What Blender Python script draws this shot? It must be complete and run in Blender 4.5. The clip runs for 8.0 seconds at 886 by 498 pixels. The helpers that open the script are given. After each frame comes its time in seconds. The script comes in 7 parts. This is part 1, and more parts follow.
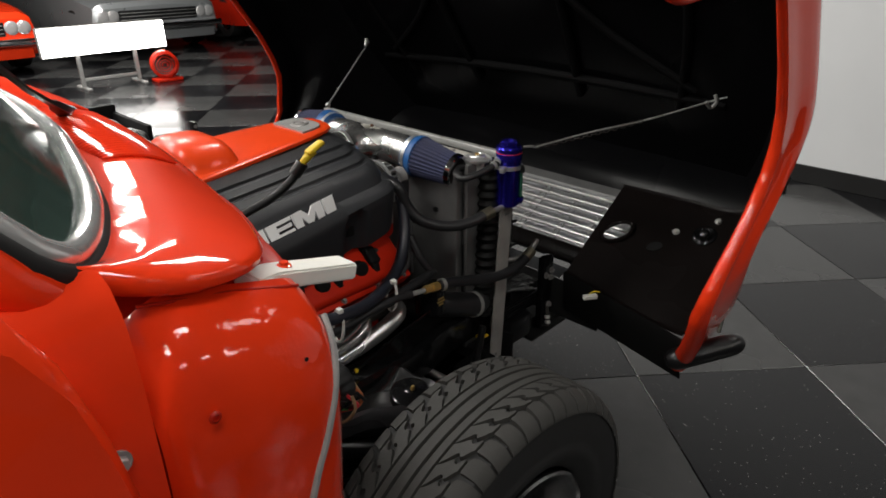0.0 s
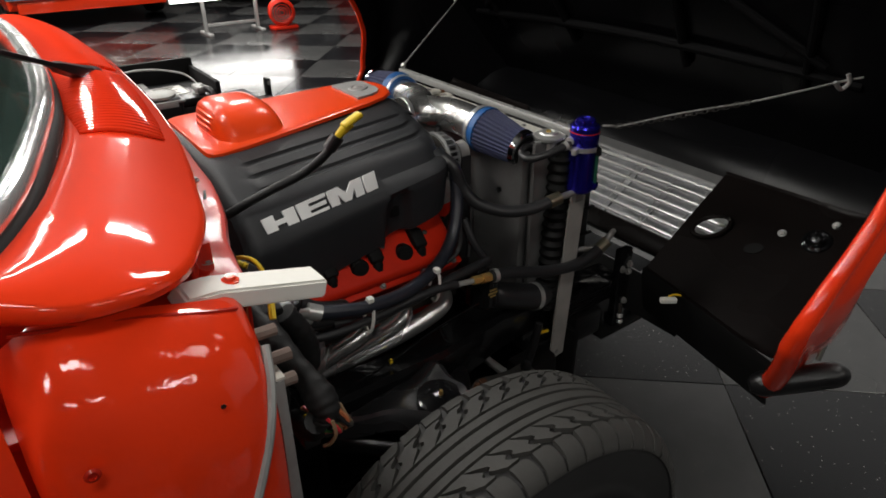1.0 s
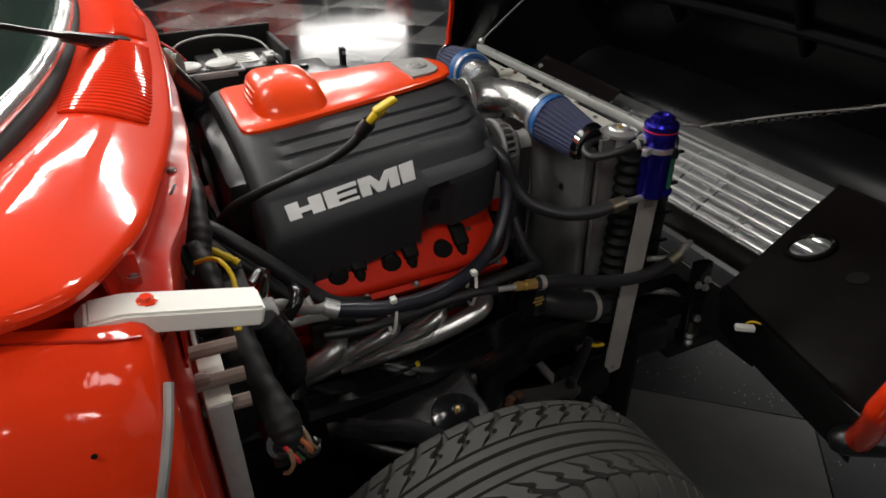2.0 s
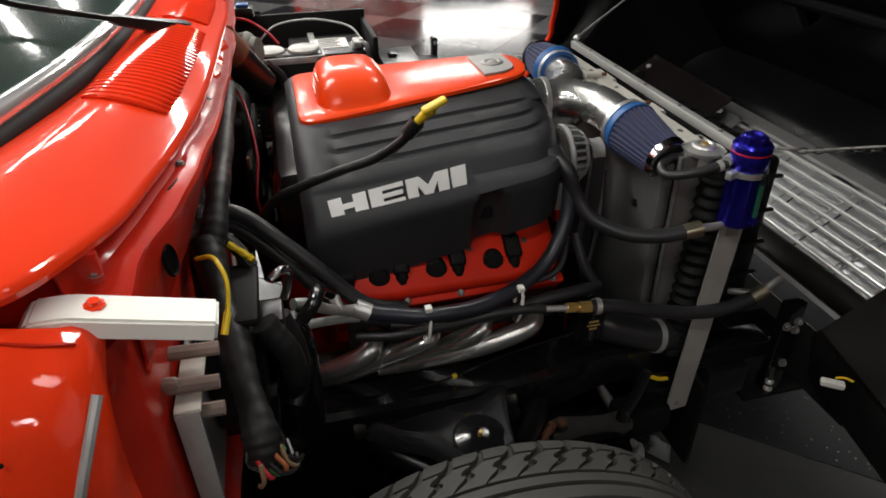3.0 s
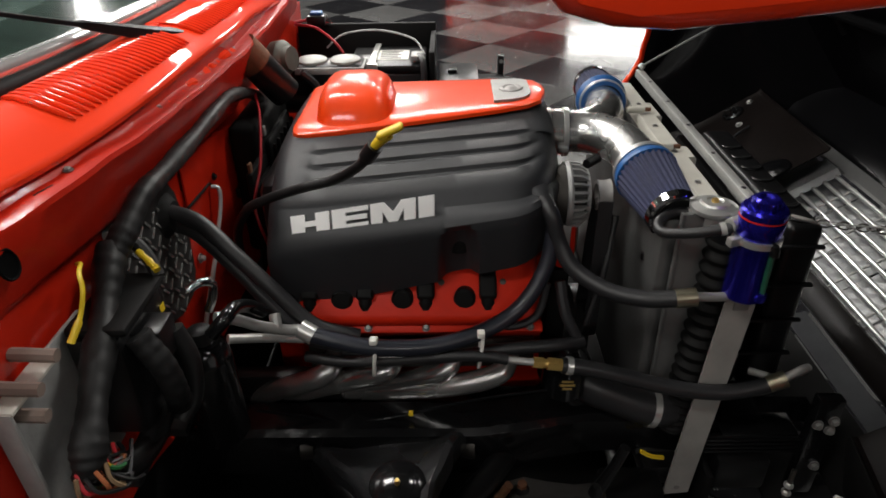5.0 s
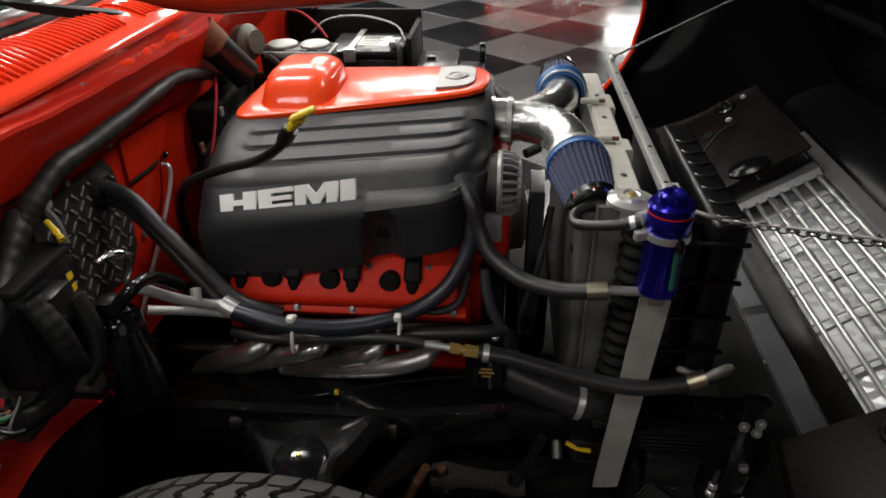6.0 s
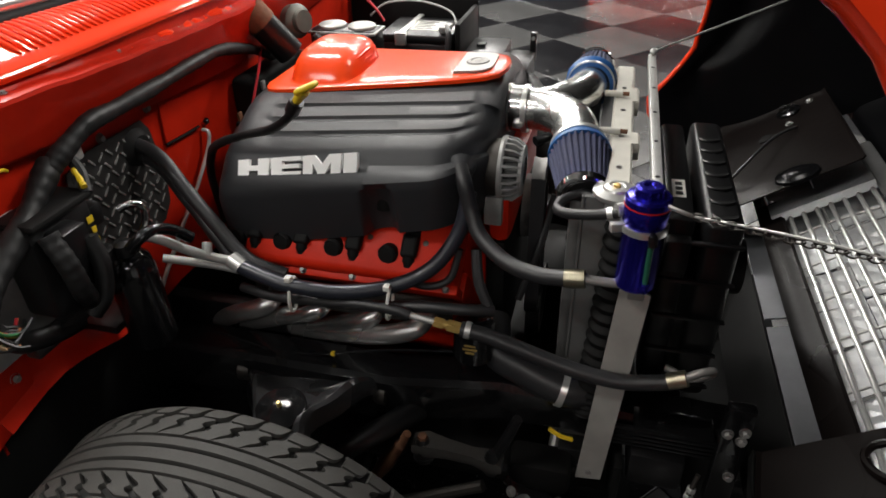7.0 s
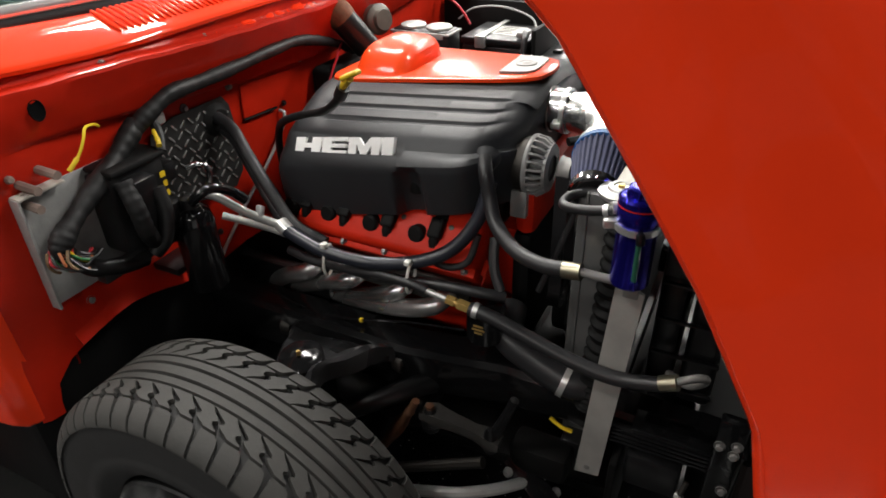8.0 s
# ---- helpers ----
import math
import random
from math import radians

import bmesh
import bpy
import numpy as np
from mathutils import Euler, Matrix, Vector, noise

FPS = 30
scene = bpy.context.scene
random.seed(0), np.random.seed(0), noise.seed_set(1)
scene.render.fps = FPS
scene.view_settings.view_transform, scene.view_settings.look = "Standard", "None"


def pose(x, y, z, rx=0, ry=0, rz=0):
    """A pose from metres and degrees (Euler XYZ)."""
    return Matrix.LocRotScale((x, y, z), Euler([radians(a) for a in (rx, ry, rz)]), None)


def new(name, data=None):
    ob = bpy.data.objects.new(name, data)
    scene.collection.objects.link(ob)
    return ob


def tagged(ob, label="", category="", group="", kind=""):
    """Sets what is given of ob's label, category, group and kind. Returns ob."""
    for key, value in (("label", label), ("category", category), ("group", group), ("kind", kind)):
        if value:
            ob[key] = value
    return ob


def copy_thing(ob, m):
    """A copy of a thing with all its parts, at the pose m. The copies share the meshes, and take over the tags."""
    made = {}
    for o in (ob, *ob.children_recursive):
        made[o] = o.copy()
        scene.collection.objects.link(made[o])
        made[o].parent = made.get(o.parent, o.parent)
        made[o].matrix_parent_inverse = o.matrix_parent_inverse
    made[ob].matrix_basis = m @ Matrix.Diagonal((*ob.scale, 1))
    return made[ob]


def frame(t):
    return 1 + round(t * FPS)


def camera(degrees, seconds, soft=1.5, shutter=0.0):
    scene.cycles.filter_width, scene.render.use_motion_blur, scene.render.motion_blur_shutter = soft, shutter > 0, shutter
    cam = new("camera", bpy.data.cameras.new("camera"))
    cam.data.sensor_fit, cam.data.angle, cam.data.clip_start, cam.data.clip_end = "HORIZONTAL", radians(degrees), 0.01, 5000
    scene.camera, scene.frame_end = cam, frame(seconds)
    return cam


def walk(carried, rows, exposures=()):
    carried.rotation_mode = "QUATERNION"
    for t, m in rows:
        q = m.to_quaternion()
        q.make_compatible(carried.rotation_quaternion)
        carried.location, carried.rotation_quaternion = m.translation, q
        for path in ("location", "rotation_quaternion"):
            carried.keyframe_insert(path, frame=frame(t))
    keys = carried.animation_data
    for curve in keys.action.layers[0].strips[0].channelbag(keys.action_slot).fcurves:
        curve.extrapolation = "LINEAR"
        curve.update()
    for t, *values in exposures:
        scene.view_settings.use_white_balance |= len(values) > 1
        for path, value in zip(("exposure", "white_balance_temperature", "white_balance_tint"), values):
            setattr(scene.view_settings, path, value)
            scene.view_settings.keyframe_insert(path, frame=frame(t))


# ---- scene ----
cam = camera(68.6, 8.0, soft=1.7)
METRES, EYE, TILT, LEAN, TURN = 1.4, 1.43, -3.16, 1.45, 43.0
ROWS = [
    (0.0, 0.0, 0.0, 0.0, 0.53, -21.84, -1.32),
    (0.5, 0.0394, 0.0601, 0.0026, 5.75, -24.39, -1.43),
    (1.0, 0.0784, 0.1216, 0.0058, 11.02, -26.0, -1.59),
    (2.5, 0.1688, 0.2758, 0.0125, 27.11, -30.09, -2.05),
    (3.0, 0.1918, 0.3136, 0.0148, 32.88, -30.52, -2.17),
    (3.5, 0.2152, 0.3496, 0.0177, 38.54, -30.72, -2.19),
    (4.0, 0.2452, 0.3925, 0.021, 43.28, -30.95, -2.24),
    (4.5, 0.2807, 0.4399, 0.0237, 46.27, -30.63, -2.37),
    (5.0, 0.3199, 0.4892, 0.027, 47.32, -30.36, -2.33),
    (6.5, 0.4717, 0.6374, 0.038, 55.88, -32.32, -2.35),
    (7.0, 0.5167, 0.6743, 0.0412, 61.36, -32.75, -2.29),
    (7.5, 0.5711, 0.7139, 0.0452, 68.4, -32.87, -2.21),
    (8.0, 0.6301, 0.7612, 0.0515, 73.39, -32.45, -2.13),
]
walk(cam, [(t, pose(0, 0, EYE, TILT, LEAN, TURN) @ pose(METRES * x, METRES * y, METRES * z, 90 + pitch, roll, yaw)) for t, x, y, z, yaw, pitch, roll in ROWS], exposures=[(0.0, -0.26), (1.0, -0.32), (2.5, -0.10), (4.5, 0.0), (6.5, 0.20), (8.0, 0.64)])

# world and lights
CX = -1.37
world = bpy.data.worlds.new("world")
scene.world = world
world.use_nodes = True
world.node_tree.nodes["Background"].inputs[0].default_value = (0.8, 0.88, 1.0, 1)
world.node_tree.nodes["Background"].inputs[1].default_value = 0.006
scene.view_settings.exposure = 0.0


def area_lamp(x, y, z, sx, sy, watts, rot=(0, 0, 0)):
    d = bpy.data.lights.new("ceiling_or_fill_lamp", "AREA")
    d.shape, d.size, d.size_y, d.energy = "RECTANGLE", sx, sy, watts
    d.color = (1.0, 0.97, 0.92)
    o = new("ceiling_or_fill_lamp", d)
    o.matrix_world = pose(x, y, z, *rot)
    return o


# The 3.2 column and the last lamp are added fill for panels and wall.
LAMPS = [(x, y, w) for x, w in ((-8.2, 140), (-5.2, 128), (-2.2, 66), (0.4, 38), (3.2, 33)) for y in (-3.2, -0.4, 2.4) if (x, y) not in ((-5.2, -0.4), (0.4, 2.4), (0.4, -0.4))]
LAMPS += [(-5.2, -1.0, 70), (-5.2, 0.6, 64), (0.4, 2.4, 10.6), (0.4, -0.4, 30), (-0.4, 3.75, 7)]
for lx, ly, lw in LAMPS:
    area_lamp(lx, ly, 3.38, 0.34, 1.2, lw)


# materials
def mat(name, color, rough=0.5, metal=0.0, var=0.12, scale=30.0, bump=0.0, bscale=200.0, coat=0.0, coat_rough=0.05, color2=None, rvar=0.1, spec=0.5):
    m = bpy.data.materials.new(name)
    m.use_nodes = True
    nt = m.node_tree
    N, L = nt.nodes, nt.links
    b = N["Principled BSDF"]
    tc = N.new("ShaderNodeTexCoord")
    n1 = N.new("ShaderNodeTexNoise")
    n1.inputs["Scale"].default_value, n1.inputs["Detail"].default_value = scale, 6
    L.new(tc.outputs["Object"], n1.inputs["Vector"])
    n2 = N.new("ShaderNodeTexNoise")
    n2.inputs["Scale"].default_value, n2.inputs["Detail"].default_value = scale * 0.13, 3
    L.new(tc.outputs["Object"], n2.inputs["Vector"])
    add = N.new("ShaderNodeMath")
    add.operation = "ADD"
    L.new(n1.outputs["Fac"], add.inputs[0])
    L.new(n2.outputs["Fac"], add.inputs[1])
    mr = N.new("ShaderNodeMapRange")
    mr.inputs["From Min"].default_value, mr.inputs["From Max"].default_value = 0.6, 1.4
    L.new(add.outputs[0], mr.inputs["Value"])
    mix = N.new("ShaderNodeMix")
    mix.data_type = "RGBA"
    c2 = color2 or tuple(min(1, c * (1 + var)) for c in color)
    c1 = color if color2 else tuple(c * (1 - var) for c in color)
    mix.inputs["A"].default_value, mix.inputs["B"].default_value = (*c1, 1), (*c2, 1)
    L.new(mr.outputs["Result"], mix.inputs["Factor"])
    L.new(mix.outputs["Result"], b.inputs["Base Color"])
    rr = N.new("ShaderNodeMapRange")
    rr.inputs["From Min"].default_value, rr.inputs["From Max"].default_value = 0.3, 0.7
    rr.inputs["To Min"].default_value, rr.inputs["To Max"].default_value = max(0.02, rough * (1 - rvar)), min(1, rough * (1 + rvar))
    L.new(n2.outputs["Fac"], rr.inputs["Value"])
    L.new(rr.outputs["Result"], b.inputs["Roughness"])
    b.inputs["Metallic"].default_value = metal
    b.inputs["Coat Weight"].default_value, b.inputs["Coat Roughness"].default_value = coat, coat_rough
    b.inputs["Specular IOR Level"].default_value = spec
    if bump:
        nb = N.new("ShaderNodeTexNoise")
        nb.inputs["Scale"].default_value, nb.inputs["Detail"].default_value = bscale, 4
        L.new(tc.outputs["Object"], nb.inputs["Vector"])
        bp = N.new("ShaderNodeBump")
        bp.inputs["Strength"].default_value, bp.inputs["Distance"].default_value = bump, 0.004
        L.new(nb.outputs["Fac"], bp.inputs["Height"])
        L.new(bp.outputs["Normal"], b.inputs["Normal"])
        L.new(bp.outputs["Normal"], b.inputs["Coat Normal"])
    return m


RED = mat("red_paint", (0.80, 0.040, 0.007), 0.5, var=0.05, scale=14, bump=0.10, bscale=16, coat=1.0, coat_rough=0.06, spec=0.04)
RED_DENTED = mat("dented_red_paint", (0.80, 0.040, 0.007), 0.5, var=0.05, scale=14, bump=0.85, bscale=15, coat=1.0, coat_rough=0.08, spec=0.04)
for m_ in (RED, RED_DENTED):
    m_.node_tree.nodes["Principled BSDF"].inputs["Coat IOR"].default_value = 1.5
# Same red, its colour lowered to carry the shade below the cowl.
RED_DULL = mat("shade_darkened_red", (0.44, 0.015, 0.0045), 0.4, var=0.18, scale=18, bump=0.2, bscale=40, coat=0.35, coat_rough=0.12, spec=0.15)
ORANGE = mat("engine_orange", (0.85, 0.060, 0.006), 0.42, var=0.04, scale=20, bump=0.05, bscale=300, coat=0.6, coat_rough=0.12, spec=0.12)
ENGINE_RED = mat("engine_red", (0.56, 0.021, 0.006), 0.42, var=0.15, scale=25, bump=0.1, bscale=90, spec=0.16)
CHARCOAL = mat("grey_plastic", (0.023, 0.024, 0.0265), 0.46, var=0.1, scale=40, bump=0.1, bscale=900, spec=0.32)
BLACK = mat("black_plastic", (0.0065, 0.0065, 0.007), 0.32, var=0.2, scale=30, bump=0.08, bscale=400)
BLACK_MATT = mat("matt_black_plastic", (0.005, 0.005, 0.005), 0.65, var=0.2, scale=30, spec=0.18)
HOOD_MATT = mat("hood_brace_black", (0.003, 0.003, 0.0033), 0.6, var=0.2, scale=30, spec=0.08)
BLACK_GLOSS = mat("gloss_black_paint", (0.0055, 0.0055, 0.006), 0.15, var=0.2, scale=20, bump=0.35, bscale=35, rvar=0.5)
# Base colour is lifted to stand in for reflections on gloss black.
ARM_BLACK = mat("lit_arm_black", (0.034, 0.034, 0.036), 0.3, var=0.2, scale=25, bump=0.3, bscale=30, rvar=0.4, coat=0.6, coat_rough=0.08)
HOOD_BLACK = mat("hood_black", (0.0035, 0.0035, 0.004), 0.26, var=0.2, scale=8, bump=0.14, bscale=14, rvar=0.4, spec=0.09)
PLATE_BROWN = mat("dark_primer", (0.0065, 0.0050, 0.0047), 0.3, var=0.25, scale=15, bump=0.12, bscale=30, rvar=0.4, spec=0.09)
RUBBER = mat("rubber_hose", (0.020, 0.020, 0.0215), 0.4, var=0.15, scale=60, bump=0.06, bscale=300)
TYRE = mat("tyre_rubber", (0.042, 0.041, 0.038), 0.72, var=0.15, scale=50, bump=0.12, bscale=250)
CHROME = mat("polished_metal", (0.82, 0.82, 0.82), 0.1, 1.0, var=0.05, bump=0.05, bscale=40)
ALU = mat("brushed_aluminium", (0.58, 0.58, 0.56), 0.4, 0.6, var=0.12, scale=60, bump=0.08, bscale=200)
ALU_DULL = mat("dull_aluminium", (0.36, 0.36, 0.35), 0.5, 0.35, var=0.2, scale=40, bump=0.15, bscale=120)
CREAM = mat("cream_metal", (0.60, 0.58, 0.52), 0.5, 0.2, var=0.12, scale=30)
STEEL = mat("grey_steel", (0.27, 0.26, 0.25), 0.45, 0.35, var=0.2, scale=25, bump=0.08, bscale=150)
BLUE = mat("blue_anodised", (0.02, 0.015, 0.30), 0.2, 0.75, var=0.08, bump=0.02)
BLUE_RUBBER = mat("blue_collar", (0.02, 0.10, 0.30), 0.4, 0.0, var=0.1)
FILTER = mat("pleated_cloth", (0.032, 0.037, 0.085), 0.8, 0.0, var=0.25, scale=120)
YELLOW = mat("yellow_plastic", (0.72, 0.50, 0.02), 0.4, var=0.08)
WHITE = mat("white_plastic", (0.72, 0.71, 0.66), 0.45, var=0.06, bump=0.05, bscale=60)
TILE_DARK = mat("black_tile", (0.006, 0.006, 0.007), 0.2, var=0.25, scale=9, bump=0.03, bscale=40, rvar=0.35, spec=0.36)
TILE_LIGHT = mat("grey_tile", (0.046, 0.046, 0.0455), 0.22, var=0.2, scale=9, bump=0.03, bscale=40, rvar=0.35, spec=0.45)
WALL = mat("white_wall", (0.72, 0.73, 0.74), 0.7, var=0.03, scale=4, bump=0.05, bscale=80)
DARK_WALL = mat("dark_wall", (0.035, 0.035, 0.037), 0.7, var=0.1, scale=3)
BASEB = mat("black_baseboard", (0.01, 0.01, 0.01), 0.5)
BRASS = mat("brass", (0.66, 0.44, 0.14), 0.3, 0.7, var=0.12)
GREY_FOAM = mat("rubber_seal", (0.012, 0.012, 0.012), 0.6, spec=0.2)


# Tint with a pale green base that paints in the room's reflection as a veil.
GLASS = mat("veiled_tinted_glass", (0.11, 0.19, 0.16), 0.10, var=0.05, spec=0.6)
GLASS.node_tree.nodes["Principled BSDF"].inputs["Transmission Weight"].default_value = 0.75
GLASS.node_tree.nodes["Principled BSDF"].inputs["IOR"].default_value = 1.45
TYRE_SIDE = mat("tyre_side_rubber", (0.014, 0.014, 0.014), 0.62, var=0.2, scale=30, bump=0.06, bscale=200)
CHROME_DARK = mat("chrome_ring", (0.48, 0.48, 0.48), 0.2, 1.0, var=0.1)
TRIM_CHROME = mat("worn_trim_chrome", (0.86, 0.86, 0.85), 0.24, 0.72, var=0.12, scale=20, bump=0.1, bscale=22, rvar=0.5)
CHROME_SOFT = mat("satin_chrome", (0.72, 0.72, 0.70), 0.3, 0.75, var=0.1)
POLISHED = mat("polished_aluminium", (0.82, 0.82, 0.80), 0.24, 0.95, var=0.1, scale=30, bump=0.1, bscale=25, rvar=0.4)
HEADER = mat("header_steel", (0.66, 0.66, 0.65), 0.30, 0.9, var=0.25, scale=18, rvar=0.3)
RAD_CORE = mat("radiator_fins", (0.10, 0.10, 0.10), 0.5, 0.7, var=0.2, scale=200, bump=0.4, bscale=600)
PANEL_GREY = mat("grey_sheet", (0.15, 0.15, 0.148), 0.42, 0.55, var=0.2, scale=25, bump=0.1, bscale=120)
WHITE_PAINT = mat("silver_white_letter", (0.92, 0.92, 0.91), 0.45, 0.0, var=0.02, scale=50)
RUST = mat("rusty_steel", (0.16, 0.07, 0.035), 0.75, 0.3, var=0.35, scale=60, bump=0.2, bscale=150)
SIGHT = mat("green_tube", (0.02, 0.10, 0.06), 0.2, 0.0, var=0.1)


def flecks(m, amount):
    """Pale chips in a floor tile."""
    nt = m.node_tree
    N, L = nt.nodes, nt.links
    b = N["Principled BSDF"]
    src = b.inputs["Base Color"].links[0].from_socket
    tc = N.new("ShaderNodeTexCoord")
    v = N.new("ShaderNodeTexVoronoi")
    v.inputs["Scale"].default_value = 55
    L.new(tc.outputs["Object"], v.inputs["Vector"])
    n = N.new("ShaderNodeTexNoise")
    n.inputs["Scale"].default_value = 9
    L.new(tc.outputs["Object"], n.inputs["Vector"])
    lt = N.new("ShaderNodeMath")
    lt.operation = "LESS_THAN"
    sc = N.new("ShaderNodeMath")
    sc.operation = "MULTIPLY"
    sc.inputs[1].default_value = amount
    L.new(n.outputs["Fac"], sc.inputs[0])
    L.new(v.outputs["Distance"], lt.inputs[0])
    L.new(sc.outputs[0], lt.inputs[1])
    oi = N.new("ShaderNodeObjectInfo")
    vr = N.new("ShaderNodeMapRange")
    vr.inputs["To Min"].default_value, vr.inputs["To Max"].default_value = 0.8, 1.2
    L.new(oi.outputs["Random"], vr.inputs["Value"])
    hs = N.new("ShaderNodeHueSaturation")
    L.new(vr.outputs["Result"], hs.inputs["Value"])
    L.new(src, hs.inputs["Color"])
    mix = N.new("ShaderNodeMix")
    mix.data_type = "RGBA"
    L.new(lt.outputs[0], mix.inputs["Factor"])
    L.new(hs.outputs["Color"], mix.inputs["A"])
    mix.inputs["B"].default_value = (0.22, 0.22, 0.21, 1)
    L.new(mix.outputs["Result"], b.inputs["Base Color"])


flecks(TILE_DARK, 0.19)
flecks(TILE_LIGHT, 0.08)
FORGED = mat("forged_steel", (0.065, 0.062, 0.058), 0.42, 0.5, var=0.3, scale=30, bump=0.15, bscale=90)
STEEL_DARK = mat("dark_steel", (0.06, 0.055, 0.05), 0.5, 0.7, var=0.25, scale=25)
STRAP_STEEL = mat("bare_strap_steel", (0.40, 0.385, 0.36), 0.5, 0.25, var=0.18, scale=25, bump=0.08, bscale=150)
LID_GREY = mat("grey_plated_lid", (0.42, 0.43, 0.41), 0.4, 0.2, var=0.12, scale=40)
OLD_ZINC = mat("old_zinc_casting", (0.13, 0.13, 0.11), 0.5, 0.2, var=0.2, scale=40)
ALT_CAST = mat("grey_cast_aluminium", (0.30, 0.30, 0.295), 0.45, 0.4, var=0.2, scale=40, bump=0.15, bscale=150)
STRIP_METAL = mat("bare_strip", (0.15, 0.155, 0.165), 0.36, 0.7, var=0.3, scale=12, bump=0.2, bscale=15, rvar=0.4)
HOSE_BLUE = mat("dark_blue_hose", (0.018, 0.02, 0.028), 0.3, var=0.2, scale=60)
BRASS_DULL = mat("dull_zinc", (0.36, 0.33, 0.24), 0.35, 0.9, var=0.15)
RUSTY_GREY = mat("stained_steel", (0.26, 0.20, 0.17), 0.6, 0.3, var=0.2, scale=40)
FILM = mat("scuffed_sheet_metal", (0.30, 0.305, 0.31), 0.45, 0.45, scale=14, bump=0.3, bscale=12, color2=(0.55, 0.56, 0.57), rvar=0.4)
COND = mat("cloth_tape", (0.0065, 0.0065, 0.0068), 0.5, var=0.4, scale=40, bump=0.4, bscale=45, rvar=0.35, spec=0.35)
# Plate is darkened and bars brightened to paint in the lamp glints.
TREAD_BASE = mat("darkened_plate", (0.045, 0.044, 0.043), 0.36, 0.5, var=0.4, scale=40, rvar=0.4)
DIAMOND = mat("glint_tread_bar", (0.52, 0.51, 0.50), 0.24, 0.75, var=0.3, scale=30, rvar=0.3)
WIRE_TAN = mat("tan_wire", (0.22, 0.14, 0.075), 0.5)
WIRE_RED = mat("red_wire", (0.45, 0.02, 0.03), 0.4)
WIRE_GREEN = mat("green_wire", (0.03, 0.16, 0.05), 0.4)
WIRE_ORANGE = mat("orange_wire", (0.42, 0.13, 0.05), 0.45)
SILVER_PAINT = mat("silver_car_paint", (0.35, 0.37, 0.38), 0.3, 0.5, var=0.05, coat=0.8)
CAR_GLASS = mat("dark_car_glass", (0.01, 0.012, 0.014), 0.08)
LENS = mat("lamp_lens", (0.5, 0.5, 0.5), 0.12, 0.4, var=0.1)
GLOW = bpy.data.materials.new("lit_panel")
GLOW.use_nodes = True
_b = GLOW.node_tree.nodes["Principled BSDF"]
_b.inputs["Emission Color"].default_value, _b.inputs["Emission Strength"].default_value = (1.0, 0.98, 0.94, 1), 9.0


# mesh helpers
def part(name, bm, material, parent=None, label="", smooth=True):
    me = bpy.data.meshes.new(name)
    bmesh.ops.recalc_face_normals(bm, faces=bm.faces)
    bm.to_mesh(me)
    bm.free()
    for m in (material if isinstance(material, (list, tuple)) else [material]):
        me.materials.append(m)
    if smooth:
        me.polygons.foreach_set("use_smooth", [True] * len(me.polygons))
        me.set_sharp_from_angle(angle=radians(35))
    ob = new(name, me)
    if parent is not None:
        ob.parent = parent
    if label:
        ob["label"] = label
    return ob


def thing(name, label, category, group=""):
    return tagged(new(name), label, category, group)


def box(bm, lo, hi, bevel=0.0, m=None, seg=2):
    c = [(a + b) / 2 for a, b in zip(lo, hi)]
    r = bmesh.ops.create_cube(bm, size=1.0)
    vs = r["verts"]
    bmesh.ops.scale(bm, vec=[b - a for a, b in zip(lo, hi)], verts=vs)
    if bevel:
        es = list({e for v in vs for e in v.link_edges})
        out = bmesh.ops.bevel(bm, geom=es, offset=bevel, segments=seg, profile=0.5, affect="EDGES")
        vs = list({v for f in out["faces"] for v in f.verts} | {v for v in vs if v.is_valid})
        vs = list({v for s_ in vs for v in connected(s_)})
    bmesh.ops.translate(bm, vec=c, verts=vs)
    if m is not None:
        bmesh.ops.transform(bm, matrix=m, verts=vs)
    return vs


def connected(v0):
    seen, todo = {v0}, [v0]
    while todo:
        v = todo.pop()
        for e in v.link_edges:
            o = e.other_vert(v)
            if o not in seen:
                seen.add(o)
                todo.append(o)
    return seen


def box_bm(lo, hi, bevel=0.0, m=None, seg=2):
    bm = bmesh.new()
    box(bm, lo, hi, bevel, m, seg)
    return bm


def smooth_path(pts, n=8):
    P = [Vector(p) for p in pts]
    if len(P) < 3:
        return P
    out = []
    Q = [2 * P[0] - P[1]] + P + [2 * P[-1] - P[-2]]
    for i in range(1, len(Q) - 2):
        a, b, c, d = Q[i - 1:i + 3]
        for k in range(n):
            t = k / n
            out.append(0.5 * (2 * b + (c - a) * t + (2 * a - 5 * b + 4 * c - d) * t * t + (3 * b - a - 3 * c + d) * t ** 3))
    out.append(P[-1])
    return out


def tube(bm, pts, r, sides=12, n=8, radii=None, caps=True):
    """A round tube along a smooth path; r may be a function of 0..1."""
    path = smooth_path(pts, n)
    rings, prev = [], None
    for i, p in enumerate(path):
        d = (path[min(i + 1, len(path) - 1)] - path[max(i - 1, 0)]).normalized()
        if prev is None:
            u = d.orthogonal().normalized()
        else:
            u = (prev - d * prev.dot(d)).normalized()
        prev = u
        w = d.cross(u)
        rr = r(i / (len(path) - 1)) if callable(r) else r
        rings.append([bm.verts.new(p + rr * (math.cos(2 * math.pi * k / sides) * u + math.sin(2 * math.pi * k / sides) * w)) for k in range(sides)])
    for a, b in zip(rings, rings[1:]):
        for k in range(sides):
            bm.faces.new((a[k], a[(k + 1) % sides], b[(k + 1) % sides], b[k]))
    if caps:
        bm.faces.new(rings[0])
        bm.faces.new(rings[-1])
    return bm


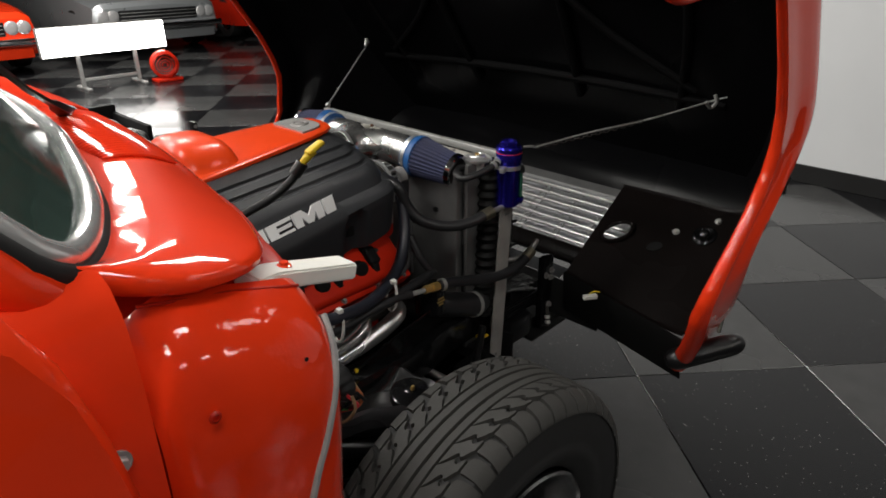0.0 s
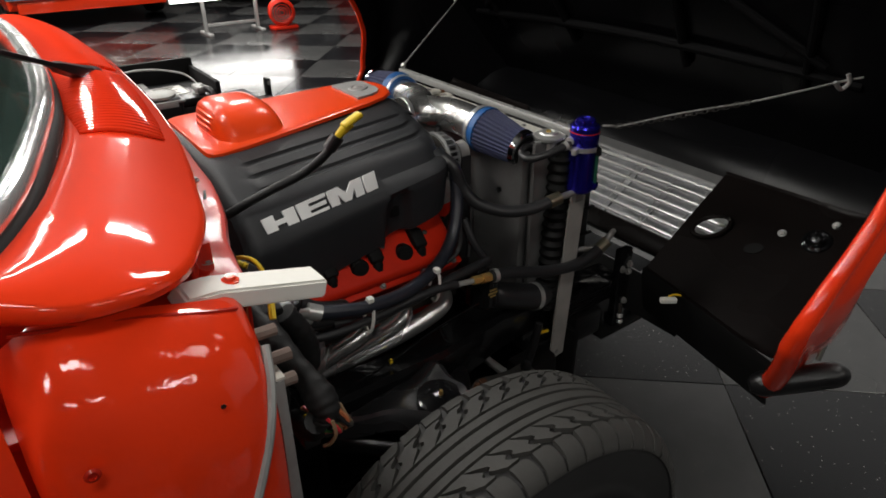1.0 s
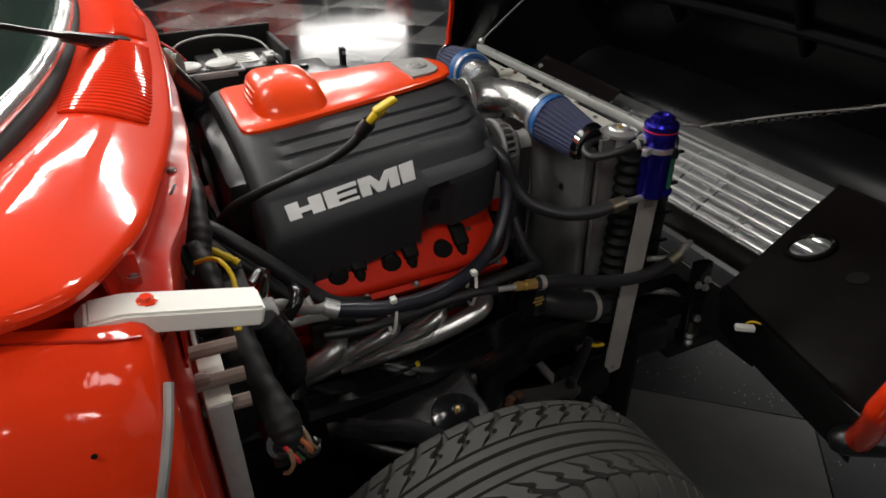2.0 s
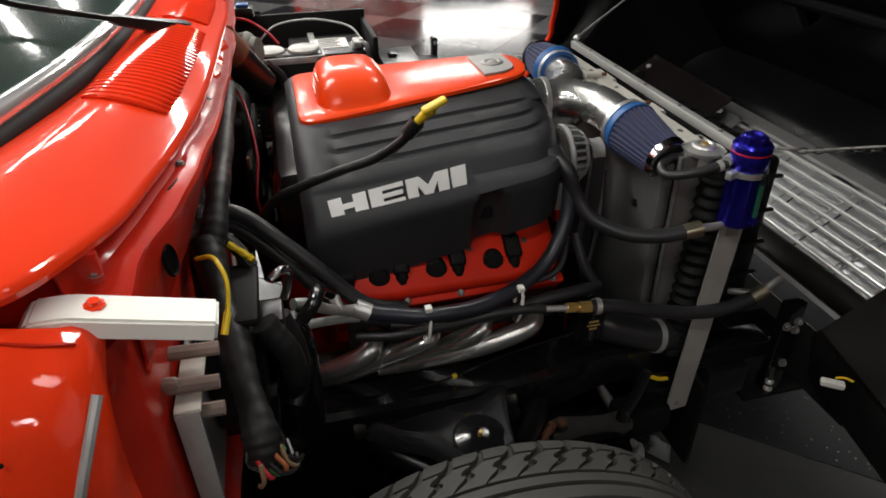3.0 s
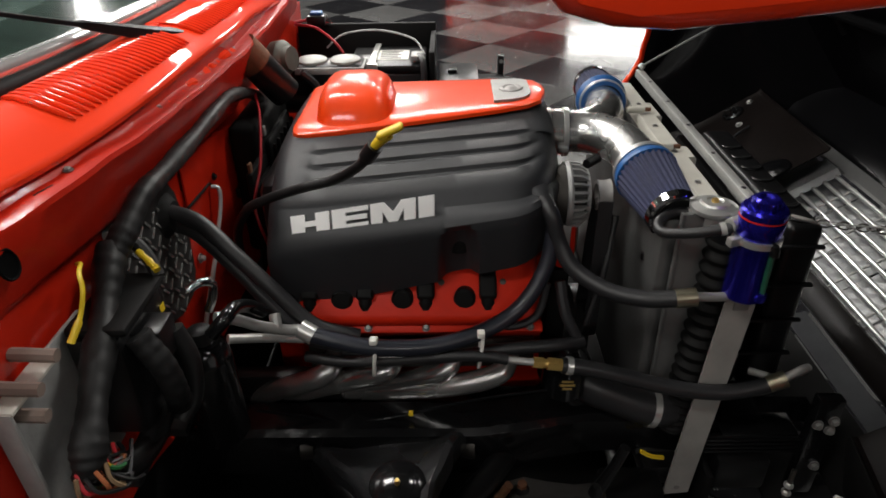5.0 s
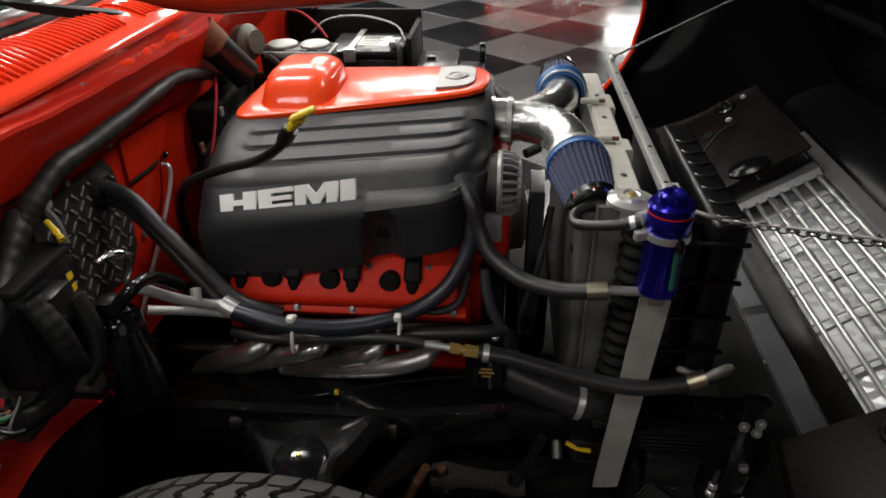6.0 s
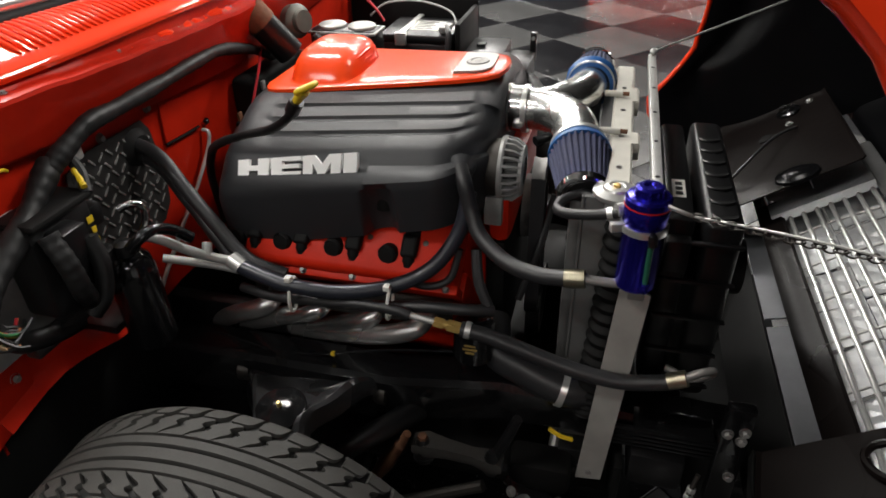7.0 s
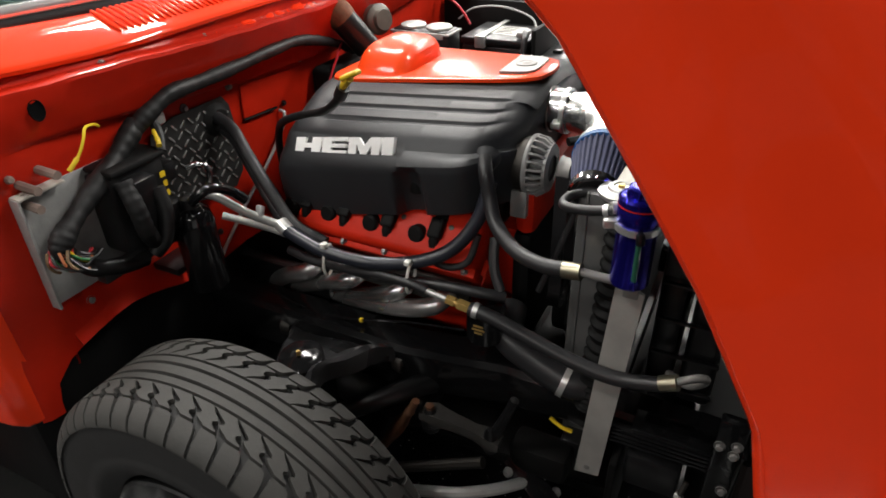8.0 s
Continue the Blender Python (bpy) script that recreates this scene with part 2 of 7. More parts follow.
def tube_bm(pts, r, sides=12, n=8):
    return tube(bmesh.new(), pts, r, sides, n)


def revolve(bm, prof, base, axis, sides=32, closed=False):
    """Turns a profile of (distance along the axis, radius) round the axis through base."""
    d = Vector(axis).normalized()
    u = d.orthogonal().normalized()
    if abs(d.z) < 0.9:
        u = (Vector((0, 0, 1)) - d * d.z).normalized()
    w = d.cross(u)
    rings = []
    for a, r in prof:
        c = Vector(base) + d * a
        if r < 1e-5:
            rings.append([bm.verts.new(c)])
        else:
            rings.append([bm.verts.new(c + r * (math.cos(2 * math.pi * k / sides) * u + math.sin(2 * math.pi * k / sides) * w)) for k in range(sides)])
    pairs = list(zip(rings, rings[1:]))
    if closed:
        pairs.append((rings[-1], rings[0]))
    for a, b in pairs:
        for k in range(sides):
            q = (k + 1) % sides
            vs = [a[k % len(a)], a[q % len(a)], b[q % len(b)], b[k % len(b)]]
            vs = list(dict.fromkeys(vs))
            if len(vs) > 2:
                bm.faces.new(vs)
    return bm


def revolve_bm(prof, base, axis, sides=32, closed=False):
    return revolve(bmesh.new(), prof, base, axis, sides, closed)


def loft(bm, sections, closed=False, cap=False):
    """Skins a row of point rows."""
    rows = [[bm.verts.new(p) for p in s_] for s_ in sections]
    for a, b in zip(rows, rows[1:]):
        n = len(a)
        for k in range(n if closed else n - 1):
            q = (k + 1) % n
            bm.faces.new((a[k], a[q], b[q], b[k]))
    if cap:
        bm.faces.new(rows[0])
        bm.faces.new(rows[-1])
    return bm


def sheet(bm, thick):
    """Gives an open skin a thickness."""
    bmesh.ops.recalc_face_normals(bm, faces=bm.faces)
    bmesh.ops.solidify(bm, geom=list(bm.faces), thickness=thick)
    return bm


def prism(bm, poly, d):
    """A polygon of 3D points pushed along the vector d."""
    a = [bm.verts.new(p) for p in poly]
    b = [bm.verts.new(Vector(p) + Vector(d)) for p in poly]
    bm.faces.new(a)
    bm.faces.new(b[::-1])
    for k in range(len(a)):
        q = (k + 1) % len(a)
        bm.faces.new((a[k], b[k], b[q], a[q]))
    return bm


def bolt(parent, p, axis, r=0.008, h=0.006, material=None, name="bolt"):
    bm = bmesh.new()
    revolve(bm, [(0, 0), (0, r * 1.5), (h * 0.3, r * 1.5), (h * 0.3, r * 1.5)], p, axis, 14)
    revolve(bm, [(h * 0.3, r), (h, r), (h * 1.15, r * 0.8), (h * 1.15, 0)], p, axis, 6)
    return part(name, bm, material or STEEL, parent, smooth=False)


# ---- room ----
X0, X1, Y0, Y1, Y2, Z1 = -16.0, 4.5, -6.5, 4.62, 12.0, 3.5


def room():
    bm = box_bm((X0 - 0.2, Y0 - 0.2, -0.2), (X1 + 0.2, Y2 + 0.2, -0.012))
    fl = part("floor", bm, TILE_DARK, None, smooth=False)
    tagged(fl, "polished showroom floor of large black and grey checkered tiles", "floor", kind="structure")
    # South, east and return walls and ceiling are unseen, dark to keep reflections down.
    for nm, lo, hi, m_, lab in (
        ("wall_north", (-3.6, Y1, -0.01), (X1, Y1 + 0.2, Z1), WALL, "plain white painted wall with black baseboard"),
        ("wall_return", (-3.6, Y1 + 0.2, -0.01), (-3.4, Y2, Z1), DARK_WALL, "unseen dark return wall of the showroom"),
        ("wall_far", (X0, Y2, -0.01), (-3.4, Y2 + 0.2, Z1), DARK_WALL, "dark painted far wall of the showroom"),
        ("wall_south", (X0, Y0 - 0.2, -0.01), (X1, Y0, Z1), DARK_WALL, "unseen dark wall that closes the showroom"),
        ("wall_west", (X0 - 0.2, Y0, -0.01), (X0, Y2, Z1), DARK_WALL, "unseen dark wall that closes the showroom behind parked cars"),
        ("wall_east", (X1, Y0, -0.01), (X1 + 0.2, Y1, Z1), DARK_WALL, "unseen dark wall that closes the showroom"),
    ):
        tagged(part(nm, box_bm(lo, hi), m_, None, smooth=False), lab, "wall", kind="structure")
    tagged(part("ceiling", box_bm((X0, Y0, Z1), (X1, Y2, Z1 + 0.2)), DARK_WALL, None, smooth=False), "unseen dark ceiling that closes the showroom", "ceiling", kind="structure")
    tagged(part("baseboard", box_bm((-3.6, Y1 - 0.012, 0), (X1, Y1 - 0.0005, 0.12), 0.003), BASEB, None, smooth=False), "black rubber baseboard along the white wall", "baseboard", kind="structure")
    return fl


FLOOR = room()

# ---- front wheels ----
WX, WY, WR, WW = -0.576, 0.708, 0.366, 0.212


def tread(bm, cy, cz):
    """Rows of raised tread blocks round the tyre, with lightning grooves between them."""
    n = 54
    h = WW / 2

    def at(x, ang, r):
        return (WX + x, cy + r * math.cos(ang), cz + r * math.sin(ang))

    def crown(x):
        q = abs(x) / h
        return WR - 0.0052 - 0.0022 * q ** 2 - 0.023 * max(0, (q - 0.60) / 0.40) ** 2.2

    def strip(sg, a0, a1, zig, raise_):
        """One block whose edges run in a lightning line from the shoulder inward; zig holds (across, shift, half gap)."""
        lo, hi = [], []
        for x, sh, gap in zig:
            r = crown(x)
            m0, m1 = a0 + sh + gap, a1 + sh - gap
            lo.append([at(sg * x, m0 - 0.001, r - 0.005), at(sg * x, m1 + 0.001, r - 0.005)])
            up = raise_ * min(1, 0.1 + max(0, 0.1065 - x) / 0.007)
            hi.append([at(sg * x, m0 + 0.002, r + up), at(sg * x, (m0 + m1) / 2, r + up), at(sg * x, m1 - 0.002, r + up)])
        L = [[bm.verts.new(p) for p in r] for r in lo]
        T = [[bm.verts.new(p) for p in r] for r in hi]
        for i in range(len(zig) - 1):
            bm.faces.new((T[i][0], T[i][1], T[i + 1][1], T[i + 1][0]))
            bm.faces.new((T[i][1], T[i][2], T[i + 1][2], T[i + 1][1]))
            bm.faces.new((L[i][0], T[i][0], T[i + 1][0], L[i + 1][0]))
            bm.faces.new((T[i][2], L[i][1], L[i + 1][1], T[i + 1][2]))
        bm.faces.new((L[0][0], L[0][1], T[0][2], T[0][1], T[0][0]))
        bm.faces.new((L[-1][1], L[-1][0], T[-1][0], T[-1][1], T[-1][2]))
    st = 2 * math.pi / n
    zig_out = [(0.1065, 0.000, 0.0055), (0.104, 0.000, 0.0065), (0.098, 0.000, 0.007), (0.090, 0.003, 0.008), (0.082, 0.008, 0.010), (0.075, 0.016, 0.014), (0.0720, 0.024, 0.023)]
    zig_mid = [(0.0680, 0.030, 0.027), (0.0655, 0.036, 0.022), (0.0625, 0.058, 0.023), (0.059, 0.074, 0.019), (0.0555, 0.080, 0.015), (0.052, 0.066, 0.015), (0.048, 0.074, 0.017), (0.042, 0.104, 0.012), (0.036, 0.130, 0.005), (0.0328, 0.142, 0.001)]
    for k in range(n):
        a = k * st
        for sg in (1, -1):
            strip(sg, a, a + st, zig_out, 0.0054)
            strip(sg, a, a + st, zig_mid, 0.0056)
    # three plain centre ribs
    for x0, x1 in ((-0.0290, -0.0145), (-0.0098, 0.0098), (0.0145, 0.0290)):
        secs = []
        for k in range(120):
            a = k * 2 * math.pi / 120
            secs.append([at(x0, a, crown(x0) - 0.004), at(x0 + 0.001, a, crown(x0) + 0.0055), at(x1 - 0.001, a, crown(x1) + 0.0055), at(x1, a, crown(x1) - 0.004)])
        secs.append(secs[0])
        loft(bm, secs)


def wheel():
    th = thing("front_wheel", "front wheel with a wide worn treaded tyre and chromed rim ring", "wheel", "front wheels")
    h = WW / 2
    c = (WX, WY, WR)
    prof = [(-h * 0.80, 0.2110), (-h * 0.98, 0.2310), (-h * 1.0, 0.2680), (-h * 0.985, 0.3060), (-h * 0.97, 0.3240), (-h * 0.9, 0.3355), (-h * 0.7, 0.3425), (0, 0.3445), (h * 0.7, 0.3425), (h * 0.9, 0.3355), (h * 0.97, 0.3240), (h * 0.985, 0.3060), (h * 1.0, 0.2680), (h * 0.99, 0.2560), (h * 1.005, 0.2530), (h * 0.98, 0.2310), (h * 0.80, 0.2110)]
    prof = [(a, r + 0.014 * (r - 0.211) / 0.1335) for a, r in prof]
    ty = part("tyre", revolve_bm(prof, c, (1, 0, 0), 96), TYRE_SIDE, th, "black rubber tyre")
    bm = bmesh.new()
    tread(bm, WY, WR)
    part("tread", bm, TYRE, ty, "grey worn tread blocks")
    part("rim", revolve_bm([(h * 0.78, 0.206), (h * 0.9, 0.207), (h * 0.93, 0.202), (h * 0.86, 0.196), (h * 0.5, 0.19), (h * 0.2, 0.178), (-h * 0.8, 0.185), (-h * 0.8, 0.206)], c, (1, 0, 0), 64), CHROME_DARK, th, "chromed outer rim ring")
    part("wheel_disc", revolve_bm([(h * 0.22, 0.18), (h * 0.1, 0.15), (h * 0.05, 0.12), (h * 0.22, 0.085), (h * 0.25, 0.05), (h * 0.45, 0.045), (h * 0.5, 0.035), (h * 0.5, 0.0)], c, (1, 0, 0), 48), BLACK_GLOSS, th, "gloss black wheel centre")
    for k in range(5):
        a = k * 2 * math.pi / 5 + 0.3
        part("wheel_nut", revolve_bm([(0, 0.011), (0.02, 0.010), (0.024, 0.006), (0.024, 0)], (WX + h * 0.22, WY + 0.068 * math.cos(a), WR + 0.068 * math.sin(a)), (1, 0, 0), 6), CHROME, th, "chrome wheel nut", smooth=False)
    return th


W1 = wheel()
copy_thing(W1, pose(2 * (CX - WX), 0, 0))

# ---- cab: cowl, firewall, side panel, windscreen ----
CAB = thing("truck_cab", "orange-red painted truck cab with louvred cowl and red firewall", "truck cab")
XR = -0.475


def lerp_table(t, x):
    for (x0, y0), (x1, y1) in zip(t, t[1:]):
        if x <= x1:
            f = max(0, (x - x0) / (x1 - x0))
            return y0 + (y1 - y0) * f
    return t[-1][1]


EDGE = [(0.0, 0.414), (0.30, 0.404), (0.45, 0.392), (0.60, 0.369), (0.735, 0.335), (0.79, 0.316), (0.83, 0.292), (0.855, 0.265)]


def cowl_edge(x):
    return lerp_table(EDGE, abs(x - CX))


def cowl_base(x):
    """Where the glass meets the cowl, in plan."""
    d = abs(x - CX)
    return lerp_table([(0, 0.285), (0.30, 0.280), (0.49, 0.262), (0.64, 0.220), (0.76, 0.160), (0.83, 0.10), (0.88, 0.04), (0.90, 0.0)], d)


def cowl_z(x, q):
    d = abs(x - CX)
    z0 = 1.172 + 0.004 * (d / 0.8) ** 2
    z1 = lerp_table([(0, 1.158), (0.2, 1.159), (0.35, 1.156), (0.50, 1.149), (0.61, 1.147), (0.735, 1.151), (0.79, 1.156), (0.83, 1.160), (0.855, 1.165)], d)
    return z0 + (z1 - z0) * q ** 1.5 + 0.016 * math.sin(math.pi * min(1, q))


def cowl():
    """Fans out from the foot of the glass to the front edge and round the corners."""
    tops = [0.0, 0.15, 0.30, 0.45, 0.56, 0.64]
    outer = smooth_path([(d, cowl_edge(CX + d), cowl_z(CX + d, 1)) for d in tops] + [(0.72, 0.342, 1.150), (0.785, 0.318, 1.156), (0.832, 0.294, 1.161), (0.858, 0.264, 1.166), (0.869, 0.230, 1.171), (0.870, 0.200, 1.177), (0.862, 0.170, 1.184), (0.846, 0.142, 1.190)], 6)
    inner = smooth_path([(d * (1 - 0.045 * max(0, d - 0.3) / 0.34), cowl_base(CX + d), cowl_z(CX + d, 0)) for d in tops] + [(0.665, 0.196, 1.175), (0.71, 0.178, 1.176), (0.745, 0.164, 1.176), (0.772, 0.152, 1.176), (0.79, 0.143, 1.176), (0.80, 0.134, 1.176), (0.806, 0.123, 1.176), (0.808, 0.112, 1.176)], 6)
    half = list(zip(inner, outer))
    secs = []
    for sgn in (-1, 1):
        run = half[::-1] if sgn < 0 else half[1:]
        for a, b in run:
            out = Vector((b.x - a.x, b.y - a.y, 0)).normalized()
            row = []
            for k in range(15):
                q = k / 14
                p = a.lerp(b, q)
                row.append((p.x, p.y, a.z + (b.z - a.z) * q ** 1.5 + 0.016 * math.sin(math.pi * q)))
            for o, dz in ((0.004, 0.003), (0.006, 0.008), (0.004, 0.014), (-0.004, 0.018), (-0.014, 0.018)):
                row.append((b.x + out.x * o, b.y + out.y * o, b.z - dz))
            secs.append([(CX + sgn * x, y, z - (0.052 * max(0, x - 0.1) / 0.77 if sgn < 0 else 0)) for x, y, z in row])
    return part("cowl_panel", sheet(loft(bmesh.new(), secs[::-1]), 0.004), RED, CAB, "glossy orange-red cowl panel")


COWL = cowl()

# louvre ribs of the cowl vent, each a slim raised rib
for k in range(80):
    x = -0.862 - 0.0128 * k
    y_hi = cowl_edge(x) - 0.013
    if abs(x + 1.213) < 0.024:
        y_hi = 0.332
    y_lo = 0.282 + 0.004 * min(1, k / 20)
    pts = []
    for j in range(7):
        f = j / 6
        y = y_lo + (y_hi - y_lo) * f
        xx = x - 0.016 * (1 - f) ** 2.2 + 0.005 * math.sin(f * math.pi)
        yb, yf = cowl_base(xx), cowl_edge(xx)
        q = min(1, max(0, (y - yb) / (yf - yb)))
        pts.append((xx, y, cowl_z(xx, q) + 0.0026))
    part("louvre", tube_bm(pts, lambda t: 0.0038 * min(1, 0.4 + 6 * min(t, 1 - t)), 8, 2), RED, COWL)

# flange and front face of the cowl, with the hood ledge
def ledge_out(d):
    return lerp_table([(0, 0.424), (0.30, 0.418), (0.45, 0.411), (0.57, 0.400), (0.67, 0.383), (0.74, 0.362), (0.80, 0.356), (0.84, 0.345)], d)


secs = []
for i in range(81):
    d = -0.792 + 1.584 * i / 80
    x, a = CX + d, abs(d)
    yo = ledge_out(a) + 0.001 * math.sin(31 * x)
    yf = min(cowl_edge(x) - 0.012, yo - 0.03)
    zt = lerp_table([(0, 1.112), (0.4, 1.118), (0.57, 1.123), (0.75, 1.117), (0.78, 1.108), (0.83, 1.098)], a) + 0.0008 * math.sin(57 * x)
    lo = lerp_table([(0, 0.985), (0.25, 0.997), (0.52, 1.020), (0.62, 1.029), (0.74, 1.032), (0.83, 1.032)], a)
    yl = lerp_table([(0, 0.378), (0.6, 0.370), (0.83, 0.352)], a)
    ye, ze = cowl_edge(x) - 0.006, lerp_table([(0, 1.146), (0.35, 1.144), (0.50, 1.137), (0.735, 1.138), (0.84, 1.148)], a)
    secs.append([(x, ye, ze), (x, min(ye + 0.004, yo - 0.02), zt + 0.006), (x, max(yf + 0.008, min(ye + 0.010, yo - 0.014)), zt + 0.001), (x, yo - 0.009, zt), (x, yo - 0.002, zt - 0.003), (x, yo, zt - 0.009), (x, yo * 0.45 + yl * 0.55, (zt + lo) / 2), (x, yl, lo + 0.006), (x, yl - 0.004, lo), (x, 0.353, lo - 0.006)])
part("hood_ledge", sheet(loft(bmesh.new(), secs), 0.003), RED_DULL, CAB, "red hood ledge with bolts and chipped paint")
for x in (-0.602, -0.80, -1.02, -1.18, -1.36, -1.52):
    a = abs(x - CX)
    bolt(CAB, (x, ledge_out(a) - (0.03 if x > -0.65 else 0.020), lerp_table([(0, 1.114), (0.4, 1.120), (0.57, 1.124), (0.76, 1.119)], a)), (0, 0.1, 1), 0.0042, 0.003, STEEL)
part("ledge_slit", box_bm((-0.013, -0.0018, -0.0012), (0.013, 0.0018, 0.0012), 0.0006, pose(-0.753, 0.377, 1.1215, 0, 0, -16)), BLACK_MATT, CAB, "dark slit in the ledge")
# crumpled sealer under the paint of the ledge
rng = random.Random(3)
lump = [rng.uniform(0.5, 1.0) for k in range(40)]
pts = [(-1.03 - 0.35 * k / 20, ledge_out(abs(-1.03 - 0.35 * k / 20 - CX)) - 0.022 + 0.004 * math.sin(2.1 * k), 1.112 + 0.003 * math.sin(1.3 * k)) for k in range(21)]
part("crumpled_sealer", tube_bm(pts, lambda t: 0.0115 * lump[int(t * 39)] * min(1, 0.2 + 8 * min(t, 1 - t)), 9, 2), RED, CAB, "crumpled red painted sealer")
# punched slot in the ledge face: near-black disc for the shade inside
bm = revolve_bm([(0.0, 0.0), (0.0008, 0.010), (0.0030, 0.0112), (0.0, 0.0125)], (0, 0, 0), (0, 1, 0), 28)
bmesh.ops.scale(bm, vec=(1.0, 1.0, 1.45), verts=bm.verts)
bmesh.ops.transform(bm, matrix=pose(-0.671, 0.3722, 1.082, 8, 0, -16), verts=bm.verts)
part("drain_slot", bm, HOOD_MATT, CAB, "dark punched slot")

bm = bmesh.new()
secs = []
for x in [CX - 0.84 + 1.605 * i / 40 for i in range(41)]:
    low = lerp_table([(-0.9, 0.62), (0.38, 0.635), (0.46, 0.628), (0.50, 0.632), (0.56, 0.655), (0.66, 0.672), (0.70, 0.672), (0.80, 0.640), (0.86, 0.62)], x - CX) + 0.003 * math.sin(40 * x)
    secs.append([(x, 0.352, 1.04), (x, 0.350, 1.0), (x, 0.348, 0.9), (x, 0.348, 0.8), (x, 0.35, 0.7), (x, 0.352, low + 0.02), (x, 0.362, low + 0.006), (x, 0.366, low)])
part("firewall", sheet(loft(bm, secs), 0.004), RED_DULL, CAB, "red painted firewall with stains and folds")
part("floor_pan", box_bm((CX - 0.86, -1.2, 0.30), (CX + 0.885, 0.335, 0.72), 0.02), BLACK_MATT, CAB, "black underside of the cab")
# black tube for the shade of the pressed line, and bolts of the firewall
part("crease_shade_line", tube_bm([(-1.125, 0.3545, 0.905), (-1.18, 0.3545, 0.901), (-1.236, 0.3545, 0.898)], 0.0024, 6, 3), BLACK_MATT, CAB, "black line painting the shade of a pressed crease")
part("pressed_step", prism(bmesh.new(), [(-1.125, 0.3525, 0.909), (-1.24, 0.3525, 0.902), (-1.33, 0.3525, 0.97), (-1.13, 0.3525, 0.985)], (0, 0.0028, 0)), RED_DULL, CAB, "shallow raised field", smooth=False)
for x, z in ((-1.098, 0.990), (-0.968, 0.984), (-1.403, 0.915), (-1.345, 0.985), (-0.655, 0.72), (-1.13, 0.80)):
    bolt(CAB, (x, 0.351, z), (0, 1, 0), 0.006, 0.008, STEEL)


# side panel ahead of the door
def side_panel():
    secs = []
    for y, inset in ((0.150, 0.036), (0.154, 0.025), (0.162, 0.015), (0.172, 0.0095), (0.185, 0.005), (0.20, 0.0015), (0.22, -0.001), (0.25, -0.002), (0.29, 0.0), (0.315, 0.006), (0.33, 0.018), (0.337, 0.034), (0.340, 0.050)):
        lift = 0.004 * math.sin((y - 0.13) / 0.2 * math.pi)
        zt = 1.163 - 0.24 * (y - 0.14) + lift - inset * 0.25 - 0.034 * max(0, (0.195 - y) / 0.045) ** 1.6
        k = inset * 0.9
        zb = lerp_table([(0.13, 0.50), (0.34, 0.535)], y)
        secs.append([(-0.533 - k, y, zt - 0.014), (-0.532 - k, y, zt - 0.005), (-0.528 - k, y, zt - 0.001), (-0.518 - k, y, zt - 0.002), (-0.501 - k, y, zt - 0.009), (-0.484 - inset * 0.92, y, zt - 0.020), (-0.469 - inset * 0.95, y, zt - 0.035), (-0.458 - inset, y, zt - 0.056), (-0.4515 - inset, y, zt - 0.083), (-0.449 - inset, y, zt - 0.113), (-0.4515 - inset, y, zt - 0.155), (-0.458 - inset, y, zt - 0.24), (-0.464 - inset, y, 0.80), (-0.468 - inset, y, 0.5 * (0.80 + zb)), (-0.472 - inset, y, zb + 0.012), (-0.482 - inset, y, zb)])
    bm = loft(bmesh.new(), secs)
    for v in bm.verts:
        d = (Vector(v.co) - Vector((-0.455, 0.19, 1.062))).length
        if d < 0.035:
            v.co.x -= 0.006 * (1 - d / 0.035)
    return part("cowl_side_panel", sheet(bm, 0.004), RED_DENTED, CAB, "dented orange-red cowl side panel")


SIDE = side_panel()
part("dent_hole", revolve_bm([(0, 0), (0, 0.0035), (0.001, 0.006), (0.0025, 0.0035), (-0.003, 0.003), (-0.003, 0)], (-0.4515, 0.187, 1.062), (1, 0, 0.1), 14), RED_DULL, SIDE, "small torn dent in the panel")
part("screw_hole", revolve_bm([(0, 0), (0, 0.0022), (0.0008, 0.0022), (0.0008, 0)], (-0.4535, 0.285, 1.072), (1, 0, 0.1), 10), BLACK, SIDE)
part("seam", tube_bm([(-0.519, 0.166, 1.1535), (-0.516, 0.20, 1.1470), (-0.514, 0.26, 1.1342), (-0.515, 0.305, 1.1200), (-0.523, 0.328, 1.110)], 0.0018, 6, 6), RED_DULL, SIDE)
# grey weather strip hanging from the edge
part("weather_strip", tube_bm([(-0.498, 0.339, 1.08), (-0.474, 0.331, 1.056), (-0.4575, 0.318, 1.02), (-0.4530, 0.300, 0.97), (-0.4540, 0.285, 0.93), (-0.4570, 0.268, 0.87), (-0.4625, 0.25, 0.80)], 0.0042, 8, 8), ALU_DULL, SIDE, "grey rubber weather strip")
# front return of the side panel, seen from the engine bay
bm = bmesh.new()
secs = []
for z in (1.085, 1.04, 0.98, 0.90, 0.80, 0.74, 0.69):
    g = 0.022 * min(1, max(0, (0.90 - z) / 0.10))
    secs.append([(-0.520 + g, 0.320 + 0.5 * g, z), (-0.532 + g, 0.331 + 0.3 * g, z), (-0.546, 0.341, z), (-0.562, 0.348, z), (-0.60, 0.352, z), (-0.68, 0.352, z)])
for z, e in ((0.66, 0.9), (0.63, 0.35), (0.60, 0.12), (0.56, 0.06), (0.535, 0.05)):
    secs.append([(-0.494, 0.322, z), (-0.502, 0.334, z), (-0.512, 0.341, z), (-0.525 - 0.037 * e, 0.345 + 0.003 * e, z), (-0.528 - 0.072 * e, 0.346 + 0.006 * e, z), (-0.531 - 0.149 * e, 0.347 + 0.005 * e, z)])
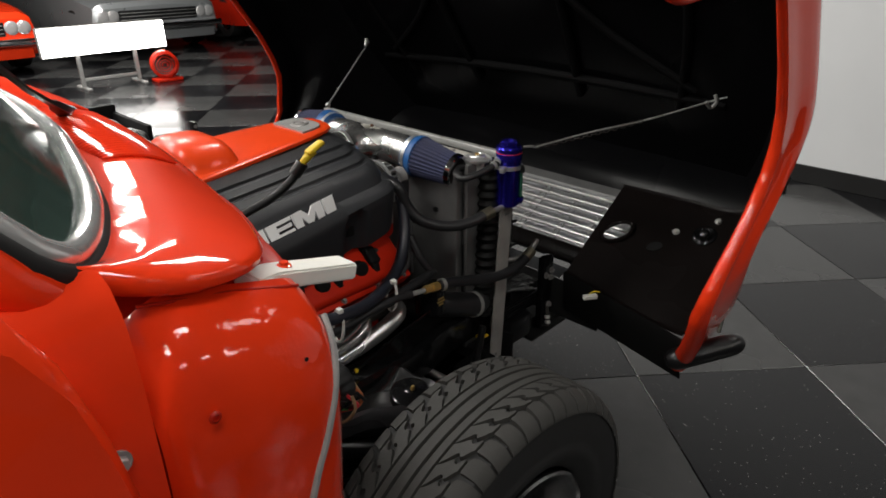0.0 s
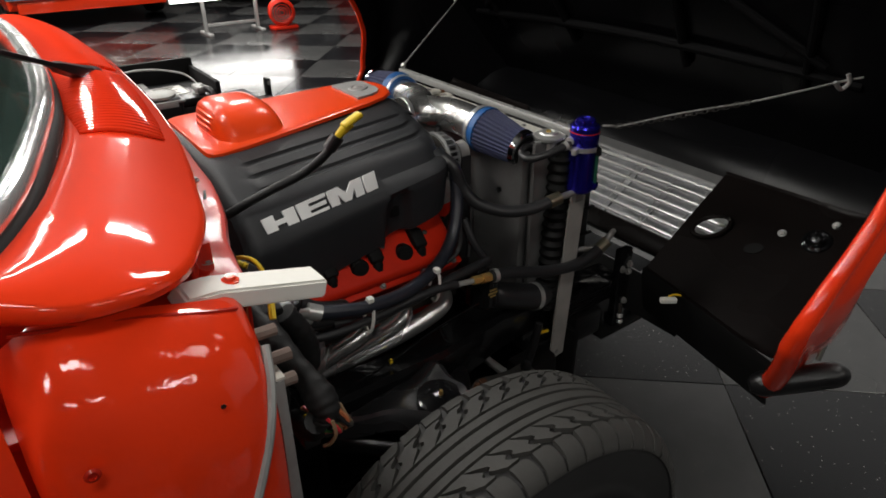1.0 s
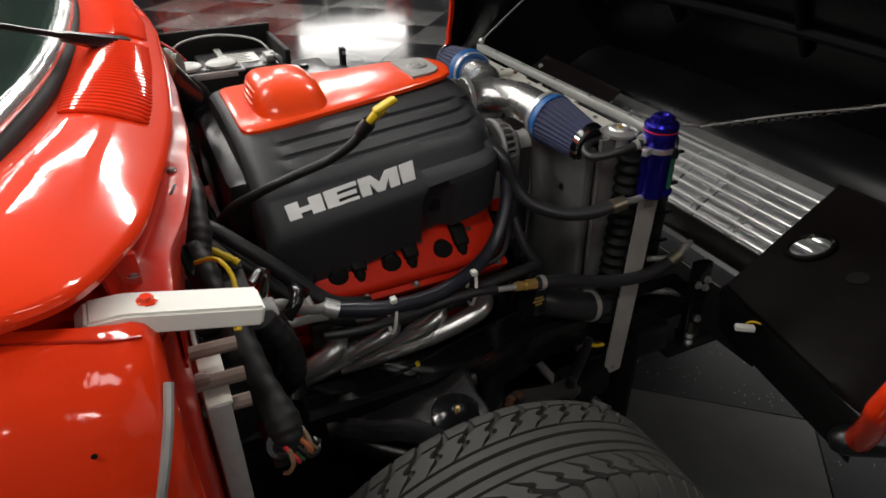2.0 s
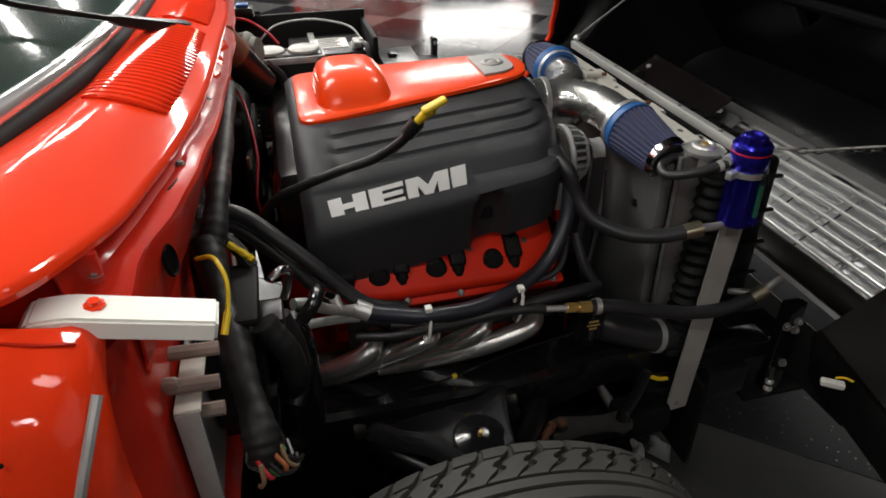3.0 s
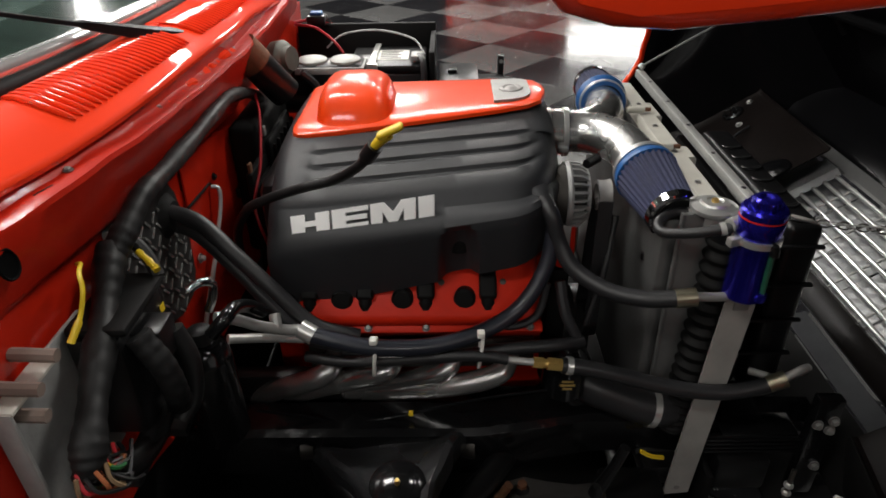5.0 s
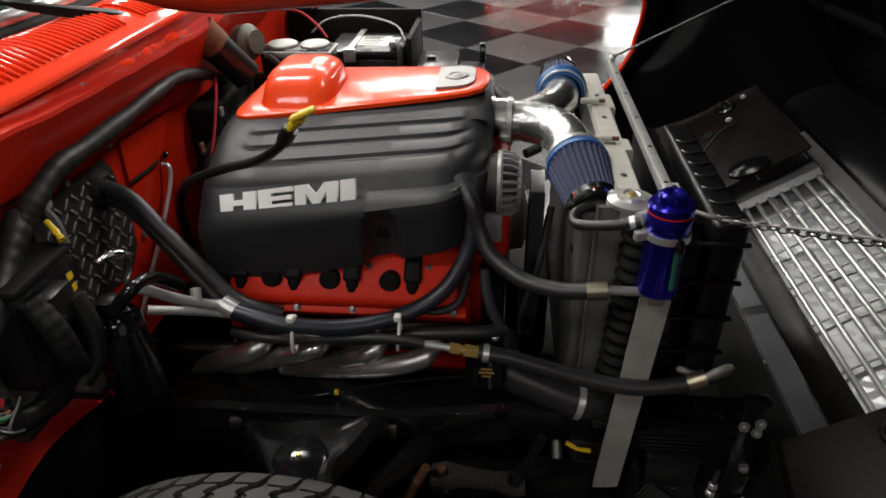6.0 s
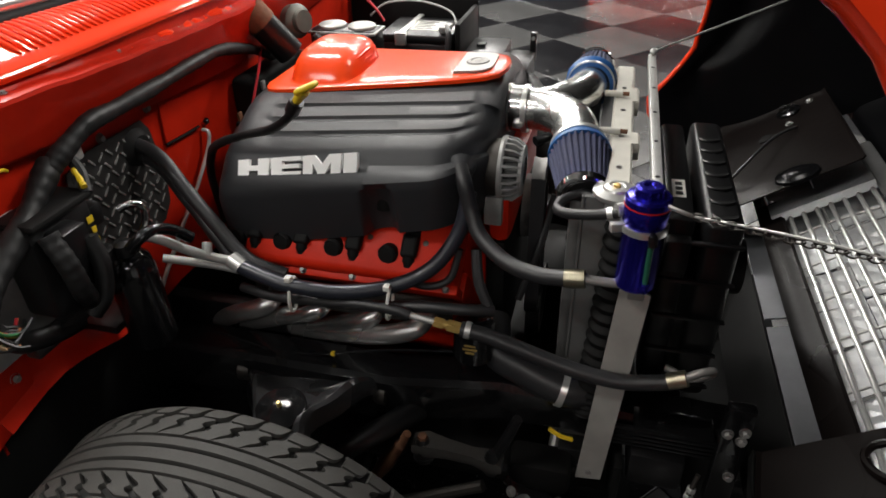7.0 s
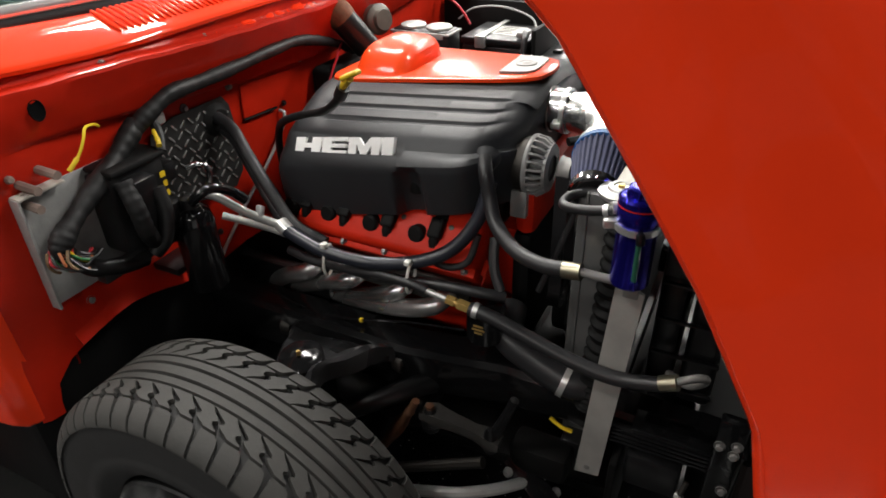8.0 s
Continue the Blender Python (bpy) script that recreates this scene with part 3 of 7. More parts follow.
part("hinge_pillar", sheet(loft(bm, secs), 0.003), RED_DULL, CAB, "red hinge pillar with rough welds")
part("cavity_wall", box_bm((-0.606, -0.10, 0.60), (-0.599, 0.335, 1.140), 0.001), RED_DULL, CAB)
part("cavity_floor", box_bm((-0.60, 0.10, 1.050), (-0.525, 0.338, 1.058), 0.001), RED_DULL, CAB)
# jamb and door
secs = [[(-0.53, y, 1.195), (-0.505, y, 1.185), (-0.488, y, 1.16), (-0.48, y, 1.10), (-0.478, y, 0.9), (-0.48, y, 0.52)] for y in (0.146, 0.09, 0.04, -0.10)]
part("door_jamb", sheet(loft(bmesh.new(), secs), 0.004), RED, CAB)
bm = bmesh.new()
outline = [(0.03, 1.235), (0.055, 1.215), (0.078, 1.168), (0.091, 1.112), (0.10, 1.056), (0.106, 0.98), (0.11, 0.80), (0.11, 0.30)]
secs = []
for y, z in outline:
    secs.append([(-0.45, y + 0.004, z), (-0.427, y + 0.004, z - 0.004), (-0.418, y, z - 0.01), (-0.415, y - 0.02, z - 0.03), (-0.42, -0.4, z - 0.05), (-0.43, -1.2, z - 0.05)])
DOOR = part("door", sheet(loft(bm, secs), 0.004), RED, CAB, "glossy orange-red door edge")
bolt(CAB, (-0.478, 0.112, 1.045), (1, 0, 0.1), 0.0075, 0.008, ALU)

# windscreen: glass, chrome trim and rubber seal
BASE = smooth_path([(2 * CX + 0.71, 0.199, 1.202), (2 * CX + 0.87, 0.236, 1.204), (2 * CX + 0.98, 0.256, 1.205), (2 * CX + 1.15, 0.272, 1.206), (CX, 0.278, 1.206), (-1.15, 0.272, 1.206), (-0.98, 0.256, 1.205), (-0.87, 0.236, 1.204), (-0.71, 0.199, 1.202), (-0.625, 0.169, 1.201), (-0.580, 0.145, 1.201), (-0.558, 0.127, 1.206), (-0.551, 0.110, 1.218)], 6)


def screen_pt(p, up):
    k = min(1, max(0, (p.x + 0.95) / 0.4))
    return p + up * Vector((-0.13 * k, -0.60 - 0.03 * k, 0.80 - 0.03 * k))


rows = [[screen_pt(p, 0.60 * j / 12) for p in BASE] for j in range(13)]
gl = part("windscreen", loft(bmesh.new(), rows), GLASS, CAB, "tinted wraparound windscreen glass")
gl.visible_shadow = False
RIM = BASE[::2] + [screen_pt(BASE[-1], u) for u in (0.03, 0.08, 0.16, 0.28, 0.42, 0.6)]


def rim_tube(out, lift, r_out, r_lift):
    """A flattened moulding that follows the rim of the glass, set out from it."""
    secs = []
    for i, p in enumerate(RIM):
        d = (RIM[min(i + 1, len(RIM) - 1)] - RIM[max(i - 1, 0)]).normalized()
        n = Vector((0.30 * min(1, max(0, (p.x + 0.95) / 0.4)), 0.78, 0.58)).normalized()
        o = d.cross(n).normalized()
        if o.z > 0.3 or (o.x < 0 and p.x > -0.6):
            o = -o
        n = o.cross(d).normalized()
        if n.y < 0:
            n = -n
        secs.append([p + o * (out + r_out * math.cos(k * math.pi / 6)) + n * (lift + r_lift * math.sin(k * math.pi / 6)) for k in range(12)] )
    for q in secs:
        q.append(q[0])
    bm = loft(bmesh.new(), secs)
    bmesh.ops.remove_doubles(bm, verts=bm.verts, dist=0.0001)
    return bm


part("chrome_trim", rim_tube(0.008, 0.006, 0.0115, 0.009), TRIM_CHROME, CAB, "chrome windscreen trim")
part("rubber_seal", rim_tube(0.026, 0.0, 0.0115, 0.008), GREY_FOAM, CAB, "black rubber windscreen seal")
part("windscreen_pillar", tube_bm([(-0.545, 0.125, 1.165), (-0.528, 0.085, 1.205), (-0.545, 0.02, 1.29), (-0.575, -0.12, 1.46), (-0.60, -0.25, 1.62)], 0.022, 12), RED, CAB, "red windscreen pillar")
part("dashboard", box_bm((CX - 0.7, -0.35, 1.02), (CX + 0.72, 0.06, 1.16), 0.03), BLACK, CAB, "dark dashboard behind the glass")
part("cabin_back", box_bm((CX - 0.78, -1.2, 0.6), (CX + 0.80, -0.95, 1.75), 0.03), BLACK, CAB, "dark cabin interior")
WIP = thing("wiper", "black wiper arm on a chrome pivot on the cowl", "wiper")
part("pivot", revolve_bm([(0, 0), (0, 0.019), (0.006, 0.018), (0.010, 0.011), (0.020, 0.010), (0.020, 0)], (-1.213, 0.361, 1.152), (0, 0.1, 1), 20), CHROME_SOFT, WIP, "chrome pivot")
secs = []
for f, w, h in ((-0.10, 0.006, 0.007), (-0.06, 0.013, 0.013), (0.0, 0.015, 0.015), (0.25, 0.013, 0.010), (0.50, 0.010, 0.007), (0.55, 0.005, 0.004), (1.0, 0.0045, 0.0035), (1.9, 0.004, 0.003)):
    c = Vector((-1.213, 0.361, 1.171)).lerp(Vector((-0.96, 0.245, 1.262)), f * 1.1)
    if f > 1:
        c.z += 0.02 * (f - 1)
    sd = Vector((0.41, 0.91, 0)) * (0.75 * w)
    secs.append([c - sd - Vector((0, 0, h)), c + sd - Vector((0, 0, h)), c + sd * 0.9 + Vector((0, 0, h * 0.6)), c + sd * 0.4 + Vector((0, 0, h)), c - sd * 0.4 + Vector((0, 0, h)), c - sd * 0.9 + Vector((0, 0, h * 0.6))])
part("arm", loft(bmesh.new(), secs, closed=True, cap=True), BLACK, WIP, "black wiper arm")

# white plastic bracket on the cowl corner
BRK = thing("plastic_bracket", "white plastic bracket bolted onto the red cowl corner", "bracket")
bm = prism(bmesh.new(), [(0.018, -0.004, -0.0105), (0.018, 0.139, -0.0105), (0.018, 0.139, 0.009), (0.018, 0.030, 0.009), (0.018, 0.004, 0.003)], (-0.036, 0, 0))
bmesh.ops.bevel(bm, geom=list(bm.edges), offset=0.0025, segments=2, affect="EDGES")
bmesh.ops.transform(bm, matrix=pose(-0.556, 0.288, 1.121, -15, 0, 2), verts=bm.verts)
part("channel", bm, WHITE, BRK)
part("bolt", revolve_bm([(0, 0), (0, 0.0085), (0.002, 0.0085), (0.003, 0.0055), (0.006, 0.005), (0.006, 0)], (-0.559, 0.336, 1.1165), (0, 0.1, 1), 8), RED, BRK, "red painted bolt")

# ---- engine ----
ENG = thing("engine", "orange-red vee eight engine under a dark grey plastic cover", "engine")
EX = -1.385


def cover_side(y):
    """Half section of the cover, from its middle outward: (out, height)."""
    q = (y - 0.53) / 0.45
    fade = min(1, max(0, (y - 0.555) / 0.02)) * min(1, max(0, (0.965 - y) / 0.03))
    a = (0.150 - 0.055 * q, 0.984 + 0.020 * q)
    sx, sz = 0.292 - 0.01 * q, 0.926 + 0.042 * q
    pts = [(0.0, 0.991 + 0.020 * q), (0.07, 0.989 + 0.020 * q), a]
    for g in range(3):
        f0 = 0.26 + 0.24 * g
        for df, dep in ((0.0, 0), (0.020, 0.0052), (0.045, 0.0058), (0.10, 0)):
            f = f0 + df
            pts.append((a[0] + (sx - a[0]) * f, a[1] + (sz - a[1]) * (f ** 1.35) - dep * fade))
    bz = 0.815 + 0.052 * q
    ez, lz = bz + 0.041 + 0.02 * q, bz - 0.080 + 0.046 * q
    pts += [(sx, sz), (sx + 0.012, sz - 0.010), (sx + 0.024, sz - 0.024), (0.334, (sz + ez) / 2 - 0.004), (0.346, ez + 0.010), (0.348, ez), (0.3475, ez - 0.008), (0.342, ez * 0.55 + lz * 0.45), (0.333, lz + 0.006), (0.322, lz)]
    return pts


def engine_cover():
    secs = []
    ys = [0.500, 0.504, 0.512, 0.525, 0.54, 0.555, 0.565, 0.575] + [0.60 + 0.03 * k for k in range(6)] + [0.77, 0.782, 0.788, 0.793, 0.798, 0.806, 0.817, 0.828, 0.836, 0.841, 0.846, 0.852, 0.865] + [0.885, 0.90, 0.915, 0.93, 0.94, 0.95, 0.96, 0.97, 0.98, 0.988, 0.994, 0.996]
    for y in ys:
        half = cover_side(y)
        e, dz = 1.0, 0.0
        if y < 0.525:
            e = 1 - 0.03 * ((0.525 - y) / 0.025) ** 2
            dz = -0.012 * ((0.525 - y) / 0.025) ** 2
        if y > 0.90:
            f = (y - 0.90) / 0.096
            e = 1 - 0.36 * f ** 2.4
            dz = -0.022 * f ** 5
        right = []
        for k, (o, z) in enumerate(half):
            oo = o * e if o > 0.16 else o * (1 - (1 - e) * 0.3)
            # arched notch in the lower edge, over the oil filler
            low = (0.0, 0.0, 0.35, 0.75, 1.0, 1.0, 1.0)[max(0, k - len(half) + 7)]
            arch = low * max(0.0, 1 - ((y - 0.817) / (0.020 + 0.012 * low)) ** 4)
            right.append((EX + oo - 0.024 * arch, y, z + dz))
        left = [(2 * EX - x, yy, z) for x, yy, z in right[1:]]
        secs.append(left[::-1] + right)
    bm = loft(bmesh.new(), secs, cap=True)
    return part("engine_cover", bm, CHARCOAL, ENG, "dark grey ribbed plastic engine cover")


COVER = engine_cover()
part("oil_filler_neck", tube_bm([(-1.13, 0.817, 0.90), (-1.095, 0.817, 0.885), (-1.082, 0.818, 0.870), (-1.082, 0.819, 0.845)], 0.019, 16), BLACK_MATT, COVER, "black filler neck under the arched notch")


def red_panel():
    out = []
    for x, y in ((-1.268, 0.517), (-1.252, 0.520), (-1.242, 0.528), (-1.238, 0.545), (-1.242, 0.60), (-1.258, 0.70), (-1.274, 0.80), (-1.292, 0.90), (-1.306, 0.95), (-1.325, 0.977), (-1.36, 0.988), (EX, 0.990)):
        out.append((x, y))
    full = out + [(2 * EX - x, y) for x, y in out[::-1][1:]]
    bm = bmesh.new()

    def zz(x, y, h):
        q = (y - 0.53) / 0.45
        o = abs(x - EX) / 0.15
        return 0.998 + 0.021 * q - 0.012 * o ** 2 + h
    rings = []
    for ins, h in ((0.0, -0.004), (0.001, 0.0025), (0.005, 0.0045), (0.012, 0.005), (0.035, 0.0052)):
        ring = []
        for x, y in full:
            dx, dy = EX - x, 0.755 - y
            l = math.hypot(dx, dy)
            k = min(ins * 1.25, l * 0.95) / l
            X, Y = x + dx * k, y + dy * k
            ring.append(bm.verts.new((X, Y, zz(X, Y, h))))
        rings.append(ring)
    for a, b in zip(rings, rings[1:]):
        for k in range(len(a)):
            q = (k + 1) % len(a)
            bm.faces.new((a[k], a[q], b[q], b[k]))
    bm.faces.new(rings[-1])
    return part("top_panel", bm, ORANGE, COVER, "orange-red painted top panel")


red_panel()
# raised scoop
bm = bmesh.new()
secs = []
for h, sx, sy, y_ in ((0.0, 0.106, 0.080, 0.0), (0.003, 0.101, 0.074, 0.0), (0.014, 0.098, 0.071, -0.001), (0.030, 0.092, 0.067, -0.002), (0.043, 0.081, 0.060, -0.003), (0.051, 0.066, 0.050, -0.004), (0.056, 0.043, 0.034, -0.004), (0.058, 0.018, 0.015, -0.004)):
    ring = []
    for k in range(40):
        a = 2 * math.pi * k / 40
        c_, s2 = math.cos(a), math.sin(a)
        p = 0.50
        ring.append((-1.360 - 0.42 * h + sx * math.copysign(abs(c_) ** p, c_), 0.628 + y_ + sy * math.copysign(abs(s2) ** p, s2), 0.996 + h))
    secs.append(ring)
bm = loft(bm, secs, closed=True)
bm.faces.new([v for v in bm.verts][-40:])
part("scoop", bm, ORANGE, COVER, "raised orange-red scoop")
for sgn in (1, -1):
    for dy, dz in ((0.063, 0.035), (0.067, 0.024), (0.070, 0.013)):
        y_ = 0.625 + sgn * dy
        part("scoop_rib", tube_bm([(-1.432, y_ - sgn * 0.014, 0.996 + dz), (-1.420, y_ - sgn * 0.003, 0.996 + dz), (-1.375, y_, 0.998 + dz), (-1.330, y_ - sgn * 0.003, 0.996 + dz), (-1.318, y_ - sgn * 0.014, 0.996 + dz)], 0.0034, 8, 4), ORANGE, COVER)

# badge
bm = prism(bmesh.new(), [(-1.318, 0.888, 1.0150), (-1.322, 0.928, 1.0170), (-1.329, 0.945, 1.0178), (-1.342, 0.956, 1.0185), (-1.36, 0.960, 1.0190), (-1.425, 0.959, 1.0190), (-1.438, 0.950, 1.0185), (-1.444, 0.935, 1.0175), (-1.446, 0.888, 1.0155)], (0, 0, 0.0075))
BADGE = part("badge", bm, ALU_DULL, COVER, "satin silver badge plate")
part("emblem", revolve_bm([(0, 0.024), (0.003, 0.022), (0.004, 0.016), (0.002, 0.012), (0.004, 0.008), (0.005, 0)], (-1.382, 0.924, 1.0240), (0, -0.05, 1), 24), STEEL, BADGE, "dark emblem shape")


# raised block letters on the cover face
def letters():
    TL, TR = Vector((-1.0745, 0.543, 0.9125)), Vector((-1.0735, 0.779, 0.9505))
    BL, BR = Vector((-1.0555, 0.547, 0.8855)), Vector((-1.0605, 0.779, 0.9185))

    def at(u, v):
        return (TL.lerp(TR, u)).lerp(BL.lerp(BR, u), v)
    nrm = (BL - TL).cross(TR - TL).normalized()
    if nrm.x < 0:
        nrm = -nrm
    shapes = [
        [(0, 0), (0.095, 0), (0.095, 0.36), (0.175, 0.36), (0.175, 0), (0.27, 0), (0.27, 1), (0.175, 1), (0.175, 0.64), (0.095, 0.64), (0.095, 1), (0, 1)],
        [(0.29, 0), (0.54, 0), (0.54, 0.22), (0.385, 0.22), (0.385, 0.39), (0.53, 0.39), (0.53, 0.61), (0.385, 0.61), (0.385, 0.78), (0.54, 0.78), (0.54, 1), (0.29, 1)],
        [(0.56, 0), (0.655, 0), (0.715, 0.5), (0.775, 0), (0.87, 0), (0.87, 1), (0.79, 1), (0.79, 0.42), (0.745, 1), (0.685, 1), (0.64, 0.42), (0.64, 1), (0.56, 1)],
        [(0.892, 0), (1.0, 0), (1.0, 1), (0.892, 1)],
    ]
    for sh in shapes:
        for grow, lift, m_, nm in ((0.0, 0.0012, WHITE_PAINT, "letter"),):
            bm = bmesh.new()
            prism(bm, [at(u, v) + nrm * -0.004 for u, v in sh], nrm * 0.0085)
            part(nm, bm, m_, COVER, "white raised letter", smooth=False)


letters()
part("block", box_bm((EX - 0.24, 0.44, 0.42), (EX + 0.20, 1.0, 0.74), 0.02), ENGINE_RED, ENG, "red painted engine block")
part("intake_manifold", box_bm((EX - 0.26, 0.46, 0.74), (EX + 0.22, 0.97, 0.93), 0.03), BLACK, ENG, "black intake manifold")
part("oil_pan", box_bm((EX - 0.16, 0.40, 0.26), (EX + 0.14, 0.98, 0.42), 0.03), BLACK_GLOSS, ENG)
VM = pose(-1.093, 0.0, 0.764, 0, 42, 0)


def valve_cover():
    vc = part("valve_cover", box_bm((-0.075, 0.535, -0.06), (0.075, 0.955, 0.028), 0.016, VM, 3), ENGINE_RED, ENG, "orange-red valve cover")
    part("flange", box_bm((0.068, 0.525, -0.05), (0.088, 0.962, 0.006), 0.004, VM), ENGINE_RED, ENG)
    part("cylinder_head", box_bm((0.03, 0.53, -0.14), (0.092, 0.965, -0.052), 0.006, VM), ENGINE_RED, ENG)
    for y in (0.56, 0.66, 0.76, 0.86, 0.94):
        p = VM @ Vector((0.079, y, 0.006))
        bolt(vc, p, VM.to_3x3() @ Vector((0, 0, 1)), 0.005, 0.006, STEEL)
    return vc


valve_cover()
VA = VM.to_3x3()
for y in (0.545, 0.641, 0.745, 0.852):
    cm = VM @ Matrix.Translation((0.012, y, 0.000))
    cp = part("ignition_coil", box_bm((-0.05, -0.004, 0.002), (0.020, 0.034, 0.030), 0.010, cm, 3), BLACK_MATT, ENG, "black ignition coil")
    part("coil_top", box_bm((-0.02, 0.000, 0.026), (0.024, 0.030, 0.044), 0.006, cm, 3), BLACK_MATT, cp)
    part("boot", revolve_bm([(-0.02, 0.013), (0.0, 0.015), (0.012, 0.015), (0.018, 0.019), (0.034, 0.019), (0.039, 0.015), (0.040, 0)], cm @ Vector((0.004, -0.022, 0.004)), VA @ Vector((0.55, -0.1, 0.8)), 18), BLACK_MATT, cp, "round black plug boot")
    part("plug", tube_bm([cm @ Vector((0.010, 0.015, 0.030)), cm @ Vector((0.026, 0.015, 0.026)), cm @ Vector((0.038, 0.015, 0.014))], 0.0115, 12, 3), BLACK_MATT, cp, "ribbed black connector")
    for j in range(3):
        c_ = cm @ Vector((0.017 + 0.008 * j, 0.015, 0.029 - 0.005 * j))
        part("plug_rib", revolve_bm([(0, 0.0115), (0.0, 0.0132), (0.003, 0.0132), (0.003, 0.0115)], c_, VA @ Vector((0.85, 0, -0.5)), 14), BLACK_MATT, cp)
    part("latch", box_bm((0.012, 0.030, 0.014), (0.034, 0.038, 0.026), 0.003, cm), BLACK, cp)
    part("coil_bolt", revolve_bm([(0, 0.006), (0.006, 0.006), (0.007, 0)], cm @ Vector((-0.008, 0.042, 0.022)), VA @ Vector((0, 0, 1)), 8), STEEL_DARK, cp)
for pts in ([(-1.035, 0.60, 0.655), (-1.0, 0.575, 0.635), (-1.02, 0.49, 0.585), (-1.07, 0.40, 0.51)],
            [(-1.035, 0.705, 0.655), (-0.998, 0.685, 0.645), (-1.012, 0.61, 0.610), (-1.05, 0.50, 0.545), (-1.09, 0.40, 0.48)],
            [(-1.035, 0.81, 0.655), (-1.01, 0.785, 0.630), (-1.035, 0.70, 0.585), (-1.075, 0.57, 0.52)],
            [(-1.035, 0.905, 0.655), (-0.995, 0.885, 0.640), (-1.003, 0.80, 0.605), (-1.04, 0.67, 0.560), (-1.085, 0.53, 0.50)]):
    part("header_pipe", tube_bm(pts, 0.0195, 16), HEADER, ENG, "bare steel exhaust header pipe")
part("header_flange", box_bm((-1.045, 0.55, 0.625), (-1.030, 0.95, 0.685), 0.003), STEEL_DARK, ENG)
# front accessories
AC = (-1.195, 0.886)
ALT = part("alternator", revolve_bm([(0, 0), (0, 0.03), (0.004, 0.050), (0.02, 0.055), (0.055, 0.055), (0.058, 0.05), (0.058, 0)], (AC[0], 0.955, AC[1]), (0, 1, 0), 32), STEEL_DARK, ENG, "dark alternator body")
part("alternator_bell", revolve_bm([(0, 0.03), (0, 0.046), (0.03, 0.046), (0.036, 0.030), (0.036, 0)], (AC[0], 1.013, AC[1]), (0, 1, 0), 32), BLACK, ALT)
part("bell_ring", revolve_bm([(0, 0.045), (0, 0.060), (0.006, 0.062), (0.010, 0.060), (0.010, 0.045)], (AC[0], 1.008, AC[1]), (0, 1, 0), 40), ALT_CAST, ALT, "cast aluminium bell ring")
part("bell_ring", revolve_bm([(0, 0.026), (0, 0.047), (0.006, 0.047), (0.008, 0.026)], (AC[0], 1.044, AC[1]), (0, 1, 0), 40), ALT_CAST, ALT)
for k in range(24):
    a = 2 * math.pi * k / 24
    part("alternator_fin", prism(bmesh.new(), [pose(AC[0], 0, AC[1], 0, math.degrees(a), 0) @ Vector(p) for p in ((-0.0022, 1.014, 0.044), (-0.0022, 1.014, 0.061), (-0.0022, 1.034, 0.0585), (-0.0022, 1.050, 0.046), (-0.0022, 1.050, 0.034))], pose(0, 0, 0, 0, math.degrees(a), 0) @ Vector((0.0044, 0, 0))), ALT_CAST, ALT)
part("alternator_pulley", revolve_bm([(0, 0.02), (0, 0.028), (0.008, 0.026), (0.016, 0.026), (0.024, 0.028), (0.024, 0)], (AC[0], 1.068, AC[1]), (0, 1, 0), 24), STEEL, ALT)
part("alternator_bracket", box_bm((-1.165, 0.985, 0.79), (-1.145, 1.02, 0.85), 0.005), ALU_DULL, ALT)
part("belt", prism(bmesh.new(), [(-1.166, 1.068, 0.885), (-1.166, 1.094, 0.885), (-1.172, 1.094, 0.60), (-1.172, 1.068, 0.60)], (-0.004, 0, 0)), RUBBER, ENG, "black serpentine belt", smooth=False)
part("belt", prism(bmesh.new(), [(-1.223, 1.068, 0.885), (-1.223, 1.094, 0.885), (-1.26, 1.094, 0.60), (-1.26, 1.068, 0.60)], (-0.004, 0, 0)), RUBBER, ENG, smooth=False)
part("idler_pulley", revolve_bm([(0, 0), (0, 0.036), (0.026, 0.036), (0.026, 0.02), (0.02, 0.018), (0.02, 0)], (-1.205, 1.067, 0.60), (0, 1, 0), 28), BLACK, ENG)
part("crank_pulley", revolve_bm([(0, 0), (0, 0.08), (0.03, 0.08), (0.03, 0.06), (0.02, 0.05), (0.02, 0)], (EX + 0.08, 1.065, 0.52), (0, 1, 0), 32), BLACK, ENG)
part("timing_cover", box_bm((EX - 0.16, 0.99, 0.745), (EX + 0.23, 1.035, 0.86), 0.02), ENGINE_RED, ENG, "red timing cover")
# The engine front is black below the red cover.
part("lower_front_box", box_bm((EX - 0.16, 0.985, 0.45), (EX + 0.225, 1.030, 0.748), 0.02), BLACK_MATT, ENG, "black box below the red timing cover")
part("water_pump", revolve_bm([(0, 0.07), (0.03, 0.065), (0.04, 0.03), (0.04, 0)], (EX + 0.02, 1.035, 0.72), (0, 1, 0), 24), ALU_DULL, ENG)
part("oil_filter", revolve_bm([(0, 0), (0, 0.034), (0.004, 0.038), (0.07, 0.038), (0.075, 0.03), (0.075, 0)], (-1.0, 1.0, 0.60), (0, 0, 1), 24), BLACK_GLOSS, ENG, "gloss black oil filter")
for k, (dz, w) in enumerate(((0.050, 0.020), (0.042, 0.026), (0.034, 0.016))):
    part("filter_print", box_bm((0.0378, -w / 2, -0.0022), (0.0386, w / 2, 0.0022), 0, Matrix.Translation((-1.0, 1.0, 0.60 + dz))), BRASS, ENG, "gold printed bar", smooth=False)
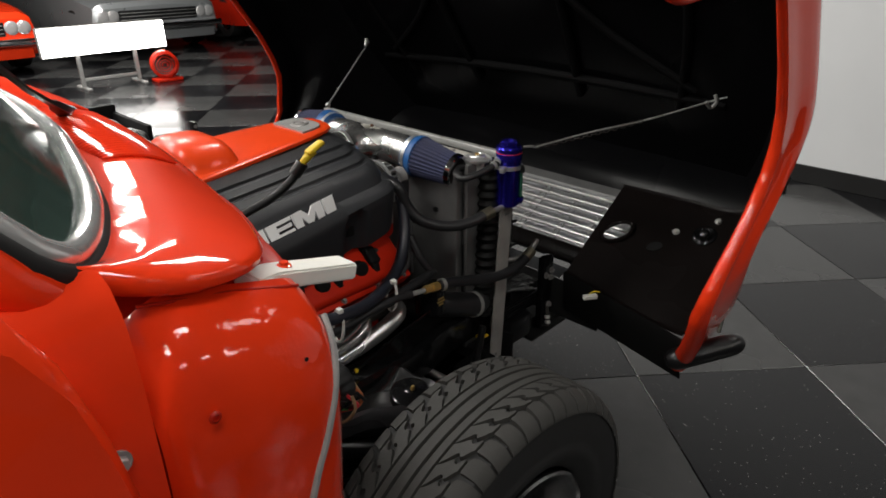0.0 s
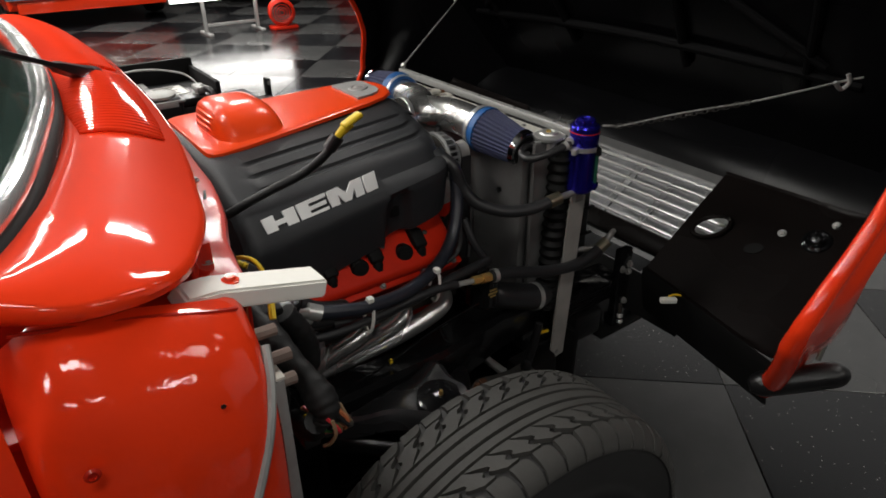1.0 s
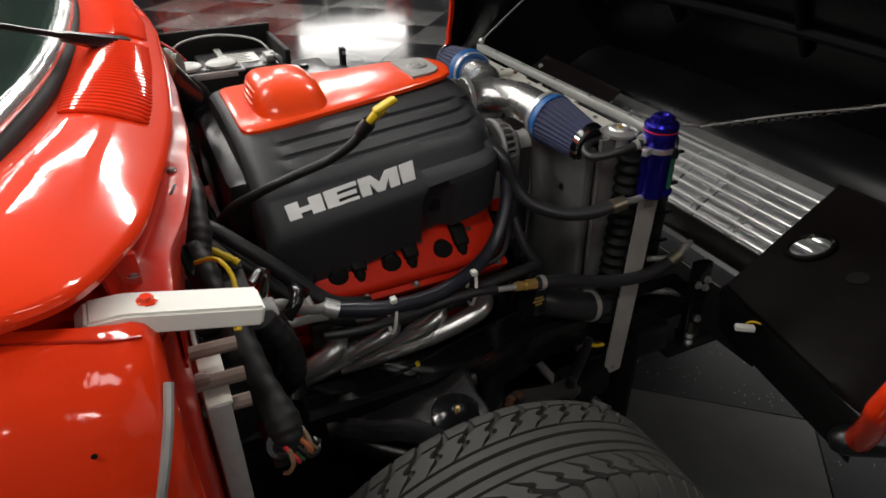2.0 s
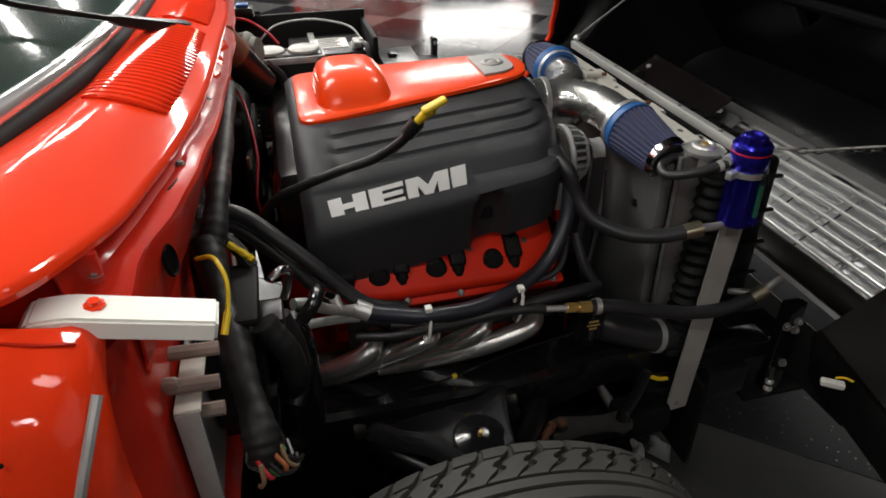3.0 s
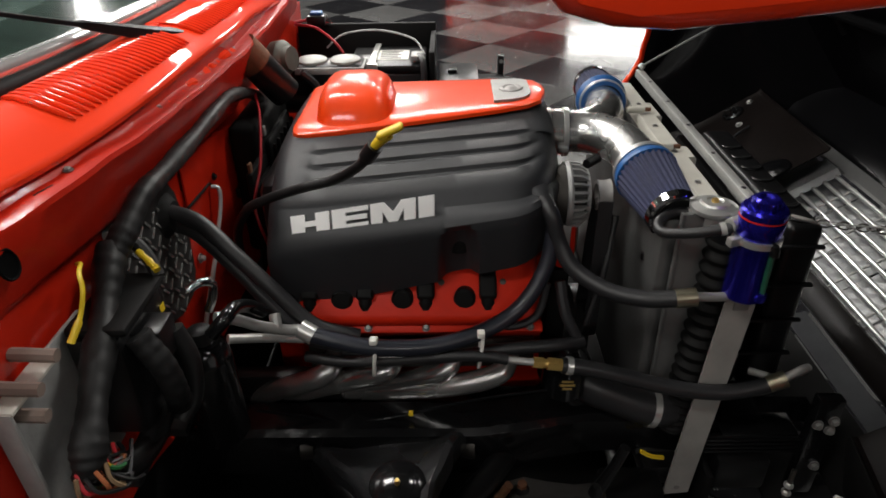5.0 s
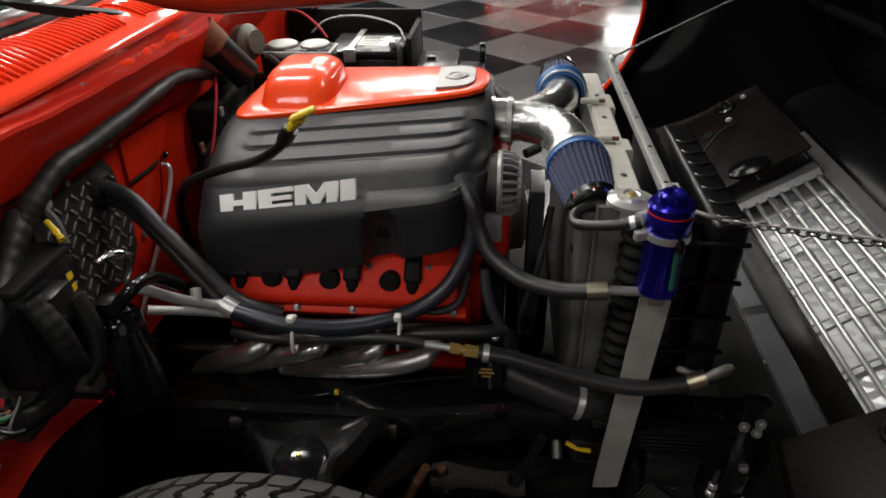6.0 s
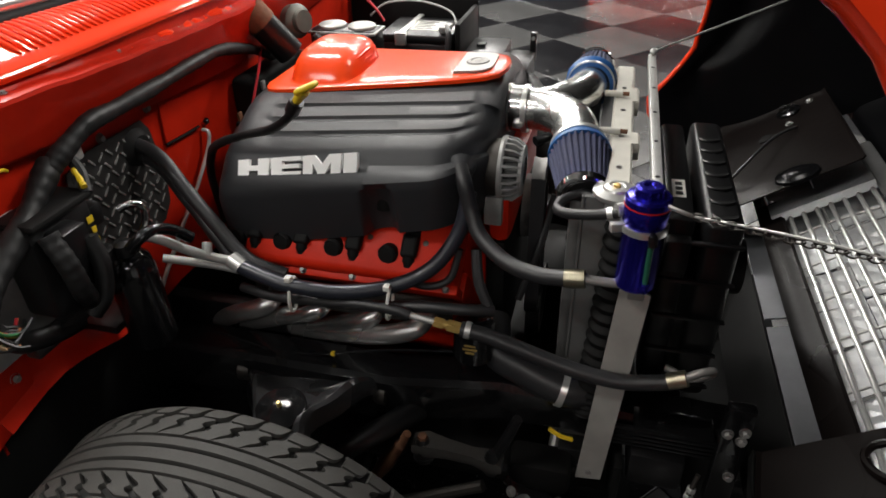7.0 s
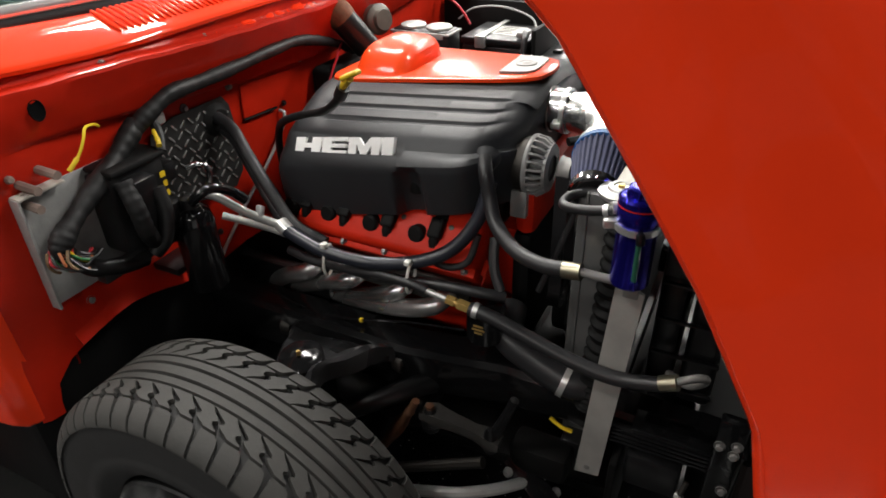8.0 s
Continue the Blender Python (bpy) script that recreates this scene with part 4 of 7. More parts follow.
# dipstick
DIP = thing("dipstick", "engine dipstick with black sleeve and yellow handle", "dipstick")
part("sleeve", tube_bm([(-1.043, 0.69, 1.042), (-1.05, 0.665, 1.012), (-1.062, 0.625, 0.985), (-1.068, 0.57, 0.968), (-1.085, 0.505, 0.940), (-1.12, 0.455, 0.90), (-1.15, 0.42, 0.83), (-1.16, 0.42, 0.72)], lambda t: 0.0105 if t < 0.05 else 0.0082, 12), COND, DIP)
part("collar", tube_bm([(-1.041, 0.694, 1.048), (-1.048, 0.678, 1.026)], 0.0125, 14, 1), BLACK, DIP)
part("handle", tube_bm([(-1.042, 0.690, 1.044), (-1.037, 0.70, 1.056), (-1.031, 0.715, 1.071)], lambda t: 0.006 + 0.0035 * t, 12, 4), YELLOW, DIP, "bright yellow handle")
part("grip", box_bm((-0.010, -0.016, -0.0045), (0.010, 0.026, 0.0055), 0.0045, pose(-1.031, 0.714, 1.073, 24, 0, 0), 3), YELLOW, DIP)

# ---- radiator ----
RAD = thing("radiator", "aluminium radiator with cream top bar and ribbed black side hose", "radiator")
part("core", box_bm((-1.72, 1.175, 0.40), (-1.03, 1.232, 0.925), 0.003), RAD_CORE, RAD, "dark aluminium radiator core")
part("frame_side", box_bm((-1.035, 1.168, 0.40), (-1.026, 1.24, 0.935), 0.002), PANEL_GREY, RAD)
part("frame_edge", box_bm((-1.034, 1.163, 0.40), (-1.024, 1.168, 0.935), 0.001), PANEL_GREY, RAD, "thin bare edge")
part("fan_panel", box_bm((-1.66, 1.145, 0.44), (-1.045, 1.17, 0.915), 0.006), PANEL_GREY, RAD, "grey sheet shroud panel")
for x in (-1.12, -1.16):
    bolt(RAD, (x, 1.145, 0.80 if x > -1.14 else 0.88), (0, -1, 0), 0.006, 0.004, BLACK)
bm = loft(bmesh.new(), [[(x, 1.196, 0.905), (x, 1.196, 0.938), (x, 1.200, 0.944), (x, 1.232 + w, 0.944), (x, 1.236 + w, 0.940), (x, 1.236 + w, 0.912)] for x, w in ((-1.665, 0.0), (-1.52, 0.0), (-1.518, 0.010), (-1.44, 0.010), (-1.438, 0.0), (-1.275, 0.0), (-1.273, 0.012), (-1.225, 0.012), (-1.223, 0.0), (-1.05, 0.0))])
part("top_bar", sheet(bm, 0.003), CREAM, RAD, "cream painted top channel with folded tabs")
for x in (-1.255, -1.455):
    part("stud", tube_bm([(x, 1.176, 0.951), (x, 1.212, 0.952)], 0.0065, 10, 1), CREAM, RAD, "cream stand-off stud")
    part("stud_tip", tube_bm([(x, 1.212, 0.952), (x, 1.225, 0.952)], 0.0045, 8, 1), RUST, RAD)
for k in range(4):
    bolt(RAD, (-1.12 - 0.13 * k, 1.215, 0.945), (0, 0, 1), 0.0035, 0.0025, STEEL)
XB = part("crossbar", box_bm((-1.745, 1.265, 0.934), (-1.0, 1.282, 0.953), 0.002), ALU, RAD, "bare aluminium crossbar")
for k in range(5):
    part("hole", revolve_bm([(0, 0), (0, 0.004), (0.0008, 0.004), (0.0008, 0)], (-1.08 - 0.14 * k, 1.2735, 0.953), (0, 0, 1), 10), BLACK, XB)
# Added block closes the sight line to the bright floor behind.
part("gap_block", box_bm((-1.70, 1.040, 0.26), (-1.45, 1.143, 0.50), 0.012), BLACK_MATT, RAD, "matt black block added to hide the floor behind")
# ribbed black flexible hose down the near end
bm = bmesh.new()
tube(bm, [(-1.012, 1.232, 0.90), (-1.01, 1.228, 0.75), (-1.008, 1.22, 0.60), (-1.008, 1.21, 0.50)], lambda t: 0.027 + 0.0035 * math.sin(t * 2 * math.pi * 19), 16, 44)
part("ribbed_hose", bm, BLACK_MATT, RAD, "black ribbed flexible hose")
part("neck", revolve_bm([(0, 0.02), (0.03, 0.02), (0.032, 0.026), (0.04, 0.026)], (-1.038, 1.214, 0.900), (0, 0, 1), 20), ALU, RAD)
CAP = part("radiator_cap", revolve_bm([(0, 0), (0, 0.034), (0.003, 0.036), (0.008, 0.036), (0.010, 0.029), (0.012, 0.022), (0.016, 0.020), (0.017, 0.013), (0.015, 0.011), (0.015, 0.0)], (-1.038, 1.214, 0.936), (0, 0.0, 1), 32), CHROME_SOFT, RAD, "chrome radiator cap")
for a in (0, 180):
    part("ear", box_bm((0.026, -0.012, 0.002), (0.038, 0.012, 0.009), 0.003, pose(-1.038, 1.214, 0.936, 0, 0, a + 40)), CHROME_SOFT, CAP)
part("stud", revolve_bm([(0, 0.006), (0.005, 0.0055), (0.006, 0)], (-1.038, 1.214, 0.950), (0, 0, 1), 12), BRASS, CAP)
part("overflow_hose", tube_bm([(-1.046, 1.186, 0.925), (-1.052, 1.160, 0.925), (-1.035, 1.132, 0.918), (-1.008, 1.132, 0.914), (-0.985, 1.175, 0.926), (-0.976, 1.220, 0.940)], 0.0082, 12), RUBBER, RAD, "black rubber overflow hose")
for p, d in (((-1.047, 1.183, 0.925), (-0.1, -1, 0)), ((-0.978, 1.208, 0.936), (0.1, 1, 0.3))):
    part("hose_clamp", revolve_bm([(-0.004, 0.0085), (-0.004, 0.0102), (0.004, 0.0102), (0.004, 0.0085)], p, d, 16), CHROME_SOFT, RAD, "steel hose clamp")
part("lower_hose", tube_bm([(-1.01, 1.20, 0.545), (-1.0, 1.165, 0.55), (-1.005, 1.10, 0.575), (-1.02, 1.04, 0.60), (-1.08, 1.02, 0.62)], 0.033, 18), RUBBER, RAD, "thick black lower radiator hose")
part("hose_clamp", revolve_bm([(-0.006, 0.0335), (-0.006, 0.0355), (0.006, 0.0355), (0.006, 0.0335)], (-1.0, 1.165, 0.55), (0, -1, 0.25), 28), CHROME_SOFT, RAD, "steel hose clamp")
FAN = thing("cooling_fan", "black plastic electric cooling fan before the radiator", "fan")
part("housing", box_bm((-1.49, 1.297, 0.53), (-1.075, 1.345, 0.885), 0.012), BLACK, FAN)
part("rim", box_bm((-1.50, 1.358, 0.52), (-1.066, 1.418, 0.888), 0.012, None, 3), BLACK, FAN, "black slotted fan shroud")
for k in range(7):
    x = -1.095 - 0.052 * k
    arc = [(x + 0.017 * math.cos(g) - 0.004, 1.388 + 0.020 * math.sin(g), 0.8882) for g in [math.pi * (0.1 + 0.8 * q / 8) - math.pi / 2 for q in range(9)]]
    part("vent_slot", prism(bmesh.new(), arc + [(px - 0.009 + 0.004 * abs(q - 4) / 4, py, pz) for q, (px, py, pz) in list(enumerate(arc))[::-1]], (0, 0, 0.0012)), BLACK_MATT, FAN, "dark crescent vent slot", smooth=False)
    part("slot_hood", tube_bm([(px + 0.003, py, pz + 0.001) for px, py, pz in arc], 0.0028, 6, 1), BLACK, FAN, "raised lip over the slot")
for k in range(5):
    part("side_rib", box_bm((-1.064, 1.30, 0.55 + 0.075 * k), (-1.054, 1.42, 0.556 + 0.075 * k), 0.002), BLACK, FAN)
part("sticker", box_bm((-1.215, 1.310, 0.8845), (-1.15, 1.332, 0.8865)), WHITE, FAN, "white printed sticker", smooth=False)
for k in range(3):
    part("print_bar", box_bm((-1.205 + 0.018 * k, 1.315, 0.8866), (-1.193 + 0.018 * k, 1.327, 0.887)), BLACK, FAN, smooth=False)
part("connector", box_bm((-1.072, 1.30, 0.80), (-1.045, 1.34, 0.86), 0.005), BLACK, FAN)
part("motor", revolve_bm([(0, 0), (0, 0.06), (0.05, 0.055), (0.055, 0)], (-1.28, 1.425, 0.68), (0, 1, 0), 28), BLACK, FAN)

# ---- catch can ----
CAN = thing("catch_can", "blue anodised catch can with clamp on a steel strap", "catch can")
cc = (-0.970, 1.257)
part("canister", revolve_bm([(0, 0), (0, 0.027), (0.004, 0.0305), (0.110, 0.0305), (0.113, 0.0325), (0.138, 0.0325), (0.141, 0.0305)], (*cc, 0.822), (0, 0, 1), 40), BLUE, CAN, "blue anodised canister")
part("seal_ring", revolve_bm([(0.0, 0.0305), (0.0, 0.0332), (0.0025, 0.0332), (0.0025, 0.0305)], (*cc, 0.962), (0, 0, 1), 40), ENGINE_RED, CAN, "red seal ring")
LID = part("lid", revolve_bm([(0, 0.033), (0.009, 0.033), (0.013, 0.030), (0.014, 0.021), (0.025, 0.020), (0.028, 0.016), (0.028, 0.010), (0.024, 0.008), (0.024, 0)], (*cc, 0.9645), (0, 0, 1), 40), BLUE, CAN, "blue lid with hexagon socket")
for k in range(6):
    a = k * math.pi / 3
    part("grip_notch", revolve_bm([(0, 0.0032), (0.010, 0.0032), (0.012, 0.002), (0.012, 0)], (cc[0] + 0.020 * math.cos(a), cc[1] + 0.020 * math.sin(a), 0.977), (0, 0, 1), 10), BLUE, LID)
part("clamp_band", revolve_bm([(0, 0.0305), (0, 0.0345), (0.010, 0.0345), (0.010, 0.0305)], (*cc, 0.922), (0, 0, 1), 40), CHROME_SOFT, CAN, "steel clamp band")
part("clamp_screw", box_bm((-0.006, -0.012, -0.007), (0.006, 0.012, 0.007), 0.002, pose(cc[0] + 0.012, cc[1] - 0.037, 0.927, 0, 0, 20)), CHROME_SOFT, CAN)
part("sight_glass", tube_bm([(-0.938, 1.268, 0.92), (-0.937, 1.269, 0.842)], 0.0045, 10, 1), SIGHT, CAN, "green sight tube")
for z in (0.926, 0.836):
    part("elbow", tube_bm([(-0.948, 1.264, z), (-0.937, 1.269, z), (-0.936, 1.270, z + (0.012 if z < 0.9 else -0.012))], 0.007, 10, 3), BLUE if z < 0.9 else BLACK, CAN)
part("outlet", tube_bm([(-0.985, 1.232, 0.944), (-0.975, 1.215, 0.944)], 0.010, 12, 1), ALU, CAN)
part("eyelet", tube_bm([(-0.945, 1.283, 0.975), (-0.932, 1.30, 0.975), (-0.935, 1.318, 0.968)], 0.003, 10, 3), STEEL, CAN)
part("strap", prism(bmesh.new(), [(-0.978, 1.238, 0.815), (-0.978, 1.285, 0.800), (-0.974, 1.256, 0.356), (-0.974, 1.209, 0.350)], (0.005, 0, 0)), STRAP_STEEL, CAN, "bare steel mounting strap", smooth=False)
part("strap_tab", box_bm((-1.0, 1.25, 0.79), (-0.97, 1.275, 0.818), 0.002), STEEL, CAN)
bolt(CAN, (-0.973, 1.232, 0.37), (1, 0, 0), 0.006, 0.005, STEEL)
HOOK = thing("yellow_tie", "short yellow plastic tie on the frame beside the strap", "cable tie")
part("strip", tube_bm([(-0.972, 1.150, 0.468), (-0.970, 1.172, 0.456), (-0.972, 1.195, 0.450)], 0.0045, 6, 4), YELLOW, HOOK)

# ---- intake ----
INT = thing("air_intake", "polished metal twin intake pipe with two blue cone filters", "air intake")
part("coupler", revolve_bm([(0, 0.041), (0.0, 0.045), (0.052, 0.045), (0.052, 0.041)], (-1.352, 0.985, 0.945), (0.05, 1, 0.02), 36), POLISHED, INT, "polished metal coupler")
for a in (0.006, 0.040):
    part("clamp", revolve_bm([(a, 0.044), (a, 0.0475), (a + 0.009, 0.0475), (a + 0.009, 0.044)], (-1.352, 0.985, 0.945), (0.05, 1, 0.02), 36), CHROME_SOFT, INT, "steel band clamp")
part("clamp_screw", box_bm((-0.008, -0.01, -0.006), (0.008, 0.01, 0.006), 0.002, pose(-1.303, 1.02, 0.93)), CHROME_SOFT, INT)
part("near_pipe", tube_bm([(-1.350, 1.036, 0.946), (-1.345, 1.065, 0.947), (-1.325, 1.098, 0.947), (-1.285, 1.128, 0.945), (-1.235, 1.139, 0.940), (-1.198, 1.145, 0.934)], 0.0405, 28), POLISHED, INT, "polished bent pipe")
part("far_pipe", tube_bm([(-1.352, 1.05, 0.947), (-1.365, 1.08, 0.950), (-1.395, 1.105, 0.952), (-1.45, 1.128, 0.948), (-1.54, 1.143, 0.940)], 0.039, 28), POLISHED, INT, "polished branch pipe")
part("nipple", tube_bm([(-1.285, 1.085, 0.918), (-1.262, 1.06, 0.916)], 0.009, 12, 1), BLACK, INT)


def cone_filter(base, axis):
    d = Vector(axis).normalized()
    cf = part("cone_filter", pleats(base, d, 0.020, 0.128, 0.0545, 0.041, 30), FILTER, INT, "dark blue pleated filter element")
    part("collar", revolve_bm([(-0.012, 0.041), (-0.012, 0.049), (0.004, 0.050), (0.010, 0.0545), (0.022, 0.0555), (0.024, 0.05)], base, d, 40), BLUE_RUBBER, cf, "blue rubber collar")
    part("clamp", revolve_bm([(-0.009, 0.049), (-0.009, 0.0515), (0.001, 0.0515), (0.001, 0.049)], base, d, 36), CHROME_SOFT, cf, "steel clamp")
    part("end_cap", revolve_bm([(0.126, 0.041), (0.127, 0.045), (0.140, 0.044), (0.143, 0.040), (0.139, 0.036), (0.137, 0.0)], base, d, 40), CHROME, cf, "chrome end cap")
    part("cap_centre", revolve_bm([(0.1395, 0.035), (0.1415, 0.033), (0.1415, 0)], base, d, 32), BLACK, cf)
    return cf


def pleats(base, d, a0, a1, r0, r1, n):
    bm = bmesh.new()
    u = (Vector((0, 0, 1)) - d * d.z).normalized()
    w = d.cross(u)
    secs = []
    for j in range(5):
        f = j / 4
        c_ = Vector(base) + d * (a0 + (a1 - a0) * f)
        r = r0 + (r1 - r0) * f
        ring = []
        for k in range(n * 4):
            ph = k % 4
            rr = r * (1.0 if ph in (0, 1) else 0.93)
            a = 2 * math.pi * k / (n * 4)
            ring.append(c_ + rr * (math.cos(a) * u + math.sin(a) * w))
        secs.append(ring)
    loft(bm, secs, closed=True)
    return bm


cone_filter((-1.198, 1.145, 0.934), (1, 0.15, -0.16))
cone_filter((-1.540, 1.143, 0.940), (-1, 0.02, -0.02))

# ---- tilted front end ----
CLIP = thing("tilt_front_end", "orange-red truck front end tilted forward, black inside", "truck front end")
RY, RZ, RC, RS = 1.62, 0.53, 0.84, 0.545


def clip_pt(x, u, w):
    """From the front end's own axes (across, rearward, up) to the place, with the front end tipped forward."""
    return (x, RY + RC * w - RS * u, RZ + RS * w + RC * u)


SILL = -0.205
LOW = [(-0.1, SILL), (0.30, SILL), (0.36, -0.185), (0.40, -0.11), (0.44, 0.02), (0.48, 0.092), (0.53, 0.135), (0.60, 0.160), (0.70, 0.167), (0.80, 0.165), (0.86, 0.163), (0.895, 0.154), (0.92, 0.135), (0.95, 0.098), (1.0, 0.018), (1.04, -0.052), (1.075, -0.120), (1.10, -0.166), (1.12, -0.186), (1.145, -0.190), (1.17, -0.175), (1.20, -0.12)]


LOW_FAR = [(-0.1, SILL), (0.24, SILL), (0.285, -0.185), (0.305, -0.12), (0.335, -0.05), (0.36, -0.003), (0.39, 0.02), (0.42, 0.052), (0.465, 0.088), (0.53, 0.108), (0.63, 0.119), (0.79, 0.115), (0.86, 0.112), (0.895, 0.103), (0.92, 0.085), (0.95, 0.05), (1.0, -0.03), (1.04, -0.10), (1.075, -0.16), (1.12, -0.19), (1.17, -0.175), (1.2, -0.12)]


def low_edge(side, u):
    return lerp_table(LOW if side > 0 else LOW_FAR, u)


def halfwidth(side, u, w):
    t = min(1, max(0, (0.60 - u) / 0.60))
    d = w - low_edge(side, u)
    return (0.958 if side > 0 else 0.902) - 0.12 * t ** 2.2 - 0.13 * max(0, (w - 0.22) / 0.28) ** 2 + 0.012 * math.exp(-(d / 0.05) ** 2) + 0.034 * math.exp(-((d - 0.14) / 0.085) ** 2)


def fender_skin(side, off, lift, top=0.50):
    secs = []
    n = 72
    for i in range(n + 1):
        u = 0.015 + 1.185 * i / n
        low = low_edge(side, u) + lift
        secs.append([clip_pt(CX + side * (halfwidth(side, u, low + (top - low) * (k / 16) ** 1.4) - off), u, low + (top - low) * (k / 16) ** 1.4) for k in range(17)])
    return loft(bmesh.new(), secs)


def fender(side):
    f = part("fender", sheet(fender_skin(side, 0.0, 0.0), 0.004), RED, CLIP, "glossy orange-red fender with wheel opening")
    part("fender_liner", fender_skin(side, 0.022, 0.010), HOOD_BLACK, f, "black painted inner side")
    def lip_r(u):
        return (1.0 if side > 0 else 0.42) * lerp_table([(0.0, 0.024), (0.30, 0.022), (0.42, 0.014), (0.7, 0.011), (1.2, 0.0095)], u)
    us = [0.02 + 1.18 * k / 90 for k in range(91)]
    lip = [clip_pt(CX + side * (halfwidth(side, u, low_edge(side, u)) - lip_r(u)), u, low_edge(side, u) + 0.4 * lip_r(u)) for u in us]
    part("rolled_lip", tube_bm(lip, lambda t: lip_r(0.02 + 1.18 * t), 12, 1), RED, f, "rolled red edge of the wheel opening")
    return f


fender(1)
fender(-1)
bm = bmesh.new()
secs = []
for i in range(13):
    u = 0.0 + 1.3 * i / 12
    secs.append([clip_pt(CX - 0.86 + 1.72 * k / 24, u, 0.475 - 0.03 * abs(k / 12 - 1) ** 3) for k in range(25)])
part("hood_inner", sheet(loft(bm, secs), 0.01), HOOD_BLACK, CLIP, "black painted underside of the hood")
for d in (-0.62, -0.24, 0.24, 0.62):
    part("hood_brace", tube_bm([clip_pt(CX + d * 0.9, 0.25, 0.455), clip_pt(CX + d, 0.55, 0.45), clip_pt(CX + d * 1.05, 0.95, 0.455)], 0.013, 10), HOOD_MATT, CLIP)
for u in (0.30, 0.66, 1.0):
    part("hood_brace", tube_bm([clip_pt(CX - 0.7, u, 0.455), clip_pt(CX, u + 0.03, 0.45), clip_pt(CX + 0.7, u, 0.455)], 0.014, 10), HOOD_MATT, CLIP)
for sg in (1, -1):
    part("hood_brace", tube_bm([clip_pt(CX + sg * 0.62, 0.34, 0.45), clip_pt(CX + sg * 0.4, 0.5, 0.45), clip_pt(CX + sg * 0.26, 0.64, 0.45)], 0.012, 10), HOOD_MATT, CLIP)
# upper nose panel between grille and hood
bm = loft(bmesh.new(), [[clip_pt(CX - 0.86 + 1.72 * k / 16, u, w) for k in range(17)] for u, w in ((0.0, 0.295), (0.02, 0.33), (0.03, 0.40), (0.02, 0.48))])
part("nose_panel", sheet(bm, 0.006), HOOD_BLACK, CLIP)


def inner_plate(side):
    """Dark panel behind the lamps, with an oval opening and lamp backs."""
    def X(x):
        return CX + side * (x - CX)

    def U(x):
        return 0.09 + 0.03 * max(0, (x + 0.62) / 0.12) ** 2
    secs = []
    for i in range(61):
        x0 = -0.92 if side > 0 else -1.03
        x = x0 + (-0.525 - x0) * i / 60
        lo, hi = -0.10 - 0.16 * (x + 0.92), 0.262 + 0.02 * (x + 0.92)
        secs.append([clip_pt(X(x), U(x) + (0.006 if j in (0, 48) else 0), lo + (hi - lo) * j / 48) for j in range(49)])
    bm = loft(bmesh.new(), secs)
    if side > 0:
        hole = []
        for f in bm.faces:
            c = f.calc_center_median()
            dx, w = c.x + 0.849, RC * (c.y - RY) + RS * (c.z - RZ)
            if (dx / 0.040) ** 2 + ((w - 0.088 - 0.4 * dx) / 0.038) ** 2 < 1:
                hole.append(f)
        bmesh.ops.delete(bm, geom=hole, context="FACES")
    pl = part("lamp_panel", sheet(bm, 0.004), PLATE_BROWN, CLIP, "dark brown-black inner lamp panel")
    d = (Vector(clip_pt(0, 1, 0)) - Vector(clip_pt(0, 0, 0))).normalized()

    def oval(cx, cw, ra, rb, shear, h, n=28):
        pts = []
        for k in range(n):
            a = 2 * math.pi * k / n
            dx = ra * math.cos(a)
            pts.append(Vector(clip_pt(X(cx + dx), U(cx) + h, cw + dx * shear + rb * math.sin(a))))
        return pts
    if side > 0:
        ring = oval(-0.849, 0.088, 0.040, 0.038, 0.4, 0.008)
        part("oval_rim", tube_bm(ring + ring[:1], 0.0065, 8, 1), PLATE_BROWN, pl)
    else:
        bm = bmesh.new()
        loft(bm, [oval(-0.993, 0.114, 0.040 * f, 0.048 * f, -0.2, h) for f, h in ((1.12, 0.004), (1.04, 0.010), (0.95, 0.011), (0.75, 0.016), (0.45, 0.020), (0.1, 0.021))], closed=True, cap=True)
        part("lamp_dome", bm, HOOD_BLACK, pl, "gloss black oval lamp dome")
    # Disc coloured black for the shade inside a round opening.
    part("round_opening", prism(bmesh.new(), oval(-0.725, 0.077, 0.020, 0.017, 0.3, 0.0045), d * 0.002), BLACK_MATT, pl, "black disc drawn as a round opening", smooth=False)
    part("lamp_back", revolve_bm([(0.0, 0.034), (0.006, 0.032), (0.010, 0.026), (0.004, 0.02), (0.014, 0.014), (0.020, 0.0)], clip_pt(X(-0.615), U(-0.615) + 0.004, 0.158), d, 24), BLACK_GLOSS, pl, "gloss black back of the headlamp")
    part("lamp_socket", revolve_bm([(0.012, 0.012), (0.024, 0.010), (0.026, 0.0)], clip_pt(X(-0.612), U(-0.615) + 0.004, 0.150), d, 14), CHROME_DARK, pl, "shiny lamp socket")
    for x, w in ((-0.694, 0.146), (-0.602, 0.217)):
        bolt(pl, clip_pt(X(x), U(x) + 0.004, w), d, 0.007, 0.006, ALU)
    fl = [[clip_pt(X(-0.92 + 0.395 * k / 12), u, -0.10 - 0.16 * 0.395 * k / 12 - dw) for k in range(13)] for u, dw in ((0.10, 0.0), (0.085, 0.012), (0.03, 0.03), (-0.03, 0.05))]
    part("flange", sheet(loft(bmesh.new(), fl), 0.003), BLACK_MATT, pl)
    return pl


